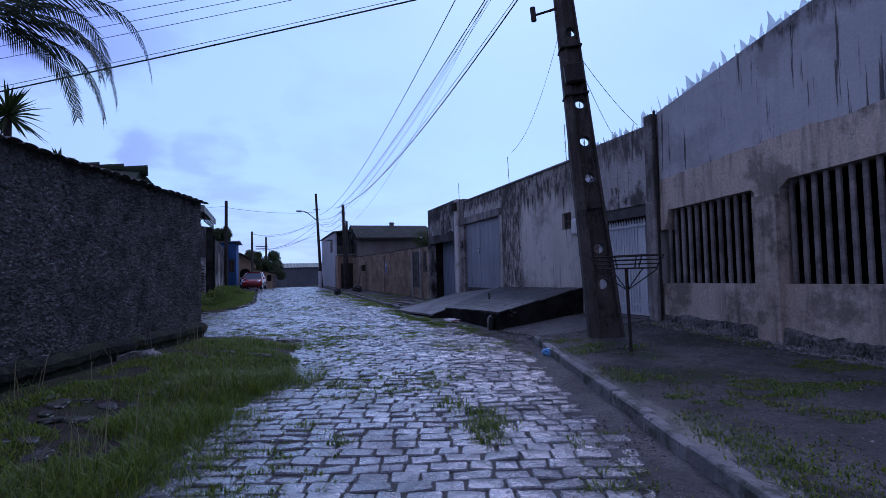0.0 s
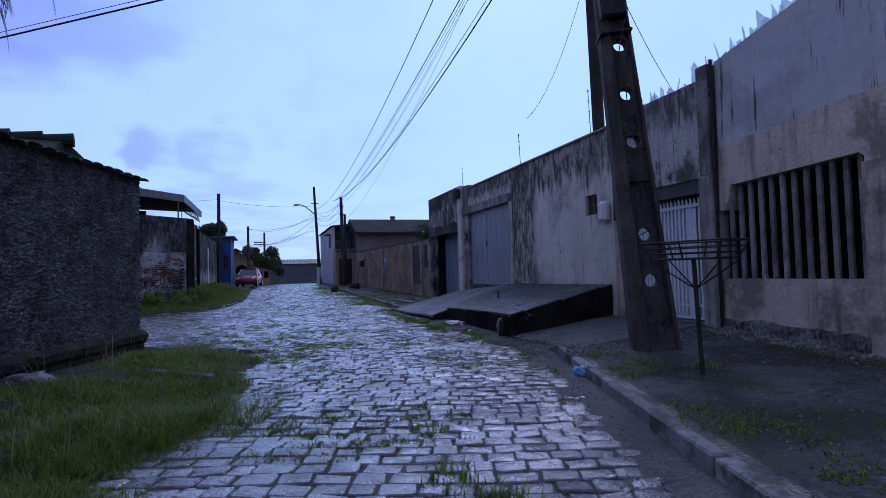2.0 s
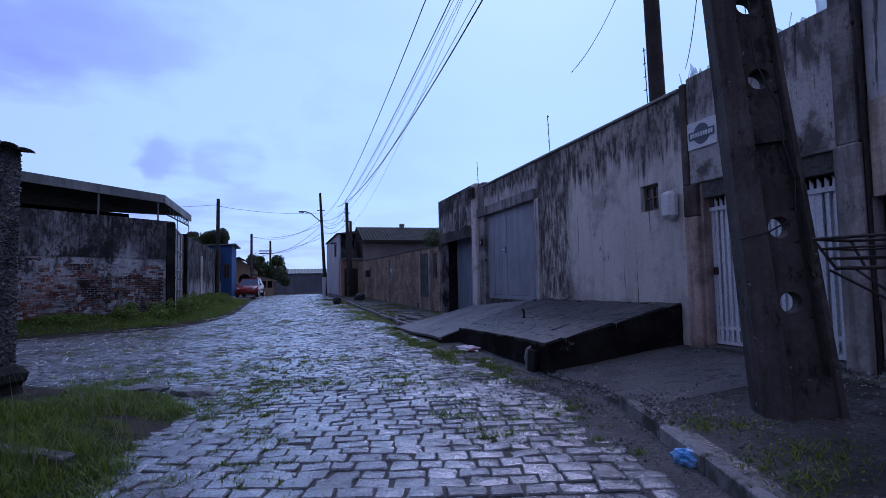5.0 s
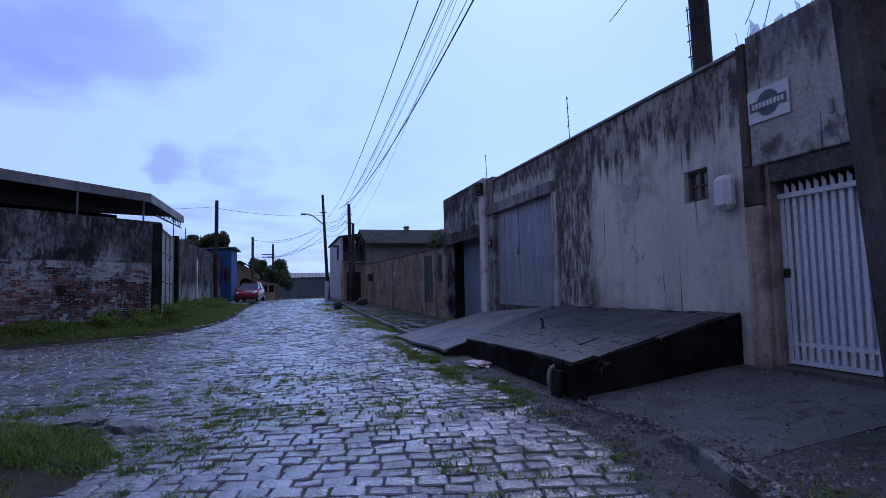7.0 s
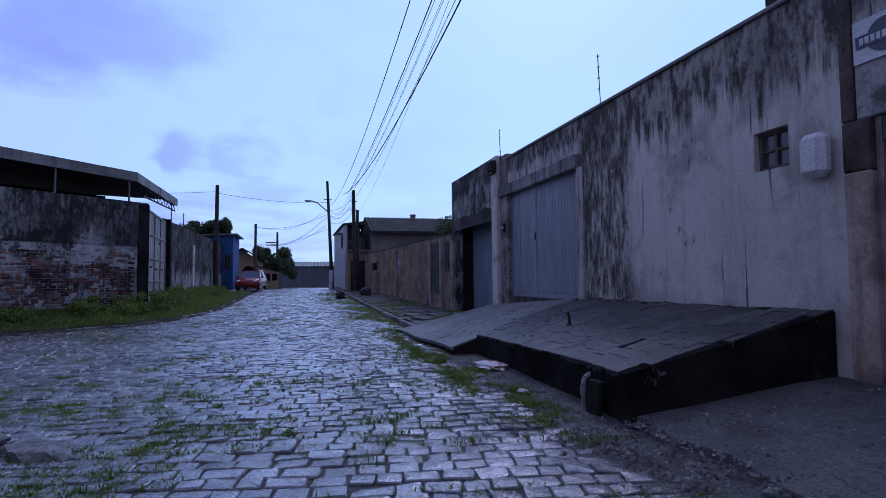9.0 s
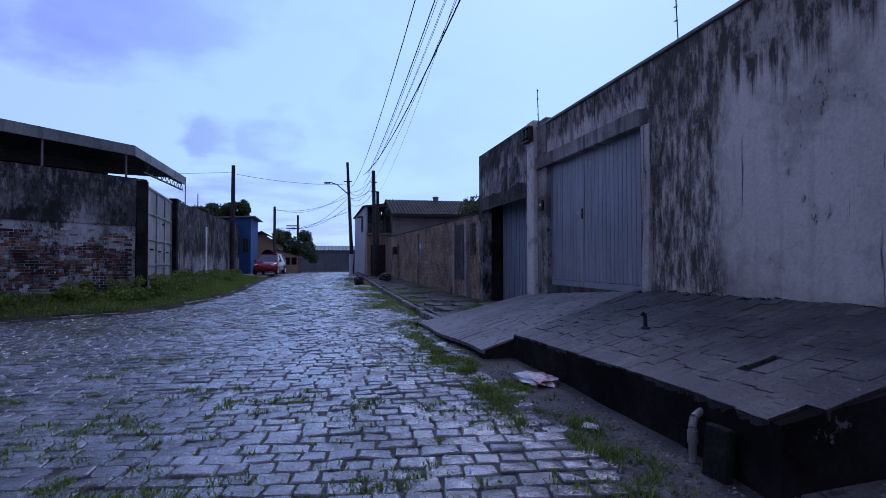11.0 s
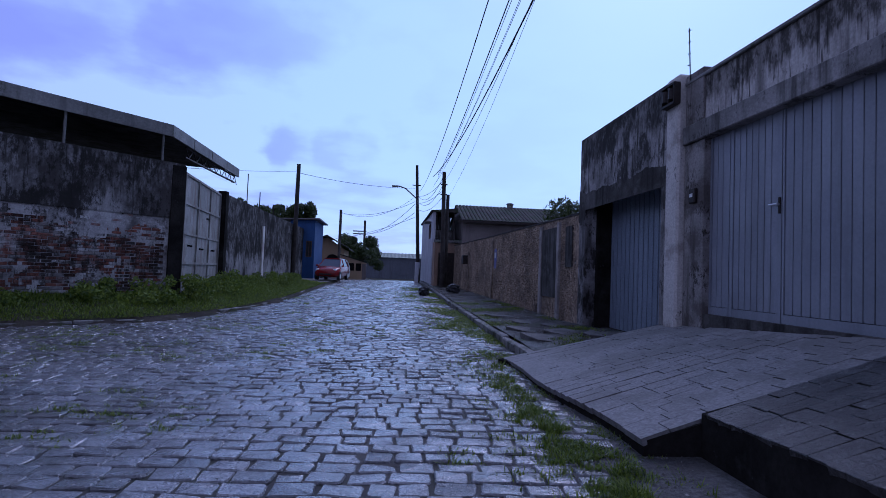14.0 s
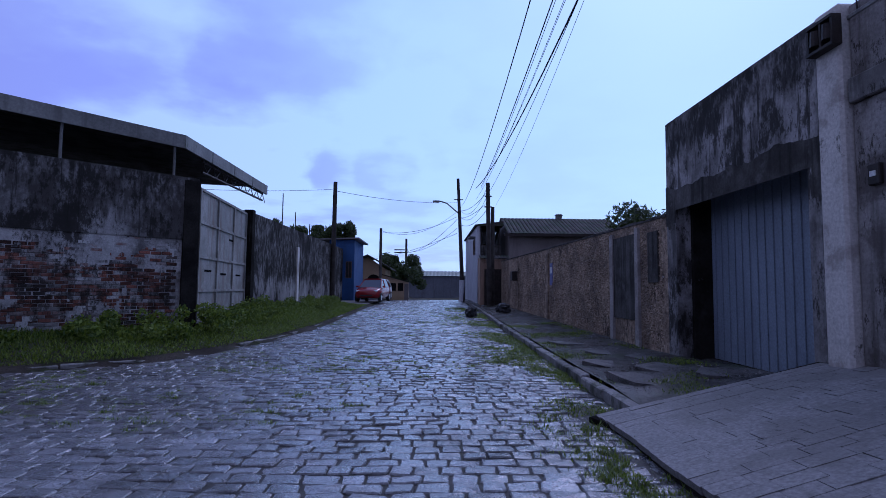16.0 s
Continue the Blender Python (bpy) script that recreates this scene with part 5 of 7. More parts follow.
def make_basket():
    b = thing("rubbish_basket", pose(4.99, 6.65, 0.2), "rusty raised steel rubbish basket on a post", "rubbish basket")
    bm = bmesh.new()
    rod(bm, (0, 0, -0.02), (0.06, 0.12, 1.18), 0.024, 0.024, 8)
    part("post", bm, "black_steel", b)
    ux, uy = Vector((-0.24, 0.97, 0)), Vector((0.97, 0.24, 0))
    c = Vector((0.06, 0.12, 0))

    def P(u, v, z):
        return c + ux * u + uy * v + Vector((0, 0, z))
    L2 = 0.47
    for z, f, r in ((1.18, 0.8, 0.011), (1.24, 0.87, 0.007), (1.3, 0.94, 0.007), (1.36, 1.0, 0.010)):
        bm = bmesh.new()
        a, w = L2 * f, 0.24 * f
        pts = [P(-a, -w, z), P(a, -w, z), P(a, w, z), P(-a, w, z), P(-a, -w, z)]
        tube(bm, pts, r, 6)
        part("rim" if z > 1.35 else "hoop", bm, "black_steel", b)
    for u in (-1, 0, 1):
        for v in (-1, 1):
            bm = bmesh.new()
            rod(bm, P(u * L2 * 0.8, v * 0.19, 1.18), P(u * L2, v * 0.24, 1.36), 0.009)
            part("upright", bm, "black_steel", b)
    for i in range(9):
        bm = bmesh.new()
        v = -0.19 + 0.38 * i / 8
        rod(bm, P(-L2 * 0.8, v, 1.175), P(L2 * 0.8, v, 1.175), 0.005, None, 5)
        part("floor_bar", bm, "black_steel", b)
    for u, v in ((-1, -1), (1, -1), (-1, 1), (1, 1)):
        bm = bmesh.new()
        rod(bm, (0.045, 0.09, 0.86), P(u * 0.42, v * 0.17, 1.17), 0.008)
        part("brace", bm, "black_steel", b)


def round_pole(name, x, y, z0, z1, r0, r1, label, material="wood_pole", lean=(0, 0), group="street poles"):
    p = thing(name, pose(x, y, z0), label, "utility pole", group)
    bm = bmesh.new()
    rod(bm, (0, 0, -0.05), (lean[0], lean[1], z1 - z0), r0, r1, 12)
    part("pole", bm, material, p)
    return p


def make_poles():
    round_pole("utility_pole", 7.66, 12.1, 0.3, 10.0, 0.14, 0.115, "dark round pole standing behind the blank wall", "wood_pole", (-0.22, 0))
    p = round_pole("street_lamp", 5.55, 56.6, 0.3, 9.9, 0.17, 0.11, "tall dark concrete pole carrying a street lamp arm", "wood_pole", (-0.45, 0))
    bm = bmesh.new()
    tube(bm, [(-0.3, 0, 6.8), (-1.3, 0, 7.65), (-1.75, 0, 7.8), (-1.95, 0, 7.82)], 0.05, 8)
    part("lamp_arm", bm, "fascia", p)
    bm = bmesh.new()
    box(bm, -2.4, -1.9, -0.12, 0.12, 7.72, 7.86, bevel=0.03)
    part("lamp_head", bm, "fascia", p, "flat grey lamp head")
    for z in (7.9,):
        bm = bmesh.new()
        box(bm, -0.4 - 0.35, -0.4 + 0.35, -0.16, -0.1, z, z + 0.07)
        part("cross_arm", bm, "black_steel", p)
    bm = bmesh.new()
    rod(bm, (-0.1, 0, 0.0), (-0.1, 0, 1.7), 0.2, 0.2, 12)
    part("whitewash", bm, "signwhite", p, "whitewashed foot of the pole")
    p = round_pole("utility_pole", 6.3, 44.6, 0.3, 7.25, 0.15, 0.11, "dark pole with service drops by the brown wall", "wood_pole", (-0.12, 0))
    bm = bmesh.new()
    for z in (5.6, 6.2):
        rod(bm, (-0.3, 0, z), (0.1, 0, z), 0.04)
    part("bracket", bm, "black_steel", p)
    round_pole("utility_pole", 6.5, 45.0, 0.3, 5.95, 0.12, 0.1, "short dark pole beside a taller one", "wood_pole")
    round_pole("utility_pole", -2.95, 48.0, 0.3, 7.85, 0.16, 0.12, "dark pole behind the mouldy boundary wall", "wood_pole", (0.05, 0))
    round_pole("utility_pole", -1.15, 60.0, 0.4, 6.3, 0.14, 0.11, "thin distant concrete pole", "pole")
    p = round_pole("utility_pole", 0.3, 75.0, 0.2, 6.8, 0.15, 0.12, "distant pole with a cross arm", "wood_pole")
    bm = bmesh.new()
    for z in (5.0, 5.3):
        box(bm, -1.3, 0.2, -0.06, 0.06, z, z + 0.12)
    part("cross_arm", bm, "black_steel", p)
    for x, y, z1 in ((-5.0, 44.0, 6.4), (-4.3, 44.0, 5.4), (-3.57, 44.2, 4.75)):
        a = thing("steel_rod", pose(x, y, 0.3), "thin dark rod standing behind the mouldy wall", "rod", "rods behind the wall")
        bm = bmesh.new()
        rod(bm, (0, 0, 0), (0, 0, z1 - 0.3), 0.035, 0.03, 6)
        part("rod", bm, "wood_pole", a)
    # thin aerials on the coping
    for x, y, h in ((7.17, 15.13, 0.82), (7.15, 19.55, 0.75), (7.3, 12.0, 1.0)):
        a = thing("wall_aerial", pose(x, y, 4.1), "thin steel rod with short prongs on the wall coping", "electric fence rod", "rods on the coping")
        bm = bmesh.new()
        rod(bm, (0, 0, 0), (-0.02, 0.02, h), 0.008, 0.008, 6)
        part("rod", bm, "black_steel", a)
        for i in range(4):
            bm = bmesh.new()
            z = h * (0.3 + 0.22 * i)
            rod(bm, (-0.005, 0, z), (-0.005, 0.06, z + 0.005), 0.009, 0.009, 6)
            part("prong", bm, "black_steel", a)


def cable(p, q, sag, r=0.012, label="black overhead cable sagging between poles", n=18):
    p, q = Vector(p), Vector(q)
    cu = bpy.data.curves.new("overhead_cable", "CURVE")
    cu.dimensions, cu.bevel_depth, cu.bevel_resolution = "3D", r, 1
    sp = cu.splines.new("POLY")
    sp.points.add(n)
    for i in range(n + 1):
        s = i / n
        c = p.lerp(q, s) - Vector((0, 0, 4 * sag * s * (1 - s)))
        sp.points[i].co = (*c, 1)
    cu.materials.append(M["wire"])
    return tagged(new("overhead_cable", cu), label, "cable", "overhead cables")


def make_cables():
    B, C = Vector((6.2, 44.6, 0)), Vector((5.15, 56.5, 0))
    cable((4.93, 8.2, 9.57), (5.39, 56.5, 7.72), 1.54, 0.014)
    for x0, z0, x1, z1, sag, r in ((5.06, 8.33, 5.81, 7.04, 0.66, 0.014), (5.1, 8.26, 5.83, 6.96, 0.66, 0.007), (5.5, 8.95, 5.6, 6.45, 1.0, 0.006), (5.53, 9.18, 5.54, 6.32, 1.03, 0.006), (5.56, 7.99, 5.52, 6.94, 1.2, 0.018), (5.2, 7.54, 6.22, 6.66, 0.62, 0.008)):
        cable((x0, 8.2, z0), (x1, 44.6, z1), sag, r)
    cable((5.13, 8.2, 8.83), (6.18, 45.5, 5.32), 1.28, 0.005)
    for z, s in ((5.9, 0.5), (6.3, 0.25), (6.6, 0.8), (6.9, 0.35), (7.1, 0.9)):
        cable(B + Vector((-0.1, 0, z - 0.2)), C + Vector((0, 0, z + 0.5)), s, 0.014)
    # across the street from the pole behind the wall
    cable((7.5, 10.9, 8.8), (-16, 21.0, 5.0), 0.12, 0.019)
    cable((7.5, 10.9, 8.88), (-16, 21.0, 5.12), 0.1, 0.007)
    for k in range(4):
        cable((7.5, 11.2, 9.5 + 0.2 * k), (-16, 20.6, 5.9 + 0.42 * k), 0.12, 0.007)
    # from the lamp pole to the far left
    cable(C + Vector((-0.1, 0, 8.0)), (-2.9, 48.0, 7.3), 0.25, 0.014)
    cable(C + Vector((-0.1, 0, 6.9)), (-1.1, 60.0, 6.0), 0.5, 0.016)
    cable(C + Vector((-0.1, 0, 7.3)), (-1.1, 60.0, 6.1), 0.9, 0.012)
    cable(C + Vector((-0.1, 0, 6.7)), (0.2, 75.0, 5.2), 0.6, 0.018)
    cable(C + Vector((-0.1, 0, 6.0)), (-0.4, 75.0, 5.4), 0.7, 0.016)
    cable(C + Vector((-0.1, 0, 5.6)), (-6, 80.0, 4.6), 0.5, 0.016)
    cable((-2.9, 48, 7.4), (-14, 40, 6.3), 0.3, 0.012)
    cable((5.3, 8.3, 5.2), (9.5, 13.0, 5.1), 0.1, 0.006)
    cable((5.3, 8.3, 5.3), (9.5, 12.0, 5.2), 0.1, 0.006)
    # slack drops hanging from the near pole
    cable((5.3, 8.3, 6.2), (7.1, 10.9, 4.3), 0.5, 0.005)
    cable((5.0, 8.3, 5.6), (5.1, 10.6, 3.95), 0.35, 0.004)


make_near_pole()
make_basket()
make_poles()
make_cables()


# ---- the roughcast wall on the verge side ----
def make_roughcast_wall():
    (ax, ay), (mx, my), (bx, by) = STUCCO
    bm = bmesh.new()
    d = Vector((bx - mx, by - my)).normalized()
    nrm = Vector((-d.y, d.x))
    back = 0.25
    prism(bm, [(ax, ay), (mx, my), (bx, by), (bx + nrm.x * back, by + nrm.y * back), (mx + nrm.x * back, my + nrm.y * back), (ax + nrm.x * back, ay + nrm.y * back)], -0.2, 2.9)
    structure(part("wall_roughcast", bm, "rough"), "dark coarse roughcast boundary wall", "wall")
    # return along the side street
    bm = bmesh.new()
    r = Vector((-0.75, 0.66)).normalized()
    q = Vector((bx, by)) + nrm * back
    prism(bm, [tuple(q), tuple(q + r * 12), tuple(q + r * 12 + Vector((-0.16, -0.18))), tuple(q + Vector((-0.16, -0.18)))], -0.2, 2.9)
    structure(part("wall_roughcast_return", bm, "rough"), "roughcast wall along the side street", "wall")
    # pebbles thrown on the face, as real grains
    rnd = random.Random(3)
    verts, faces = [], []
    face_n = -nrm
    for _ in range(16000):
        s = rnd.random() ** 0.6
        p2 = Vector((bx, by)) - d * ((1 - s) * 7.5)
        z = rnd.uniform(0.35, 2.88)
        h, w = rnd.uniform(0.012, 0.035), rnd.uniform(0.012, 0.034)
        c = Vector((p2.x, p2.y, z))
        t = Vector((d.x, d.y, 0))
        u = Vector((0, 0, 1))
        o = Vector((face_n.x, face_n.y, 0))
        a0 = rnd.uniform(0, 6.28)
        ring = [c + (math.cos(a0 + k * 1.571) * t + math.sin(a0 + k * 1.571) * u) * w * rnd.uniform(0.7, 1.3) - o * 0.004 for k in range(4)]
        b = len(verts)
        verts += [tuple(v) for v in ring] + [tuple(c + o * h)]
        faces += [(b, b + 1, b + 4), (b + 1, b + 2, b + 4), (b + 2, b + 3, b + 4), (b + 3, b, b + 4)]
    g = mesh_from("roughcast_grains", verts, faces, "grain")
    tagged(g, "coarse dark pebble grains thrown on the wall face", "render grains", kind="stuff")
    # mossy footing
    bm = bmesh.new()
    rows = []
    for i in range(111):
        u = 0.06 - i * 0.115
        h = 0.56 + 0.1 * noise.noise((u * 0.8, 0, 6)) + 0.06 * noise.noise((u * 3.5, 0, 6))
        row = []
        for k, (out, f) in enumerate(((-0.01, 1.0), (0.05, 0.98), (0.1, 0.85), (0.09, 0.7), (0.03, 0.6), (0.05, 0.4), (0.12, 0.2), (0.14, 0.0))):
            w = out + 0.03 * noise.noise((u * 4, k * 2, 8))
            row.append(bm.verts.new((bx + d.x * u + face_n.x * w, by + d.y * u + face_n.y * w, h * f - 0.02)))
        rows.append(row)
    for a, b in zip(rows, rows[1:]):
        for i in range(7):
            bm.faces.new((a[i], b[i], b[i + 1], a[i + 1]))
    structure(part("baseboard_roughcast", bm, "footing"), "black mossy footing of the roughcast wall", "plinth")
    # clay tile coping
    cop = thing("tile_coping", pose(bx, by, 2.9), "mossy clay tiles laid along the roughcast wall top", "coping tiles")
    n = 34
    for i in range(n):
        bm = bmesh.new()
        m = 6
        lo, hi = [], []
        for k in range(m + 1):
            a = math.pi * k / m
            for ring, rr in ((lo, 0.1), (hi, 0.115)):
                ring.append((rr * math.cos(a), rr * math.sin(a) * 0.27))
        prof = hi + lo[::-1]
        f0 = [bm.verts.new((-0.2, y, z)) for y, z in prof]
        f1 = [bm.verts.new((0.26, y * 1.12, z * 1.12 - 0.03)) for y, z in prof]
        bm.faces.new(f0); bm.faces.new(f1[::-1])
        for k in range(len(prof)):
            bm.faces.new((f0[k], f1[k], f1[(k + 1) % len(prof)], f0[(k + 1) % len(prof)]))
        p2 = -d * (0.12 + i * 0.235) + nrm * 0.1
        part("tile", bm, "tile", cop).matrix_basis = pose(p2.x, p2.y, 0.0, rnd.uniform(-3, 3), rnd.uniform(-2, 6), math.degrees(math.atan2(face_n.y, face_n.x)) + rnd.uniform(-4, 4))
    # ridge of a low roof behind
    rf = thing("low_tile_roof", pose(-2.3, 12.0, 2.9), "small mossy clay tile roof behind the wall", "roof")
    bm = bmesh.new()
    prism(bm, [(-1.5, -1.05), (0.0, -0.75), (0.0, 0.05), (-1.5, -0.23)], [0.2, 0.2, 0.4, 0.4], [0.32, 0.32, 0.66, 0.66])
    prism(bm, [(-1.5, -0.23), (0.0, 0.05), (0.25, 0.4), (-1.5, 0.4)], [0.3, 0.3, 0.2, 0.2], [0.66, 0.66, 0.36, 0.36])
    part("roof_slope", bm, "rooftile", rf)
    bm = bmesh.new()
    for k in range(4):
        rod(bm, (-1.5 + 0.4 * k, -0.23 + 0.074 * k, 0.645), (-1.08 + 0.4 * k, -0.15 + 0.074 * k, 0.67), 0.085, 0.115, 10)
    part("ridge", bm, "rooftile", rf)
    # broken stone at its foot
    rock("broken_kerb_stone", (-1.75, 8.9, 0.25), (0.32, 0.22, 0.2), 2, "broken grey stone lump against the footing")
    rock("broken_kerb_stone", (0.5, 12.25, -0.01), (0.34, 0.2, 0.13), 5, "tilted broken kerb slab at the drain")
    rock("broken_kerb_stone", (-0.15, 12.5, 0.03), (0.3, 0.18, 0.1), 7, "tilted broken kerb slab at the drain")
    strip = bmesh.new()
    box(strip, -0.62, 0.62, -0.07, 0.07, -0.12, 0.06, bevel=0.015)
    ks = part("broken_kerb_stone", strip, "kerb")
    ks.matrix_basis = pose(-0.45, 9.62, 0.12, 0, 4, -30)
    tagged(ks, "long worn kerb stone lying in the grass", "stone")
    flat = random.Random(52)
    for i in range(26):
        t = i / 26
        x, y = -2.35 + 1.5 * t + flat.gauss(0, 0.22), 4.6 + 2.6 * t + flat.gauss(0, 0.3)
        rock("flat_stone", (x, y, ground_z(x, y) + 0.002), (flat.uniform(0.08, 0.15), flat.uniform(0.06, 0.1), 0.04), 60 + i, "flat mossy paving stone showing through the verge grass", "sidewalk")


M["broken_stone"] = surface("broken_damp_stone", (0.1, 0.097, 0.095), (0.2, 0.193, 0.19), 4, 0.6, 1.0, 22, bump_dist=0.03, amp=(0.4, 1.6), mould=((0.025, 0.024, 0.018), 0.56, 3.0), spec=0.4)


def rock(name, at, size, seed, label, material="broken_stone"):
    rnd = random.Random(seed)
    bm = bmesh.new()
    bmesh.ops.create_icosphere(bm, subdivisions=3, radius=1)
    for v in bm.verts:
        k = 1 + 0.12 * noise.noise(v.co * 6) + 0.35 * noise.noise(v.co * 1.6 + Vector((seed, 0, 0)))
        v.co = Vector((v.co.x * size[0] * k, v.co.y * size[1] * k, max(-0.3, min(0.5, v.co.z)) * size[2] * k))
    ob = part(name, bm, material)
    ob.matrix_basis = pose(*at, 0, rnd.uniform(-8, 8), rnd.uniform(0, 180))
    return tagged(ob, label, "stone")


make_roughcast_wall()


# ---- brick-corner property with the shed roof ----
BX = Vector((-2.25, 26.93))           # corner of the brick wall
BD = Vector((-0.7, -0.714)).normalized()


def make_brick_wall():
    n = Vector((-BD.y, BD.x))         # towards the street
    if n.y > 0:
        n = -n
    e = new("wall_brick")
    structure(e, "limewashed brick wall with crumbling plaster and black stains", "wall")

    def q(s, o, z):
        p = BX + BD * s + n * o
        return (p.x, p.y, z)
    bm = bmesh.new()
    prism(bm, [q(0, 0, 0)[:2], q(14, 0, 0)[:2], q(14, -0.25, 0)[:2], q(0, -0.25, 0)[:2]], 0.1, 2.38)
    part("brick_core", bm, "mortar", e)
    bm = bmesh.new()
    prism(bm, [q(0, 0.035, 0)[:2], q(14, 0.035, 0)[:2], q(14, -0.25, 0)[:2], q(0, -0.25, 0)[:2]], 2.38, 3.78)
    part("plaster_band", bm, "brickwall", e, "stained plaster upper band")
    rnd = random.Random(21)
    ang = math.degrees(math.atan2(BD.y, BD.x))
    bm = bmesh.new()
    box(bm, 0.006, 0.214, -0.02, 0.03, 0.005, 0.068, bevel=0.006)
    me = bpy.data.meshes.new("brick")
    bm.to_mesh(me); bm.free()
    me.materials.append(M["brick"])
    made, rest_v, rest_f = 0, [], []
    for row in range(27):
        z = 0.42 + row * 0.0725
        s = -0.11 * (row % 2) + 0.3
        while s < 9.0:
            keep = noise.noise((s * 0.7, z * 1.1, 4)) > -0.42 + 0.5 * (z > 2.15) + 0.3 * noise.noise((s * 4, z * 9, 1))
            if keep and s > 0.4:
                p = q(s + rnd.uniform(-0.012, 0.012), -0.02 + rnd.uniform(-0.006, 0.009), z + 0.016 * noise.noise((s * 0.9, row * 0.15, 8)))
                m = pose(*p, 0, rnd.uniform(-1.6, 1.6), ang)
                if made < 290 and 0.6 < z and s < 3.4:
                    piece("brick", me, e, m)
                    made += 1
                else:
                    b = len(rest_v)
                    rest_v += [tuple(m @ v.co) for v in me.vertices]
                    rest_f += [tuple(b + i for i in f.vertices) for f in me.polygons]
            s += 0.222
    r = mesh_from("brickwork", rest_v, rest_f, "brick_far", e)
    r["kind"] = "stuff"
    # limewashed plaster still clinging to the bricks
    pv, pf = [], []
    cell = 0.045
    for i in range(200):
        for j in range(42):
            s, z = 0.3 + i * cell, 0.5 + j * cell
            grip = noise.noise((s * 0.75, z * 1.1, 11)) + 0.55 * noise.noise((s * 3.2, z * 4.0, 2)) + 0.35 * noise.noise((s * 9, z * 11, 6)) + 0.12 * (z - 2.0)
            if grip < 0.1 + 0.5 * max(0.0, 1.15 - z):
                continue
            b = len(pv)
            for ds_, dz_ in ((0, 0), (cell, 0), (cell, cell), (0, cell)):
                jit = 0.012 * noise.noise(((s + ds_) * 20, (z + dz_) * 20, 1))
                pv.append(q(s + ds_ + jit, 0.016 + 0.004 * noise.noise(((s + ds_) * 4, (z + dz_) * 4, 9)), z + dz_ + jit))
            pf.append((b, b + 1, b + 2, b + 3))
    r = mesh_from("plaster_patch", pv, pf, "limewash", e)
    r["label"] = "flaking limewashed plaster left on the bricks"
    # corner pier and shed
    bm = bmesh.new()
    prism(bm, [q(-0.02, 0.06, 0)[:2], q(0.32, 0.06, 0)[:2], q(0.32, -0.28, 0)[:2], q(-0.02, -0.28, 0)[:2]], 0.1, 3.72)
    structure(part("trim_brick_pier", bm, "black_side"), "blackened corner pier of the brick wall", "pier")
    # shed roof over it
    s = thing("shed_roof", pose(BX.x, BX.y, 4.4), "low shed roof with a zinc fascia above the brick wall", "roof")

    def L(sv, o, z):
        p = BD * sv + n * o
        return (p.x, p.y, z)
    bm = bmesh.new()
    prism(bm, [L(0.26, -0.18, 0)[:2], L(14, -0.18, 0)[:2], L(14, -0.24, 0)[:2], L(0.26, -0.24, 0)[:2]], [0.08, 0.4, 0.4, 0.08], [0.38, 0.72, 0.72, 0.38])
    part("fascia_long", bm, "fascia", s, "grey zinc fascia")
    # short end sloping down along the street
    c0 = Vector(L(0.26, -0.18, 0))
    c1 = Vector((-2.55 - BX.x, 33.1 - BX.y, 0))
    nseg = 4
    for i in range(nseg):
        p0, p1 = c0.lerp(c1, i / nseg), c0.lerp(c1, (i + 0.97) / nseg)
        z0, z1 = 0.38, 0.38
        bm = bmesh.new()
        prism(bm, [p0[:2], p1[:2], (p1.x - 0.06, p1.y), (p0.x - 0.06, p0.y)], [z0 - 0.3, z1 - 0.3, z1 - 0.3, z0 - 0.3], [z0, z1, z1, z0])
        part("fascia_panel", bm, "fascia", s)
    # roof sheet
    bm = bmesh.new()
    far = Vector(L(14, -0.18, 0))
    v = [bm.verts.new(p) for p in ((c0.x, c0.y, 0.36), (far.x, far.y, 0.7), (far.x - 4, far.y + 8, 0.9), (c1.x - 7, c1.y + 0.5, 0.75), (c1.x, c1.y, 0.36))]
    bm.faces.new(v)
    w = [bm.verts.new((p.co.x, p.co.y, p.co.z - 0.04)) for p in v]
    bm.faces.new(w[::-1])
    part("roof_sheet", bm, "tile", s)
    # steel truss under the end
    bm = bmesh.new()
    t0, t1 = Vector((c0.x - 0.12, c0.y + 1.2, 0.08)), Vector((c1.x - 0.12, c1.y - 0.2, 0.08))
    tube(bm, [tuple(t0 + Vector((0, 0, -0.02))), tuple(t1)], 0.032, 6)
    tube(bm, [tuple(t0 - Vector((0, 0, 0.3))), tuple(t1 - Vector((0, 0, 0.22)))], 0.032, 6)
    for i in range(9):
        p, r = t0.lerp(t1, i / 8), t0.lerp(t1, (i + 0.5) / 8)
        rod(bm, p, r - Vector((0, 0, 0.27)), 0.013, None, 5)
        if i < 8:
            rod(bm, r - Vector((0, 0, 0.27)), t0.lerp(t1, (i + 1) / 8), 0.013, None, 5)
    part("truss", bm, "black_steel", s, "thin black steel truss")
    for sv in (0.45, 2.6, 5.2, 8):
        bm = bmesh.new()
        p = L(sv, -0.3, 0)
        rod(bm, (p[0], p[1], -0.65), (p[0], p[1], 0.3), 0.03, 0.03, 8)
        part("post", bm, "fascia", s)
    # added wall; the shade below the roof is painted near-black
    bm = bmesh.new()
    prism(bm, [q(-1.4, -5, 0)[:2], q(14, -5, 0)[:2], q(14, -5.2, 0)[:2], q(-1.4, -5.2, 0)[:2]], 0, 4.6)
    structure(part("wall_shed_back", bm, "dark"), "added back wall inside the shed, near-black for shade", "wall")


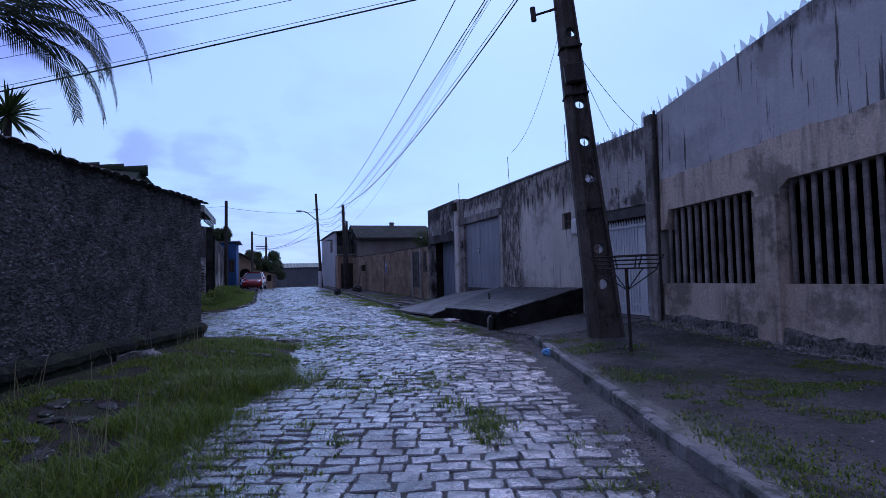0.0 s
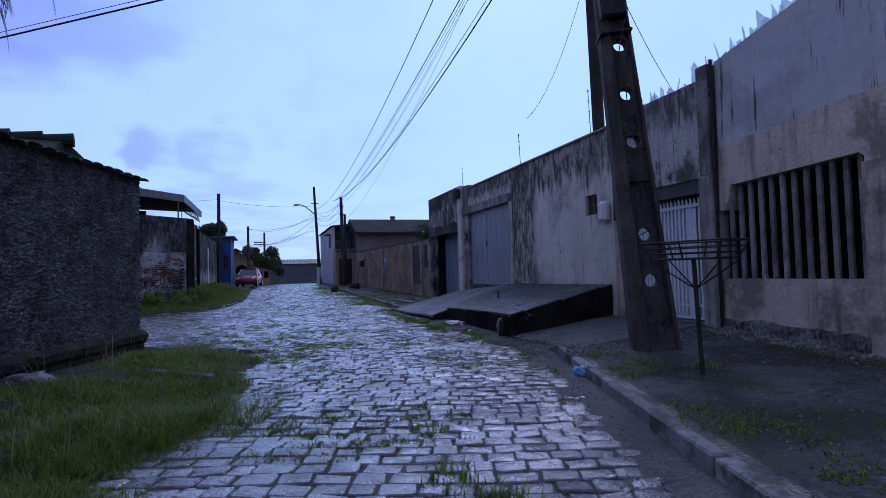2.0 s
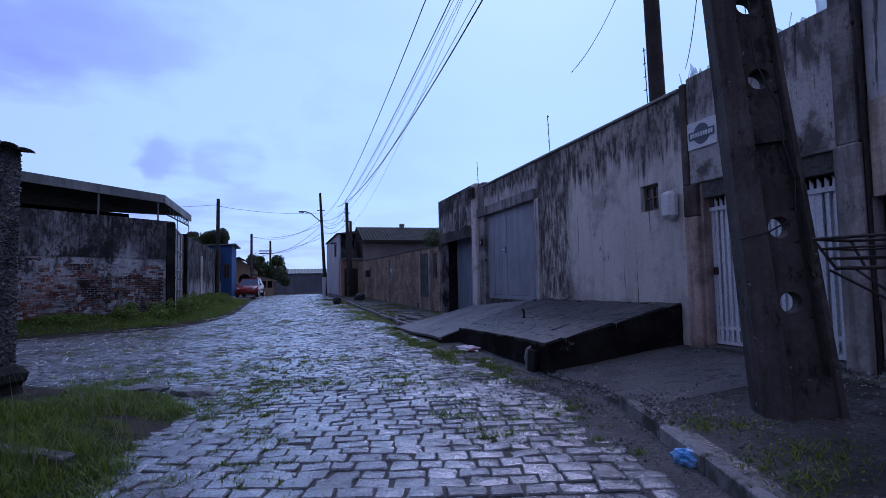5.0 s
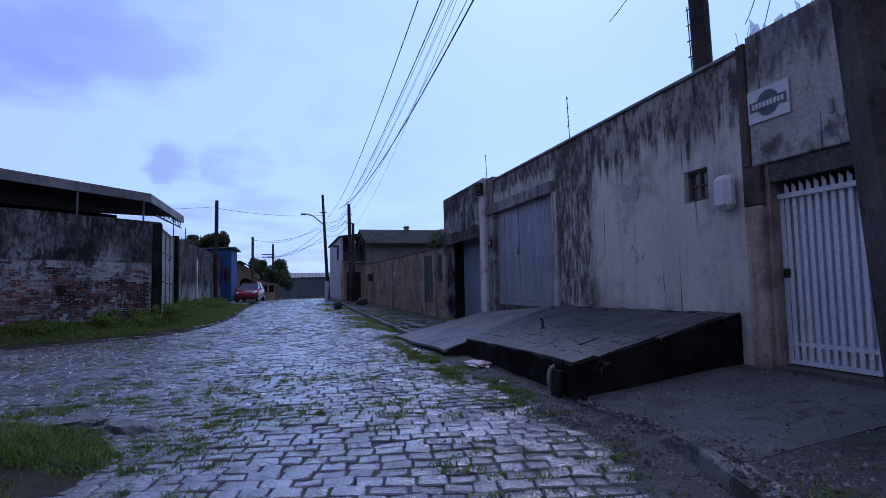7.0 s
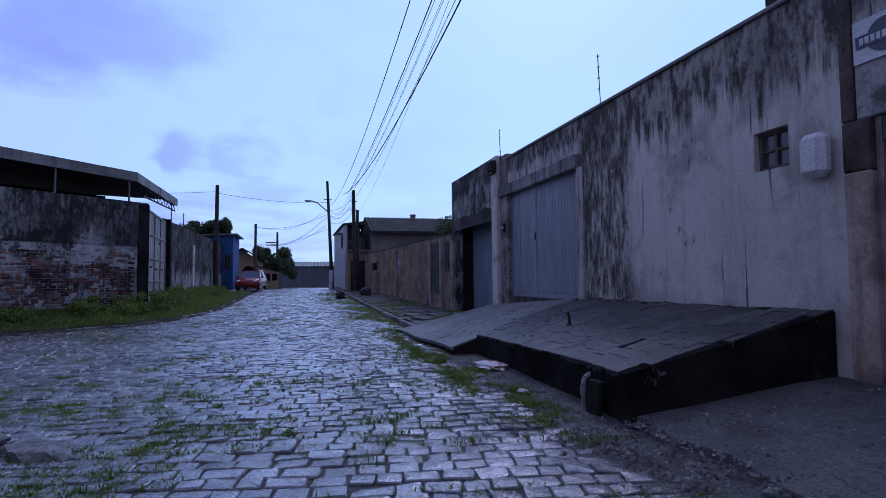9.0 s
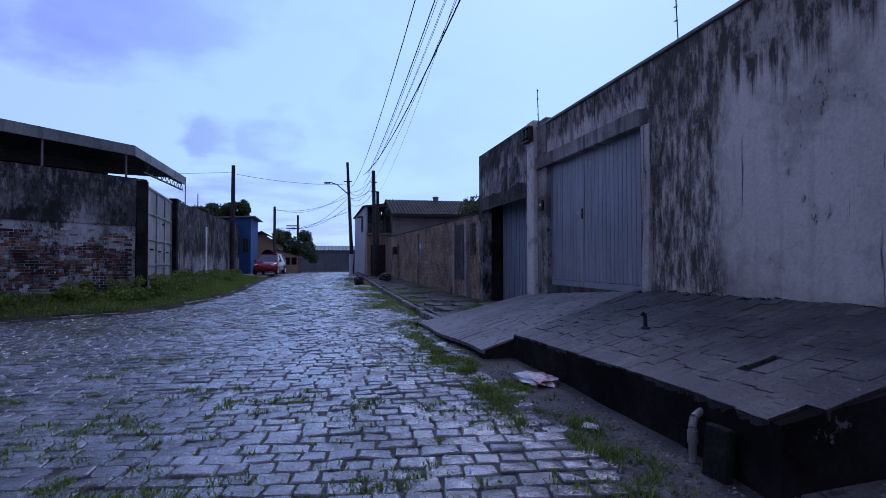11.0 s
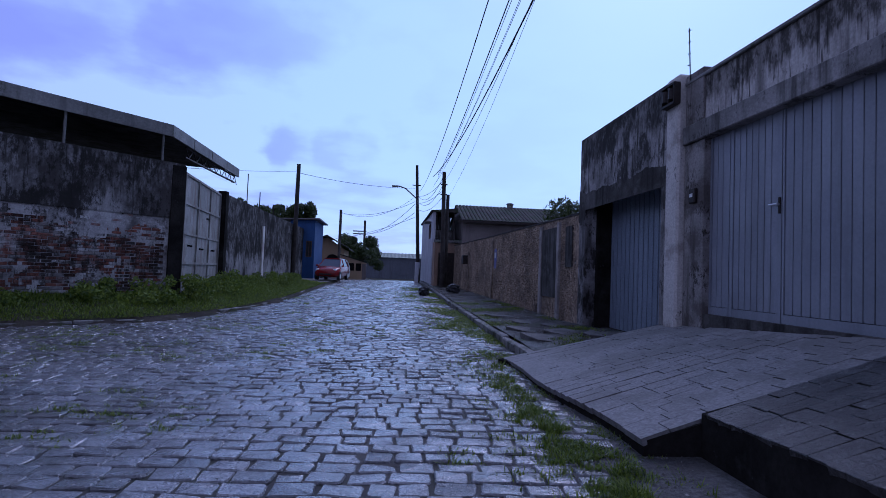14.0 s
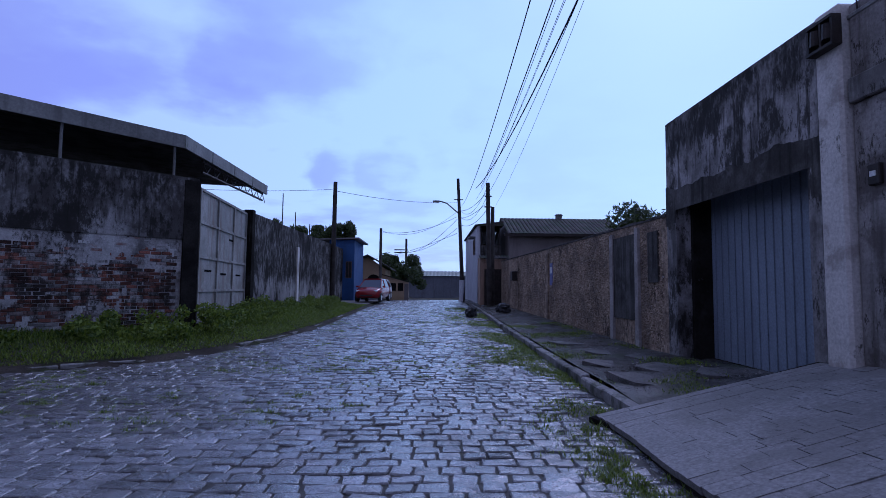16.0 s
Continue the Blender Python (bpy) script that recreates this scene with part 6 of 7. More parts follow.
def make_sheet_gate():
    a, b = Vector((-2.28, 27.02)), Vector((-2.68, 31.45))
    d = b - a
    g = thing("sheet_metal_gate", pose(a.x, a.y, 0.5, 0, 0, math.degrees(math.atan2(d.y, d.x)) - 90), "tall white sheet-metal gate with rust streaks, closed", "gate")
    W = d.length
    bm = bmesh.new()
    box(bm, -0.03, 0.0, 0.05, W - 0.05, 0.0, 3.12)
    part("sheet", bm, "rusty_white", g)
    bm = bmesh.new()
    for z in (0.0, 0.72, 1.5, 2.3, 3.06):
        box(bm, 0.0, 0.035, 0.05, W - 0.05, z, z + 0.06)
    for y in (0.05, W * 0.33, W * 0.66, W - 0.11):
        box(bm, 0.0, 0.042, y, y + 0.05, 0, 3.12)
    part("gate_frame", bm, "rusty_white", g)
    # raised near-black bars paint the shade inside slots
    for y, z in ((0.6, 1.2), (1.9, 1.15), (2.6, 2.1), (3.4, 1.15)):
        bm = bmesh.new()
        box(bm, 0.0, 0.012, y, y + 0.5, z, z + 0.05)
        part("slot", bm, "dark", g, "near-black bar painted for a slot's shade")


def make_left_wall():
    bm = bmesh.new()
    prism(bm, [(-2.68, 31.5), (-3.22, 53.4), (-3.46, 53.4), (-2.93, 31.5)], 0.1, [3.72, 4.08, 4.08, 3.72])
    structure(part("wall_mouldy", bm, "mouldy"), "grey boundary wall streaked with black mould", "wall")
    bm = bmesh.new()
    box(bm, -2.76, -2.5, 31.48, 31.75, 0.2, 3.74)
    structure(part("trim_gate_post", bm, "black_side"), "black mouldy gate post", "post")
    bm = bmesh.new()
    box(bm, -2.93, -2.79, 38.5, 38.85, 0.2, 3.1)
    structure(part("trim_wall_strip", bm, "column"), "pale pilaster on the mouldy wall", "pilaster")


M["mortar"] = surface("limewash_over_mortar", (0.24, 0.23, 0.226), (0.38, 0.365, 0.355), 1.4, 0.9, 0.6, 26, streak=(0.02, 0.018, 0.018), streak_amt=0.55, stretch=(0.8, 0.8, 0.6), blot=(0.05, 0.04, 0.038), blot_amt=0.85, blot_scale=1.0, mould=((0.022, 0.02, 0.018), 0.51, 1.2))
M["brick_far"] = surface("worn_red_brickwork", (0.12, 0.045, 0.033), (0.21, 0.085, 0.06), island=0.4, **BRICK)
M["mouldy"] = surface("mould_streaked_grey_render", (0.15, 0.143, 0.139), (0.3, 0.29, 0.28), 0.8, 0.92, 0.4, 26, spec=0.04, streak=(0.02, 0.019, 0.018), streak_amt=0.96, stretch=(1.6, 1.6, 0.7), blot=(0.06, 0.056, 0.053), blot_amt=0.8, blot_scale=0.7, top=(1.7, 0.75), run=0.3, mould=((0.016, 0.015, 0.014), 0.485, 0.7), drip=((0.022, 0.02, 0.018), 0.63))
make_brick_wall()
make_sheet_gate()
make_left_wall()


# ---- far houses ----
M["blue_paint"] = surface("blue_house_paint", (0.028, 0.07, 0.19), (0.04, 0.09, 0.225), 1.2, 0.8, 0.2, 30, streak=(0.03, 0.06, 0.13), streak_amt=0.5)
M["beige"] = surface("beige_house_paint", (0.3, 0.22, 0.13), (0.36, 0.27, 0.17), 0.8, 0.85, 0.2, 20)
M["whitehouse"] = surface("bluish_white_house_paint", (0.38, 0.39, 0.425), (0.47, 0.48, 0.515), 0.6, 0.85, 0.2, 20, streak=(0.2, 0.2, 0.22), streak_amt=0.5)
M["brownwall"] = surface("brown_painted_wall", (0.22, 0.15, 0.105), (0.3, 0.21, 0.15), 0.8, 0.9, 0.2, 20, streak=(0.1, 0.07, 0.05), streak_amt=0.5)
M["taupe"] = surface("taupe_house_render", (0.13, 0.115, 0.108), (0.18, 0.16, 0.15), 0.7, 0.9, 0.2, 20, streak=(0.1, 0.09, 0.085), streak_amt=0.5)
M["warehouse"] = surface("grey_blue_warehouse_sheet", (0.09, 0.10, 0.12), (0.13, 0.14, 0.165), 0.3, 0.7, 0.1, 8, streak=(0.06, 0.06, 0.07), streak_amt=0.5)


def tiled_slope(bm, x0, x1, y0, z0, y1, z1, n):
    """A pitched roof slope of n pan-tile rolls between eave (y0, z0) and ridge (y1, z1)."""
    for i in range(n):
        xa, xb = x0 + (x1 - x0) * i / n, x0 + (x1 - x0) * (i + 1) / n
        r = (xb - xa)
        m = 4
        for k in range(m):
            a0, a1 = math.pi * k / m, math.pi * (k + 1) / m
            p = [(xa + r / 2 - r / 2 * math.cos(a), 0.28 * r * math.sin(a)) for a in (a0, a1)]
            v = [bm.verts.new((p[0][0], y0, z0 + p[0][1])), bm.verts.new((p[1][0], y0, z0 + p[1][1])), bm.verts.new((p[1][0], y1, z1 + p[1][1])), bm.verts.new((p[0][0], y1, z1 + p[0][1]))]
            bm.faces.new(v)


def window_in(parent, x, y, z, w, h, axis="y", side=-1):
    """A window on a wall whose face looks along the axis; origin at its lower middle."""
    m = pose(x, y, z, 0, 0, 0 if axis == "y" else 90)
    bm = bmesh.new()
    t = 0.06
    for a, b, c, d in ((-w / 2, -w / 2 + t, 0, h), (w / 2 - t, w / 2, 0, h), (-w / 2 + t, w / 2 - t, 0, t), (-w / 2 + t, w / 2 - t, h - t, h), (-t / 2, t / 2, t, h - t)):
        box(bm, a, b, -0.04, 0.04, c, d)
    win = part("window", bm, "woodframe", parent)
    win.matrix_basis = m
    for s in (-1, 1):
        bm = bmesh.new()
        box(bm, min(s * t / 2, s * (w / 2 - t)), max(s * t / 2, s * (w / 2 - t)), -0.012, 0.012, t, h - t)
        part("pane", bm, "pane", win)
    return win


def make_tile_house():
    h = thing("house", pose(0, 48, 0), "taupe single-storey house with a mossy tiled roof behind the wall", "house")
    bm = bmesh.new()
    box(bm, 7.9, 15, 0.3, 8, 0, 4.7)
    part("wall", bm, "taupe", h)
    bm = bmesh.new()
    tiled_slope(bm, 7.75, 15.3, -0.3, 4.72, 3.6, 6.15, 30)
    tiled_slope(bm, 7.75, 15.3, 7.6, 4.72, 3.6, 6.15, 30)
    part("roof", bm, "rooftile", h, "mossy clay pan-tile roof")
    bm = bmesh.new()
    wall_piece(bm, 7.9, 8.0, [(0.3, 4.7), (3.6, 6.1), (7.4, 4.7)])
    part("gable", bm, "taupe", h)
    bm = bmesh.new()
    rod(bm, (11.8, 3.6, 6.0), (11.8, 3.6, 6.4), 0.22, 0.22, 12)
    rod(bm, (11.8, 3.6, 6.4), (11.8, 3.6, 6.5), 0.3, 0.2, 12)
    part("chimney", bm, "tile", h)
    bm = bmesh.new()
    box(bm, 7.5, 15.3, -0.32, -0.26, 4.6, 4.74)
    part("gutter", bm, "black_steel", h)




def make_brown_block():
    h = thing("garden_wall_gate", pose(0, 46.5, 0), "brown gateway block with a dark steel door", "gateway")
    bm = bmesh.new()
    box(bm, 5.95, 6.15, 0, 1.6, 0.1, 3.2)
    box(bm, 6.15, 7.6, 1.4, 1.6, 0.1, 3.1)
    part("wall", bm, "brownwall", h)
    bm = bmesh.new()
    box(bm, 6.2, 7.35, 0.0, 0.06, 0.15, 2.5)
    part("door", bm, "black_steel", h, "dark brown steel door")
    bm = bmesh.new()
    tiled_slope(bm, 5.9, 7.7, -0.2, 3.12, 0.5, 3.3, 10)
    part("tile_cap", bm, "rooftile", h)
    bm = bmesh.new()
    box(bm, 6.0, 7.5, 0.08, 0.14, 2.5, 3.1)
    part("lintel", bm, "brownwall", h)


def make_white_house():
    h = thing("house", pose(0, 52, 0), "bluish-white two-storey house with a dark balcony", "house")
    bm = bmesh.new()
    box(bm, 5.95, 6.15, -3.2, 8, 0, 5.3)
    box(bm, 6.15, 7.5, 0, 0.2, 0, 5.3)
    part("wall", bm, "whitehouse", h)
    bm = bmesh.new()
    prism(bm, [(5.8, -3.4), (7.6, -3.4), (7.6, 8.2), (5.8, 8.2)], 5.3, [5.38, 5.6, 5.6, 5.38])
    part("roof", bm, "rooftile", h)
    bm = bmesh.new()
    box(bm, 6.2, 7.5, -3.0, -2.9, 3.1, 4.1)
    part("balcony_front", bm, "plaster_dark", h, "dark balcony parapet")
    bm = bmesh.new()
    for x in (6.25, 6.8, 7.4):
        rod(bm, (x, -2.95, 4.1), (x, -2.95, 5.3), 0.05, 0.05, 6)
    part("balcony_posts", bm, "black_steel", h)
    bm = bmesh.new()
    box(bm, 6.16, 7.5, -3.0, 0, 2.95, 3.08)
    part("balcony_floor", bm, "plaster_dark", h)
    window_in(h, 6.8, -0.05, 3.3, 0.9, 1.1)
    w = window_in(h, 5.94, -1.2, 3.6, 1.2, 1.0, "x")
    bm = bmesh.new()
    box(bm, 5.5, 5.94, -2.0, -0.4, 4.7, 4.76)
    part("awning", bm, "fascia", h)


def make_warehouse():
    h = thing("warehouse", pose(3.9, 87, 0), "long grey-blue metal warehouse with closed gates at the street end", "warehouse")
    bm = bmesh.new()
    box(bm, -9, 7, 0, 9, -0.3, 3.0)
    part("wall", bm, "warehouse", h)
    bm = bmesh.new()
    for i in range(32):
        x = -9 + i * 0.5
        v = [bm.verts.new(p) for p in ((x, -0.4, 2.95), (x + 0.25, -0.4, 3.03), (x + 0.25, 4.5, 3.78), (x, 4.5, 3.7))]
        bm.faces.new(v)
        v = [bm.verts.new(p) for p in ((x + 0.25, -0.4, 3.03), (x + 0.5, -0.4, 2.95), (x + 0.5, 4.5, 3.7), (x + 0.25, 4.5, 3.78))]
        bm.faces.new(v)
    part("roof", bm, "warehouse_roof", h, "greenish corrugated roof")
    for x in (-1.4, 1.6):
        bm = bmesh.new()
        box(bm, x - 1.4, x + 1.4, -0.08, -0.001, -0.2, 2.5)
        g = part("gate_leaf", bm, "warehouse", h)
        bm = bmesh.new()
        for k in range(4):
            box(bm, x - 1.35, x + 1.35, -0.11, -0.081, 0.1 + 0.7 * k, 0.17 + 0.7 * k)
        part("rail", bm, "warehouse", g)


M["warehouse_roof"] = surface("green_grey_corrugated_sheet", (0.16, 0.18, 0.15), (0.22, 0.24, 0.2), 0.3, 0.7, 0.1, 8)


def make_blue_house():
    h = thing("house", pose(0, 53.45, 0), "small bright-blue house end with a barred window", "house")
    bm = bmesh.new()
    for x0, x1, z0, z1 in ((-4.2, -3.02, 0.2, 4.75), (-2.58, -2.4, 0.2, 4.75), (-3.02, -2.58, 0.2, 2.0), (-3.02, -2.58, 3.2, 4.75)):
        box(bm, x0, x1, 0, 0.2, z0, z1)
    box(bm, -2.6, -2.4, 0.2, 5.0, 0.2, 4.75)
    part("wall", bm, "blue_paint", h)
    win = window_in(h, -2.8, 0.08, 2.0, 0.44, 1.2)
    for k in range(4):
        bm = bmesh.new()
        rod(bm, (-0.15 + 0.1 * k, -0.07, 0.05), (-0.15 + 0.1 * k, -0.07, 1.15), 0.014, None, 6)
        part("bar", bm, "black_steel", win)
    bm = bmesh.new()
    prism(bm, [(-5.2, -0.4), (-2.05, -0.4), (-2.05, 5.3), (-5.2, 5.3)], [4.68, 4.8, 4.8, 4.68], [4.77, 4.89, 4.89, 4.77])
    part("roof", bm, "fascia", h, "thin grey roof slab")


def make_beige_house():
    h = thing("house", pose(-2.6, 62, 0), "beige gabled house with a dark arched porch", "house")
    bm = bmesh.new()
    box(bm, -2.2, 1.7, 0, 6, 0.2, 3.0)
    v = [bm.verts.new(p) for p in ((-2.2, 0, 3.0), (1.7, 0, 3.0), (0.2, 0, 4.0))]
    bm.faces.new(v)
    part("wall", bm, "beige", h)
    for xa, xb, za, zb in ((-2.5, 0.2, 2.95, 4.08), (0.2, 2.2, 4.08, 2.95)):
        bm = bmesh.new()
        v = [bm.verts.new(p) for p in ((xa, -0.6, za), (xb, -0.6, zb), (xb, 6, zb), (xa, 6, za), (xa, -0.6, za + 0.12), (xb, -0.6, zb + 0.12), (xb, 6, zb + 0.12), (xa, 6, za + 0.12))]
        for f in ((0, 1, 2, 3), (4, 7, 6, 5), (0, 4, 5, 1), (2, 6, 7, 3), (1, 5, 6, 2), (0, 3, 7, 4)):
            bm.faces.new([v[i] for i in f])
        part("roof", bm, "rooftile", h)
    # flat near-black plates paint the shade of the arched openings
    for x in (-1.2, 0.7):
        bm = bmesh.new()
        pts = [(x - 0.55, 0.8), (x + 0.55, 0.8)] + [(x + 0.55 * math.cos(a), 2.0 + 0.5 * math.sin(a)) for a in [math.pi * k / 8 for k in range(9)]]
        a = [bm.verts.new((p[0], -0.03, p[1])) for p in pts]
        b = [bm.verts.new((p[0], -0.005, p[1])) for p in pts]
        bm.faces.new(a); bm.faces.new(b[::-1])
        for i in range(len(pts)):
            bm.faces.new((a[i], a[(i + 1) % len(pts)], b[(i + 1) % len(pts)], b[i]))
        part("arch", bm, "dark", h, "near-black arched plate painted for an opening's shade")
    w = thing("low_garden_wall", pose(0.4, 60.4, 0), "low beige garden wall with dark panels and a door", "garden wall")
    bm = bmesh.new()
    prism(bm, [(-1.4, 0), (0.8, 0), (0.8, 0.2), (-1.4, 0.2)], 0.1, [2.4, 1.8, 1.8, 2.4])
    part("wall", bm, "beige", w)
    bm = bmesh.new()
    prism(bm, [(-1.45, -0.12), (0.88, -0.12), (0.88, 0.3), (-1.45, 0.3)], [2.41, 1.81, 1.81, 2.41], [2.5, 1.9, 1.9, 2.5])
    part("coping", bm, "rooftile", w)
    for i, x in enumerate((-0.7, -0.1)):
        bm = bmesh.new()
        box(bm, x, x + 0.45, -0.03, -0.001, 1.1, 1.75)
        part("panel", bm, "dark", w)
    bm = bmesh.new()
    box(bm, 0.45, 0.8, -0.03, -0.001, 0.35, 1.7)
    part("door", bm, "taupe", w)


make_tile_house()
make_brown_block()
make_white_house()
make_warehouse()
make_blue_house()
make_beige_house()


# ---- cars ----
M["red_paint"] = surface("red_car_paint", (0.2, 0.011, 0.012), (0.23, 0.014, 0.014), 1, 0.22, 0.0, 30, rough_var=0.03, spec=0.4)
M["white_paint"] = surface("white_car_paint", (0.62, 0.62, 0.63), (0.66, 0.66, 0.67), 1, 0.25, 0.0, 30, rough_var=0.03)
M["tyre"] = plain("black_rubber", (0.015, 0.015, 0.015), 0.8)
M["lamp_glass"] = plain("clear_headlamp", (0.7, 0.72, 0.75), 0.1, 0.3)
M["carglass"] = plain("dark_tinted_glass", (0.03, 0.035, 0.04), 0.03)
M["carglass"].node_tree.nodes["Principled BSDF"].inputs["Specular IOR Level"].default_value = 0.5


def make_car(m, paint, label):
    """A small five-door hatchback, nose towards +x of its own frame."""
    c = thing("car", m, label, "car", "parked cars")
    # stations along x: (x, half width low, half width at belt, sill z, belt z)
    st = [(-1.9, 0.66, 0.60, 0.38, 0.95), (-1.8, 0.78, 0.74, 0.28, 0.98), (-1.2, 0.83, 0.80, 0.24, 0.98), (0.0, 0.84, 0.81, 0.22, 0.95), (0.9, 0.83, 0.80, 0.22, 0.93), (1.45, 0.81, 0.74, 0.24, 0.84), (1.78, 0.72, 0.64, 0.28, 0.74), (1.93, 0.56, 0.5, 0.34, 0.62)]
    bm = bmesh.new()
    rings = []
    for x, wl, wb, z0, z1 in st:
        zm = z0 + (z1 - z0) * 0.55
        half = [(0, z0), (wl * 0.85, z0), (wl, z0 + 0.1), (wl * 1.01, zm), (wb, z1 - 0.04), (wb * 0.9, z1), (0, z1 + 0.03)]
        rings.append([bm.verts.new((x, y, z)) for y, z in half] + [bm.verts.new((x, -y, z)) for y, z in half[-2:0:-1]])
    for a, b in zip(rings, rings[1:]):
        for i in range(len(a)):
            bm.faces.new((a[i], a[(i + 1) % len(a)], b[(i + 1) % len(a)], b[i]))
    bm.faces.new(rings[0]); bm.faces.new(rings[-1][::-1])
    part("body", bm, paint, c, smooth=True)
    # cabin
    bm = bmesh.new()
    low = [bm.verts.new((x, s * 0.74, 0.93)) for s in (1, -1) for x in (-1.78, 0.95)]
    up = [bm.verts.new((x, s * 0.56, 1.47)) for s in (1, -1) for x in (-1.42, 0.12)]
    for f in ((low[0], low[1], up[1], up[0]), (low[3], low[2], up[2], up[3]), (low[1], low[3], up[3], up[1]), (low[2], low[0], up[0], up[2])):
        bm.faces.new(f)
    part("windows", bm, "carglass", c, "dark tinted windows")
    bm = bmesh.new()
    prism(bm, [(-1.46, -0.57), (0.14, -0.57), (0.14, 0.57), (-1.46, 0.57)], 1.46, 1.5)
    for v in bm.verts:
        if v.co.z > 1.48:
            v.co.y *= 0.85
            v.co.z += 0.03
    part("roof", bm, paint, c)
    for s in (1, -1):
        for x0, x1 in ((-1.78, -1.42), (-0.35, -0.3), (0.95, 0.12)):
            bm = bmesh.new()
            rod(bm, (x0, s * 0.745, 0.93), (x1, s * 0.565, 1.47), 0.035, 0.03, 6)
            part("pillar", bm, paint, c)
        bm = bmesh.new()
        box(bm, 0.62, 0.78, min(s * 0.8, s * 0.98), max(s * 0.8, s * 0.98), 0.93, 1.05, bevel=0.02)
        part("mirror", bm, paint, c)
        bm = bmesh.new()
        box(bm, 1.55, 1.83, min(s * 0.46, s * 0.69), max(s * 0.46, s * 0.69), 0.62, 0.77, bevel=0.04)
        part("headlight", bm, "lamp_glass", c)
        for x in (-1.25, 1.2):
            bm = bmesh.new()
            rod(bm, (0, s * 0.66, 0), (0, s * 0.855, 0), 0.29, 0.29, 20)
            w = part("wheel", bm, "tyre", c)
            w.matrix_basis = pose(x, 0, 0.29)
            bm = bmesh.new()
            rod(bm, (0, s * 0.856, 0), (0, s * 0.868, 0), 0.18, 0.16, 14)
            part("rim", bm, "chrome", w)
    bm = bmesh.new()
    box(bm, 1.72, 1.945, -0.42, 0.42, 0.36, 0.46, bevel=0.02)
    part("grille", bm, "tyre", c)
    return c


make_car(pose(-0.8, 51.4, 0.43, 0, 0, -98), "red_paint", "small red hatchback parked on the pavement by the blue house")
make_car(pose(-1.12, 57.0, 0.47, 0, 0, -99), "white_paint", "white hatchback parked behind the red car")


# ---- trees and palms ----
def leaf_crown(name, blobs, count, size, seed, material, parent):
    rnd = random.Random(seed)
    v, f = [], []
    for _ in range(count):
        c, r = rnd.choice(blobs)
        d = Vector((rnd.gauss(0, 1), rnd.gauss(0, 1), rnd.gauss(0, 1))).normalized()
        p = Vector(c) + d * r * rnd.uniform(0.55, 1.08)
        a = Vector((rnd.gauss(0, 1), rnd.gauss(0, 1), rnd.gauss(0, 1) - 0.3)).normalized()
        b = a.orthogonal().normalized()
        s = size * rnd.uniform(0.6, 1.4)
        k = len(v)
        v += [tuple(p - a * s), tuple(p + b * s * 0.42), tuple(p + a * s), tuple(p - b * s * 0.42)]
        f.append((k, k + 1, k + 2, k + 3))
    return mesh_from(name, v, f, material, parent)


def make_tree(at, blobs, count, size, seed, label):
    t = thing("tree", pose(*at), label, "tree", "trees behind the walls")
    bm = bmesh.new()
    rod(bm, (0, 0, -0.1), (0.1, 0, blobs[0][0][2] * 0.6), 0.16, 0.1, 8)
    for c, r in blobs[:4]:
        rod(bm, (0.1, 0, blobs[0][0][2] * 0.55), c, 0.08, 0.03, 6)
    part("trunk", bm, "wood_pole", t)
    leaf_crown("crown", blobs, count, size, seed, "leaf", t)
    return t


def ball(n, seed, w, h, z, r):
    rnd = random.Random(seed)
    return [((rnd.uniform(-w, w), rnd.uniform(-w * 0.6, w * 0.6), z + rnd.uniform(-h, h)), r * rnd.uniform(0.6, 1.2)) for _ in range(n)]


make_tree((0.2, 70.5, 0.2), ball(26, 1, 1.9, 1.5, 2.7, 0.7), 11000, 0.13, 1, "dark bushy tree near the warehouse")
make_tree((-4.85, 59.0, 0.2), ball(34, 2, 1.5, 0.8, 5.3, 0.45), 11000, 0.11, 2, "dark tree crown above the blue house")
make_tree((-5.0, 45.0, 0.2), ball(5, 3, 1.2, 0.35, 4.1, 0.5), 2200, 0.1, 3, "dark shrub showing over the mouldy wall")
make_tree((9.9, 31.0, 0.0), ball(10, 4, 1.0, 0.35, 3.1, 0.6), 9000, 0.085, 4, "dark green shrub behind the ochre wall")


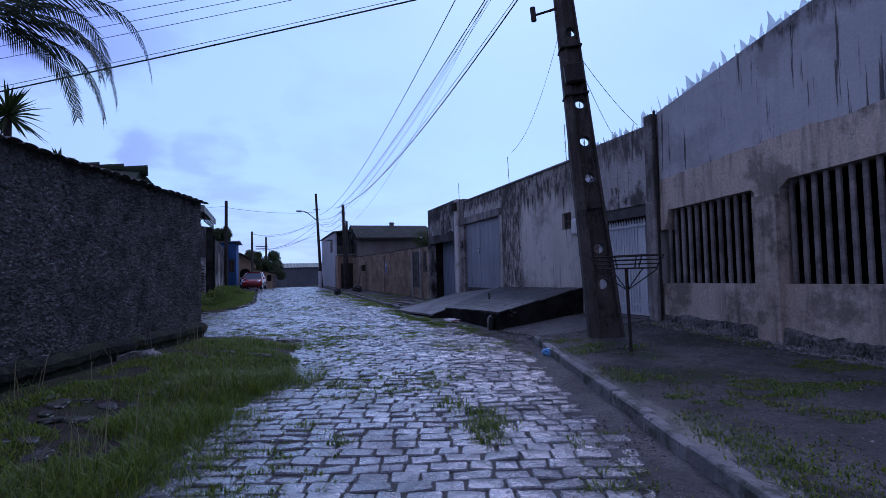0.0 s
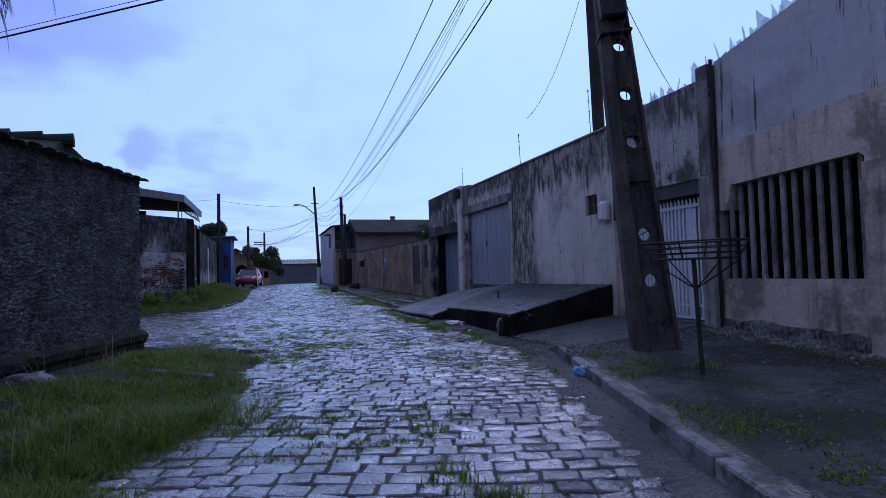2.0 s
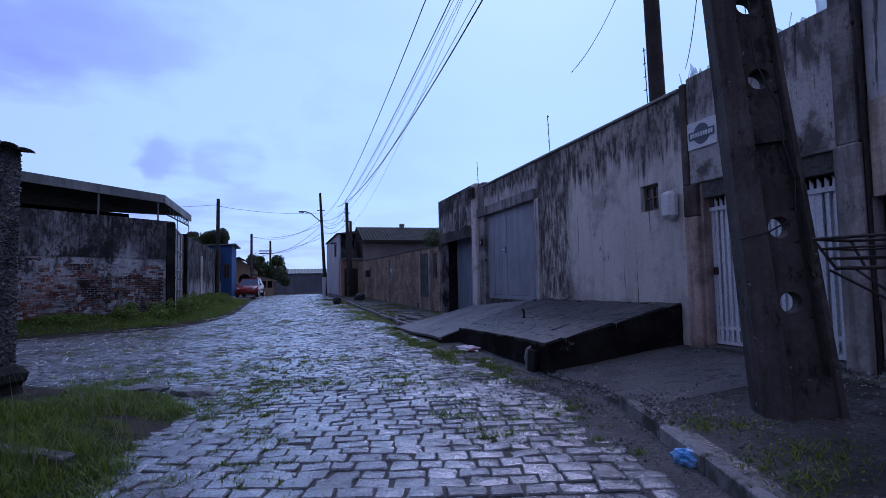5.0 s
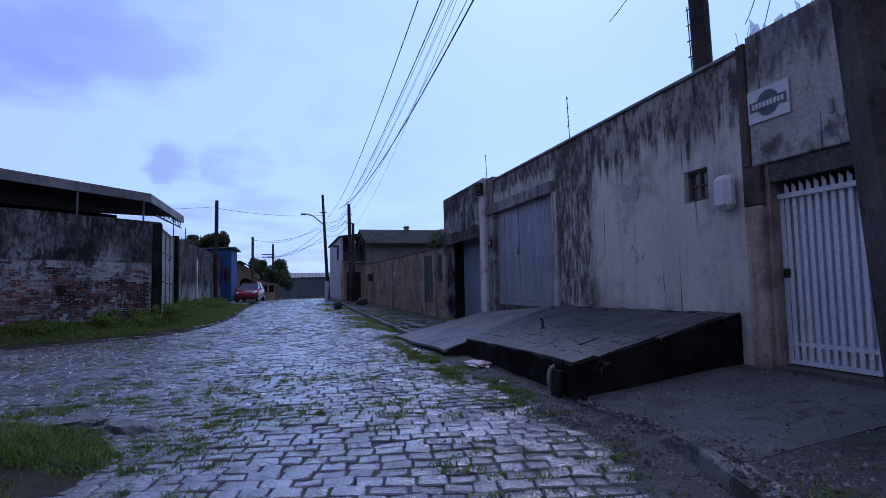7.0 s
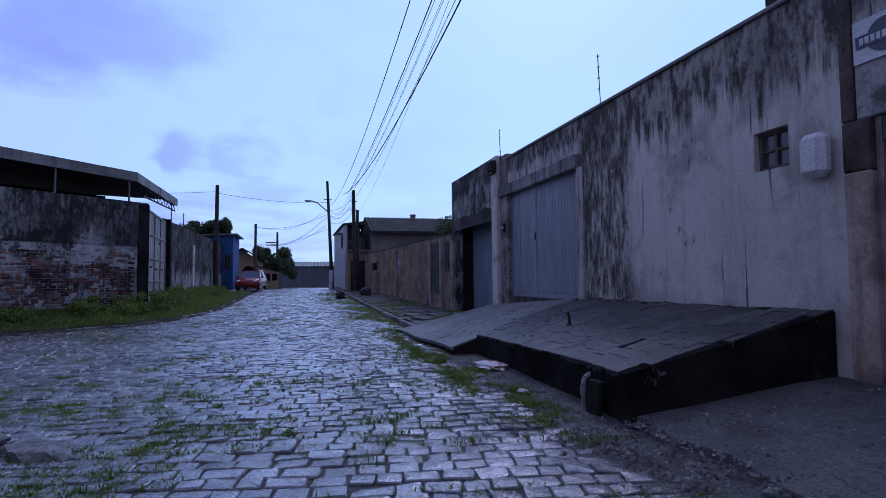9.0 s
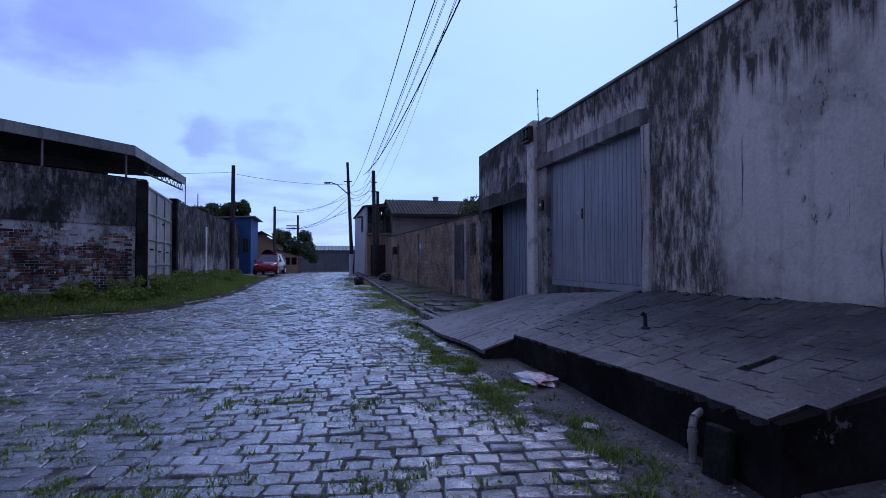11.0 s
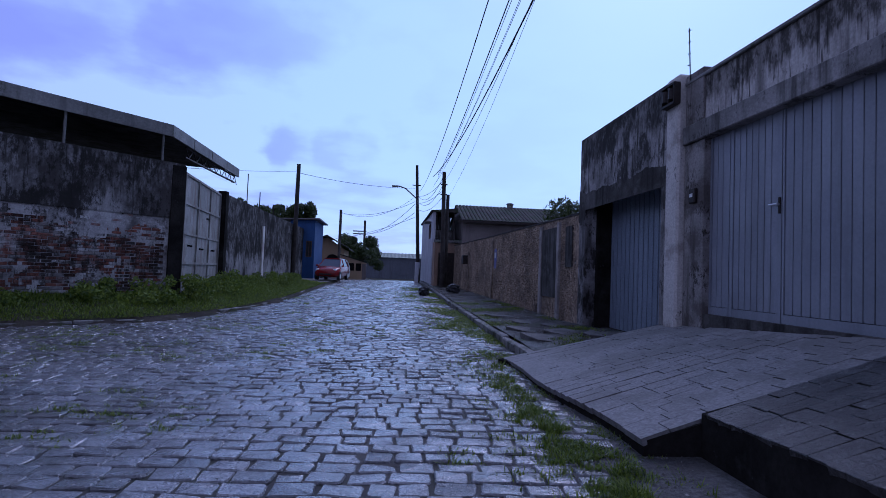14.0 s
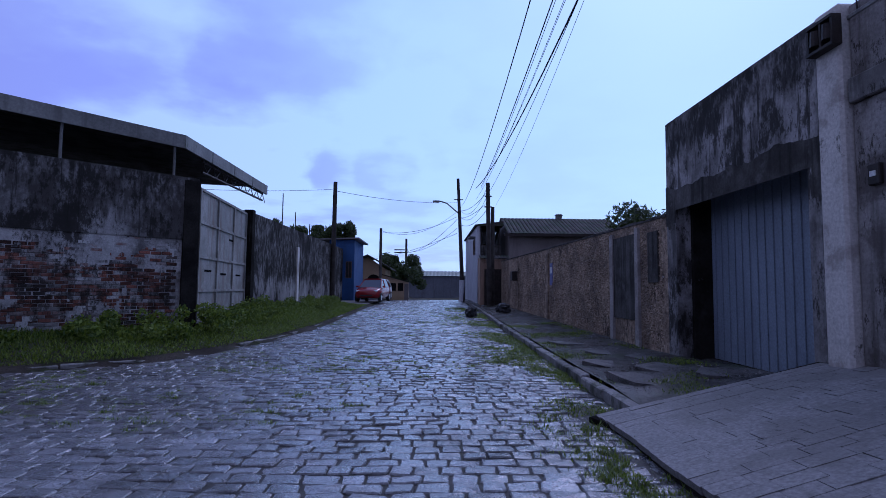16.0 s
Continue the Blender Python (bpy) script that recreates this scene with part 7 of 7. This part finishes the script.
def frond(bm_v, bm_f, base, d, length, droop, rnd, leaf=0.36):
    """One feather-shaped palm leaf: a bending rib with two rows of hanging leaflets."""
    n = 30
    p, way = Vector(base), Vector(d).normalized()
    side = way.cross(Vector((0, 0, 1))).normalized()
    pts = []
    for i in range(n + 1):
        pts.append(p.copy())
        p = p + way * (length / n)
        way = (way + Vector((0, 0, -2 * droop / n * (i / n) ** 1.3))).normalized()
    for i in range(n):
        a, b = pts[i], pts[i + 1]
        w = 0.018 * (1 - i / n) + 0.003
        k = len(bm_v)
        bm_v += [tuple(a - side * w), tuple(a + side * w), tuple(b + side * w), tuple(b - side * w)]
        bm_f.append((k, k + 1, k + 2, k + 3))
        if i < 3:
            continue
        s = i / n
        ln = leaf * (1 - 0.6 * s) * (0.4 + 0.6 * min(1, s * 5)) * 1.5
        t = (b - a).normalized()
        for sg in (-1, 1):
            for h in (0.0, 0.5):
                o = a.lerp(b, h)
                out = (side * sg * 0.8 + t * 0.75 + Vector((0, 0, -0.25 - 0.3 * rnd.random()))).normalized()
                tip = o + out * ln * rnd.uniform(0.85, 1.1) + Vector((0, 0, -0.10 * ln))
                wv = t * 0.0125
                mid = o.lerp(tip, 0.55) + Vector((0, 0, 0.04 * ln))
                k = len(bm_v)
                bm_v += [tuple(o - wv), tuple(o + wv), tuple(mid + wv * 1.2), tuple(tip), tuple(mid - wv * 1.2)]
                bm_f.append((k, k + 1, k + 2, k + 3, k + 4))


def make_palm():
    rnd = random.Random(6)
    P = Vector((-3.85, 9.3, 0))
    t = thing("palm_tree", pose(P.x, P.y, 0.2), "tall feather palm with drooping dark fronds behind the wall", "palm")
    bm = bmesh.new()
    rod(bm, (0, 0, -0.2), (0.0, 0.0, 5.05), 0.14, 0.10, 12)
    part("trunk", bm, "wood_pole", t)
    for az, el, ln, dr in ((26, -2, 2.0, 4.2), (20, 14, 2.15, 5.0), (12, 34, 2.7, 5.2), (-8, 10, 1.9, 4.0), (60, 5, 2.0, 4.0), (45, 40, 2.3, 5.0), (90, 45, 2.2, 1.6), (-40, 35, 2.2, 1.9), (-90, 35, 2.2, 1.9), (140, 35, 2.2, 1.9), (190, 35, 2.2, 1.9), (235, 35, 2.2, 1.9), (55, 60, 2.3, 2.4), (115, 20, 1.9, 1.6)):
        v, f = [], []
        d = (math.cos(radians(az)) * math.cos(radians(el)), math.sin(radians(az)) * math.cos(radians(el)), math.sin(radians(el)))
        frond(v, f, (0.0, 0.0, 5.0), d, ln * 1.13, dr * 0.93, rnd)
        mesh_from("frond", v, f, "palm", t)


def make_spiky(at, n, r, label, seed):
    rnd = random.Random(seed)
    t = thing("yucca_plant", pose(*at), label, "plant")
    bm = bmesh.new()
    rod(bm, (0, 0, -at[2] + 0.2), (0, 0, 0), 0.05, 0.05, 8)
    part("stem", bm, "wood_pole", t)
    for _ in range(n):
        d = Vector((rnd.gauss(0, 1), rnd.gauss(0, 1), rnd.gauss(0.35, 0.8))).normalized()
        s = d.orthogonal().normalized()
        bm = bmesh.new()
        ln = r * rnd.uniform(0.7, 1.1)
        v = [bm.verts.new(p) for p in (-s * 0.018, s * 0.018, d * ln * 0.5 + s * 0.02, d * ln - Vector((0, 0, 0.1 * ln)), d * ln * 0.5 - s * 0.02)]
        bm.faces.new(v)
        part("leaf", bm, "leaf", t)


def make_weeds(at, h, seed):
    t = thing("weed_clump", pose(*at), "leafy green weeds growing at the gate foot", "weeds", "weeds by the walls")
    bm = bmesh.new()
    rnd = random.Random(seed)
    for _ in range(7):
        rod(bm, (0, 0, -0.03), (rnd.gauss(0, 0.18), rnd.gauss(0, 0.22), h * rnd.uniform(0.5, 1.0)), 0.006, 0.003, 5)
    part("stem", bm, "leaf", t)
    leaf_crown("leaves", [((rnd.gauss(0, 0.16), rnd.gauss(0, 0.25), h * rnd.uniform(0.15, 0.8)), 0.16) for _ in range(9)], 700, 0.045, seed, "grass", t)


for k, (x, y, h) in enumerate(((-1.95, 26.9, 0.75), (-1.85, 27.6, 0.6), (-2.05, 28.8, 0.5), (-2.2, 30.2, 0.45), (-2.3, 33.0, 0.4), (-2.6, 26.2, 0.55), (-3.4, 25.4, 0.4), (-2.35, 31.9, 0.6), (-2.45, 36.0, 0.4), (-2.5, 39.5, 0.4))):
    make_weeds((x, y, ground_z(x, y)), h, 40 + k)
scatter = random.Random(83)
for k in range(22):
    y = scatter.uniform(27, 44)
    x = -2.35 + abs(scatter.gauss(0, 0.35))
    make_weeds((x, y, ground_z(x, y)), scatter.uniform(0.12, 0.32), 100 + k)
for k in range(14):
    sv = scatter.uniform(0.2, 7.0)
    x, y = -2.25 - 0.7 * sv + 0.25, 26.93 - 0.714 * sv - 0.3 - abs(scatter.gauss(0, 0.25))
    make_weeds((x, y, ground_z(x, y)), scatter.uniform(0.1, 0.25), 150 + k)
make_palm()
make_spiky((-3.4, 9.08, 3.75), 80, 0.55, "dark spiky yucca head above the wall", 3)
make_spiky((-2.74, 8.95, 3.05), 18, 0.3, "small spiky plant behind the wall tiles", 5)


# ---- loose things ----
def crumple(name, at, size, seed, material, label, category, flat=0.5):
    bm = bmesh.new()
    bmesh.ops.create_icosphere(bm, subdivisions=3, radius=1)
    for v in bm.verts:
        k = 1 + 0.4 * noise.noise(v.co * 2.2 + Vector((seed, 0, 0))) + 0.2 * noise.noise(v.co * 5 + Vector((0, seed, 0)))
        v.co = Vector((v.co.x * size[0] * k, v.co.y * size[1] * k, max(-flat, v.co.z) * size[2] * k))
    lo = min(v.co.z for v in bm.verts)
    for v in bm.verts:
        v.co.z -= lo
    ob = part(name, bm, material)
    ob.matrix_basis = pose(*at, 0, 0, seed * 37 % 180)
    return tagged(ob, label, category)


M["blue_bag"] = surface("blue_plastic_film", (0.05, 0.22, 0.55), (0.3, 0.5, 0.75), 14, 0.3, 0.3, 60)
M["white_bag"] = surface("white_plastic_film_with_print", (0.5, 0.5, 0.52), (0.62, 0.62, 0.64), 3, 0.35, 0.3, 40, blot=(0.35, 0.08, 0.07), blot_amt=0.8, blot_scale=4)
M["black_bag"] = surface("black_bin_bag", (0.012, 0.012, 0.014), (0.025, 0.025, 0.028), 6, 0.35, 0.3, 40)
crumple("plastic_bag", (4.38, 7.95, 0.0), (0.12, 0.08, 0.07), 3, "blue_bag", "crumpled blue plastic bag lying in the gutter", "litter")
crumple("plastic_wrapper", (5.08, 14.75, 0.0), (0.2, 0.3, 0.06), 5, "white_bag", "crumpled white plastic wrapper with red print", "litter")
crumple("plastic_wrapper", (4.85, 13.1, 0.0), (0.07, 0.05, 0.03), 8, "white_bag", "scrap of pale plastic on the gravel", "litter")
crumple("rubbish_bag", (4.75, 37.6, road_z(37)), (0.28, 0.22, 0.24), 6, "black_bag", "black rubbish bag at the kerb", "rubbish bag", 0.6)
crumple("rubbish_bag", (6.2, 38.2, side_z(6.2, 38)), (0.32, 0.22, 0.24), 9, "black_bag", "black rubbish bag lying on the pavement", "rubbish bag", 0.6)
def broken_slab(x, y, r, seed):
    rnd = random.Random(seed)
    k = rnd.choice((5, 6, 7))
    poly = [(r * rnd.uniform(0.5, 1.35) * math.cos(6.283 * (i + rnd.uniform(-0.3, 0.3)) / k), r * rnd.uniform(0.5, 1.35) * math.sin(6.283 * i / k)) for i in range(k)]
    bm = bmesh.new()
    prism(bm, poly, -0.08, 0.006)
    ob = part("broken_paving_slab", bm, "gate_apron")
    ob.matrix_basis = pose(x, y, side_z(x, y) + 0.012, rnd.uniform(-4.5, 4.5), rnd.uniform(-4.5, 4.5), rnd.uniform(0, 90))
    tagged(ob, "broken lifted concrete paving slab on the worn pavement", "paving slab", "broken slabs")


for i, (x, y, r) in enumerate(((6.35, 22.4, 0.42), (5.85, 23.3, 0.38), (6.6, 23.6, 0.4), (6.2, 24.6, 0.45), (5.8, 21.6, 0.4), (6.7, 21.5, 0.36), (5.95, 26.2, 0.42))):
    broken_slab(x, y, r, 20 + i)



# ---- grass ----
def blades(name, spots, label, material="grass", lean=0.5, width=0.006):
    """Grass as one object: each blade a bent strip. Spots are (x, y, z, height)."""
    rnd = random.Random(len(spots))
    v, f = [], []
    for x, y, z, h in spots:
        a = rnd.uniform(0, 6.283)
        l = h * rnd.uniform(0.1, lean)
        dx, dy = math.cos(a), math.sin(a)
        w = width * rnd.uniform(0.6, 1.5)
        hh = h * rnd.uniform(0.6, 1.2)
        b = len(v)
        sx, sy = -dy * w, dx * w
        v += [(x - sx, y - sy, z), (x + sx, y + sy, z), (x + dx * l * 0.35 + sx * 0.8, y + dy * l * 0.35 + sy * 0.8, z + hh * 0.6), (x + dx * l * 0.35 - sx * 0.8, y + dy * l * 0.35 - sy * 0.8, z + hh * 0.6), (x + dx * l, y + dy * l, z + hh)]
        f += [(b, b + 1, b + 2, b + 3), (b + 3, b + 2, b + 4)]
    return tagged(mesh_from(name, v, f, material), label, "grass", kind="stuff")


def make_grass():
    rnd = random.Random(31)
    out = []
    # long grass of the verge
    while len(out) < 96000:
        y = rnd.uniform(-0.5, 12.75)
        v = rnd.uniform(-0.35, 2.6)
        x = verge_x(y) - v
        dens = noise.noise((x * 0.9, y * 0.9, 1)) + 0.5 * noise.noise((x * 3, y * 3, 7))
        if dens < (-0.42 if y < 8.5 else -0.7) or v < 0 and rnd.random() > 0.35:
            continue
        wx = lerp(y, [(STUCCO[0][1], STUCCO[0][0]), (6.9, -2.6), (11.67, -1.18), (12.8, -1.0)])
        if x < wx + lerp(y, [(5, 0.75), (8, 0.4)]) + 0.25 * noise.noise((x, y, 4)) and rnd.random() < 0.9 or x < wx + 0.15:
            continue
        h = rnd.uniform(0.035, 0.16) * (1.2 if 0.1 < v < 1.1 else 0.75) * lerp(y, [(5, 1.0), (9, 0.75), (11, 0.7), (12, 0.4)]) * (0.8 + 1.3 * dens)
        out.append((x, y, ground_z(x, y), h))
    blades("verge_grass", out, "long green grass growing over the street edge", lean=1.9, width=0.0036)
    out = []
    for _ in range(70):
        y = rnd.uniform(2, 12)
        wx = lerp(y, [(6.9, -2.6), (11.67, -1.18)])
        x = rnd.uniform(wx + 0.15, verge_x(y) - 0.3)
        for _ in range(4):
            out.append((x + rnd.gauss(0, 0.05), y + rnd.gauss(0, 0.05), ground_z(x, y), rnd.uniform(0.3, 0.6)))
    blades("dry_stalks", out, "straw-coloured dry grass stalks", "dry_grass", 1.0, 0.003)
    # lawn by the brick wall and along the mouldy wall
    out = []
    while len(out) < 85000:
        y = rnd.uniform(15, 47.6)
        x = rnd.uniform(-10, -0.5)
        d = lawn_in(x, y)
        if d < 0.05 or d > 4 or rnd.random() < (y - 24) / 50:
            continue
        if d > 2.6 and y < 27:
            continue
        if y > 27.5 and x < -2.75:
            continue
        near_wall = d > 1.3
        h = rnd.uniform(0.02, 0.085) * (1 + 1.6 * max(0, noise.noise((x * 0.8, y * 0.8, 3)))) * (1.7 if near_wall else 0.55 + 0.45 * d)
        out.append((x, y, ground_z(x, y), h))
    blades("lawn_grass", out, "rank green grass along the boundary wall", lean=1.5, width=0.007)
    # strip beside the ramps
    out = []
    for _ in range(44000):
        y = rnd.gauss(15.2, 2.6)
        if not 11.2 < y < 20.5:
            continue
        x = rnd.gauss(lerp(y, [(11, 4.6), (16, 4.58), (20, 4.52)]), 0.2)
        if x > 5.05 or noise.noise((x * 2.6, y * 2.0, 5)) + 0.5 * noise.noise((x * 7, y * 7, 3)) < 0.02:
            continue
        out.append((x, y, -0.02, rnd.uniform(0.015, 0.06) * (1 + 2.2 * max(0, noise.noise((x * 4, y * 3, 8))))))
    blades("strip_grass", out, "green grass along the edge of the setts beside the ramp", lean=1.6, width=0.004)
    # tufts between the setts
    out = []
    for _ in range(4600):
        y = rnd.uniform(0.5, 26) if rnd.random() < 0.75 else rnd.uniform(26, 45)
        k = right_kerb_x(y)
        x = rnd.uniform(max(-3.5, verge_x(y)) if y < 12.8 else -3.5, k - 0.3)
        if lawn_in(x, y) > -0.1:
            continue
        if noise.noise((x * 0.55, y * 0.35, 9)) < -0.06 + 0.1 * rnd.random():
            continue
        n = rnd.choice((12, 16, 22, 30, 60))
        w = 0.015 + n * 0.0011
        for _ in range(n):
            out.append((x + rnd.gauss(0, w), y + rnd.gauss(0, 0.012 + n * 0.0003), road_z(y) - 0.02, rnd.uniform(0.012, 0.034) * (1 + n / 70)))
    for _ in range(800):
        x, y = rnd.gauss(0.3, 1.0), rnd.gauss(12.9, 1.2)
        if lawn_in(x, y) > -0.1 or verge_in(x, y) > 0 and y < 12.0 or noise.noise((x * 1.3, y * 1.3, 4)) < -0.05:
            continue
        n = rnd.choice((16, 24, 36, 60))
        for _ in range(n):
            out.append((x + rnd.gauss(0, 0.055), y + rnd.gauss(0, 0.028), road_z(y) - 0.02, rnd.uniform(0.014, 0.036) * (1 + n / 60)))
    for x, y, n, s in ((1.9, 4.6, 500, 0.15), (1.85, 5.4, 320, 0.14), (1.75, 4.2, 300, 0.09), (2.05, 5.0, 200, 0.1), (2.4, 6.8, 60, 0.1), (1.0, 14.2, 60, 0.2), (2.9, 11.3, 50, 0.08)):
        for _ in range(n):
            out.append((x + rnd.gauss(0, s * 0.7), y + rnd.gauss(0, s), road_z(y) - 0.03, rnd.uniform(0.03, 0.11)))
    blades("sett_grass", out, "small grass tufts in the joints of the setts", lean=1.9, width=0.0045)
    out = []
    for _ in range(1900):
        y = rnd.uniform(20.5, 46)
        x = right_kerb_x(y) - abs(rnd.gauss(0, lerp(y, [(22, 0.35), (34, 0.75)]))) - 0.02
        if noise.noise((x * 0.8, y * 0.4, 3)) < -0.05:
            continue
        for _ in range(26):
            out.append((x + rnd.gauss(0, 0.1), y + rnd.gauss(0, 0.1), road_z(y) - 0.01, rnd.uniform(0.02, 0.06)))
    for _ in range(700):
        y = rnd.uniform(0.5, 8.6)
        x = rnd.choice((right_kerb_x(y) + 0.2 + abs(rnd.gauss(0, 0.4)), 7.05 - abs(rnd.gauss(0, 0.12))))
        if noise.noise((x, y, 2)) < -0.1:
            continue
        for _ in range(16):
            out.append((x + rnd.gauss(0, 0.09), y + rnd.gauss(0, 0.09), side_z(x, y), rnd.uniform(0.01, 0.04)))
    for _ in range(900):
        y = rnd.uniform(20.4, 32)
        x = rnd.uniform(right_kerb_x(y) + 0.1, 7.1)
        if noise.noise((x * 1.2, y * 0.8, 6)) < 0.08:
            continue
        for _ in range(22):
            out.append((x + rnd.gauss(0, 0.09), y + rnd.gauss(0, 0.09), side_z(x, y), rnd.uniform(0.01, 0.045)))
    for x, y in ((4.75, 3.9), (4.3, 3.4), (5.3, 6.9), (4.9, 7.4)):
        for _ in range(70):
            out.append((x + rnd.gauss(0, 0.1), y + rnd.gauss(0, 0.1), side_z(x, y), rnd.uniform(0.03, 0.09)))
    # moss and creeping weed on the pavement
    for _ in range(60000):
        y = rnd.uniform(1.2, 5.2)
        k = right_kerb_x(y)
        x = rnd.uniform(k + 0.15, 7.0)
        if noise.noise((x * 1.1 + y * 0.5, y * 1.6, 12)) + 0.5 * noise.noise((x * 5, y * 5, 2)) < 0.24:
            continue
        out.append((x, y, side_z(x, y), rnd.uniform(0.006, 0.022)))
    blades("pavement_grass", out, "low weeds along kerb and house footing", lean=1.8, width=0.005)


make_grass()


M["crumb"] = surface("grit_and_crumbs", (0.06, 0.055, 0.05), (0.2, 0.19, 0.178), 6, 0.8, 0.3, 40, island=0.6, spec=0.3)


def make_debris():
    """Pebbles, crumbs of render and leaf bits on the gravel and along the footings."""
    rnd = random.Random(9)
    v, f = [], []

    def bit(x, y, z, r):
        k = len(v)
        a = rnd.uniform(0, 6.28)
        for i in range(4):
            t = a + i * 1.571 + rnd.uniform(-0.3, 0.3)
            v.append((x + r * math.cos(t) * rnd.uniform(0.6, 1.2), y + r * math.sin(t) * rnd.uniform(0.6, 1.2), z - 0.004))
        v.append((x, y, z + r * rnd.uniform(0.3, 0.9)))
        f.extend([(k, k + 1, k + 4), (k + 1, k + 2, k + 4), (k + 2, k + 3, k + 4), (k + 3, k, k + 4)])
    for _ in range(5200):
        y = rnd.uniform(1.0, 20.5)
        k = right_kerb_x(y)
        x = k - abs(rnd.gauss(0, 0.35)) + (0.1 if y > 9.6 else 0.0)
        bit(x, y, road_z(y) + 0.0, rnd.uniform(0.006, 0.022) * (1.5 if 9.5 < y < 14 else 1))
    for _ in range(5200):
        y = rnd.uniform(0.5, 8.8)
        x = rnd.choice((7.1 - abs(rnd.gauss(0, 0.16)), rnd.uniform(right_kerb_x(y) + 0.2, 7.1)))
        bit(x, y, side_z(x, y) + 0.003, rnd.uniform(0.004, 0.02) if x < 6.8 else rnd.uniform(0.01, 0.06))
    for _ in range(4200):
        y = rnd.uniform(8.4, 11.6)
        x = rnd.choice((rnd.uniform(4.9, 7.1), 4.95 + abs(rnd.gauss(0, 0.25)), 4.6 + abs(rnd.gauss(0, 0.25))))
        bit(x, y, side_z(x, y) + 0.002 if x > right_kerb_x(y) else road_z(y) + 0.005, rnd.uniform(0.005, 0.02) * rnd.choice((0.7, 1.0, 1.5)))
    for _ in range(900):
        y = rnd.uniform(21, 30)
        x = rnd.uniform(5.5, 7.1)
        bit(x, y, side_z(x, y) + 0.003, rnd.uniform(0.006, 0.03))
    tagged(mesh_from("gravel_and_crumbs", v, f, "crumb"), "loose gravel and crumbs of render on the ground", "gravel", kind="stuff")


make_debris()


# ---- setts ----
def make_setts():
    rnd = random.Random(77)
    road = new("road")
    structure(road, "street of wet grey granite setts with grassy joints", "road")
    # the street's middle line, bending out of the first stretch
    line, x, y = [], -3.1, -9.0
    ds = 0.182
    while y < 62:
        a = radians(head(y))
        line.append((x, y, a))
        x += math.sin(a) * ds
        y += math.cos(a) * ds
    # one sett: worn round at the corners and slightly domed, open below
    ring = [(-0.5, -0.4), (-0.44, -0.5), (0.44, -0.5), (0.5, -0.4), (0.5, 0.4), (0.44, 0.5), (-0.44, 0.5), (-0.5, 0.4)]
    V = np.array([(x * k, y * k2, z) for k, k2, z in ((0.985, 0.975, -0.05), (0.97, 0.955, -0.01), (0.905, 0.875, 0.0)) for x, y in ring] + [(0, 0, 0.005)], float)
    F = [(16 + i, 16 + (i + 1) % 8, 24) for i in range(8)] + [(8 + i, 8 + (i + 1) % 8, 16 + (i + 1) % 8, 16 + i) for i in range(8)] + [(i, (i + 1) % 8, 8 + (i + 1) % 8, 8 + i) for i in range(8)]
    near, rv, rf = 0, [], []
    shapes = []
    for k in range(14):
        W = V * (1, 1, 1)
        off = [(rnd.uniform(-0.05, 0.018), rnd.uniform(-0.07, 0.025)) for _ in range(8)]
        off = [(a * (1 if ring[i][0] > 0 else -1), b * (1 if ring[i][1] > 0 else -1)) for i, (a, b) in enumerate(off)]
        W[:, :2] += np.array(off * 3 + [(0, 0)])
        W[16:24, 2] += [rnd.uniform(-0.004, 0.004) for _ in range(8)]
        W[24, 2] += rnd.uniform(-0.003, 0.005)
        shapes.append(W)
    sizes = [0.17, 0.2, 0.225, 0.25, 0.28]
    meshes = {}
    for j, (cx, cy, a) in enumerate(line):
        u = -14.0 + rnd.uniform(0, 0.2)
        wob = rnd.uniform(-0.008, 0.008)
        ca, sa = math.cos(a), math.sin(a)
        while u < 5.5:
            si = rnd.randrange(5)
            w = sizes[si]
            uc = u + w / 2
            px, py = cx + uc * ca, cy - uc * sa + 0.025 * math.sin(uc * 1.7 + j * 0.05) + wob
            u += w + 0.004
            if px > 5.4 or px < -11 or not cobbled(px, py):
                continue
            if math.hypot(px - 1, py - 8) > 9 and py < -1.5:
                continue
            z = road_z(py) + swell(px, py) + rnd.uniform(-0.007, 0.006)
            sh = rnd.randrange(14)
            m = pose(px, py, z, rnd.gauss(0, 2.7), rnd.gauss(0, 2.2), -math.degrees(a) + rnd.uniform(-3.5, 3.5))
            sc = np.array((w + 0.002, ds - 0.001, 1.0))
            if near < 300 and 4.2 < py < 8.6 and 0.9 < px < 4.2:
                key = (si, sh)
                if key not in meshes:
                    me = bpy.data.meshes.new("sett")
                    me.from_pydata([tuple(v) for v in shapes[sh] * sc], [], F)
                    me.materials.append(M["cobble_one"])
                    meshes[key] = me
                piece("sett", meshes[key], road, m)
                near += 1
                continue
            R = np.array(m.to_3x3())
            P = (shapes[sh] * sc) @ R.T + np.array(m.translation)
            b = len(rv) * 25
            rv.append(P)
            rf += [tuple(b + i for i in f) for f in F]
    ob = mesh_from("setts", np.concatenate(rv).tolist(), rf, "cobble", road)
    ob["kind"] = "stuff"


make_setts()
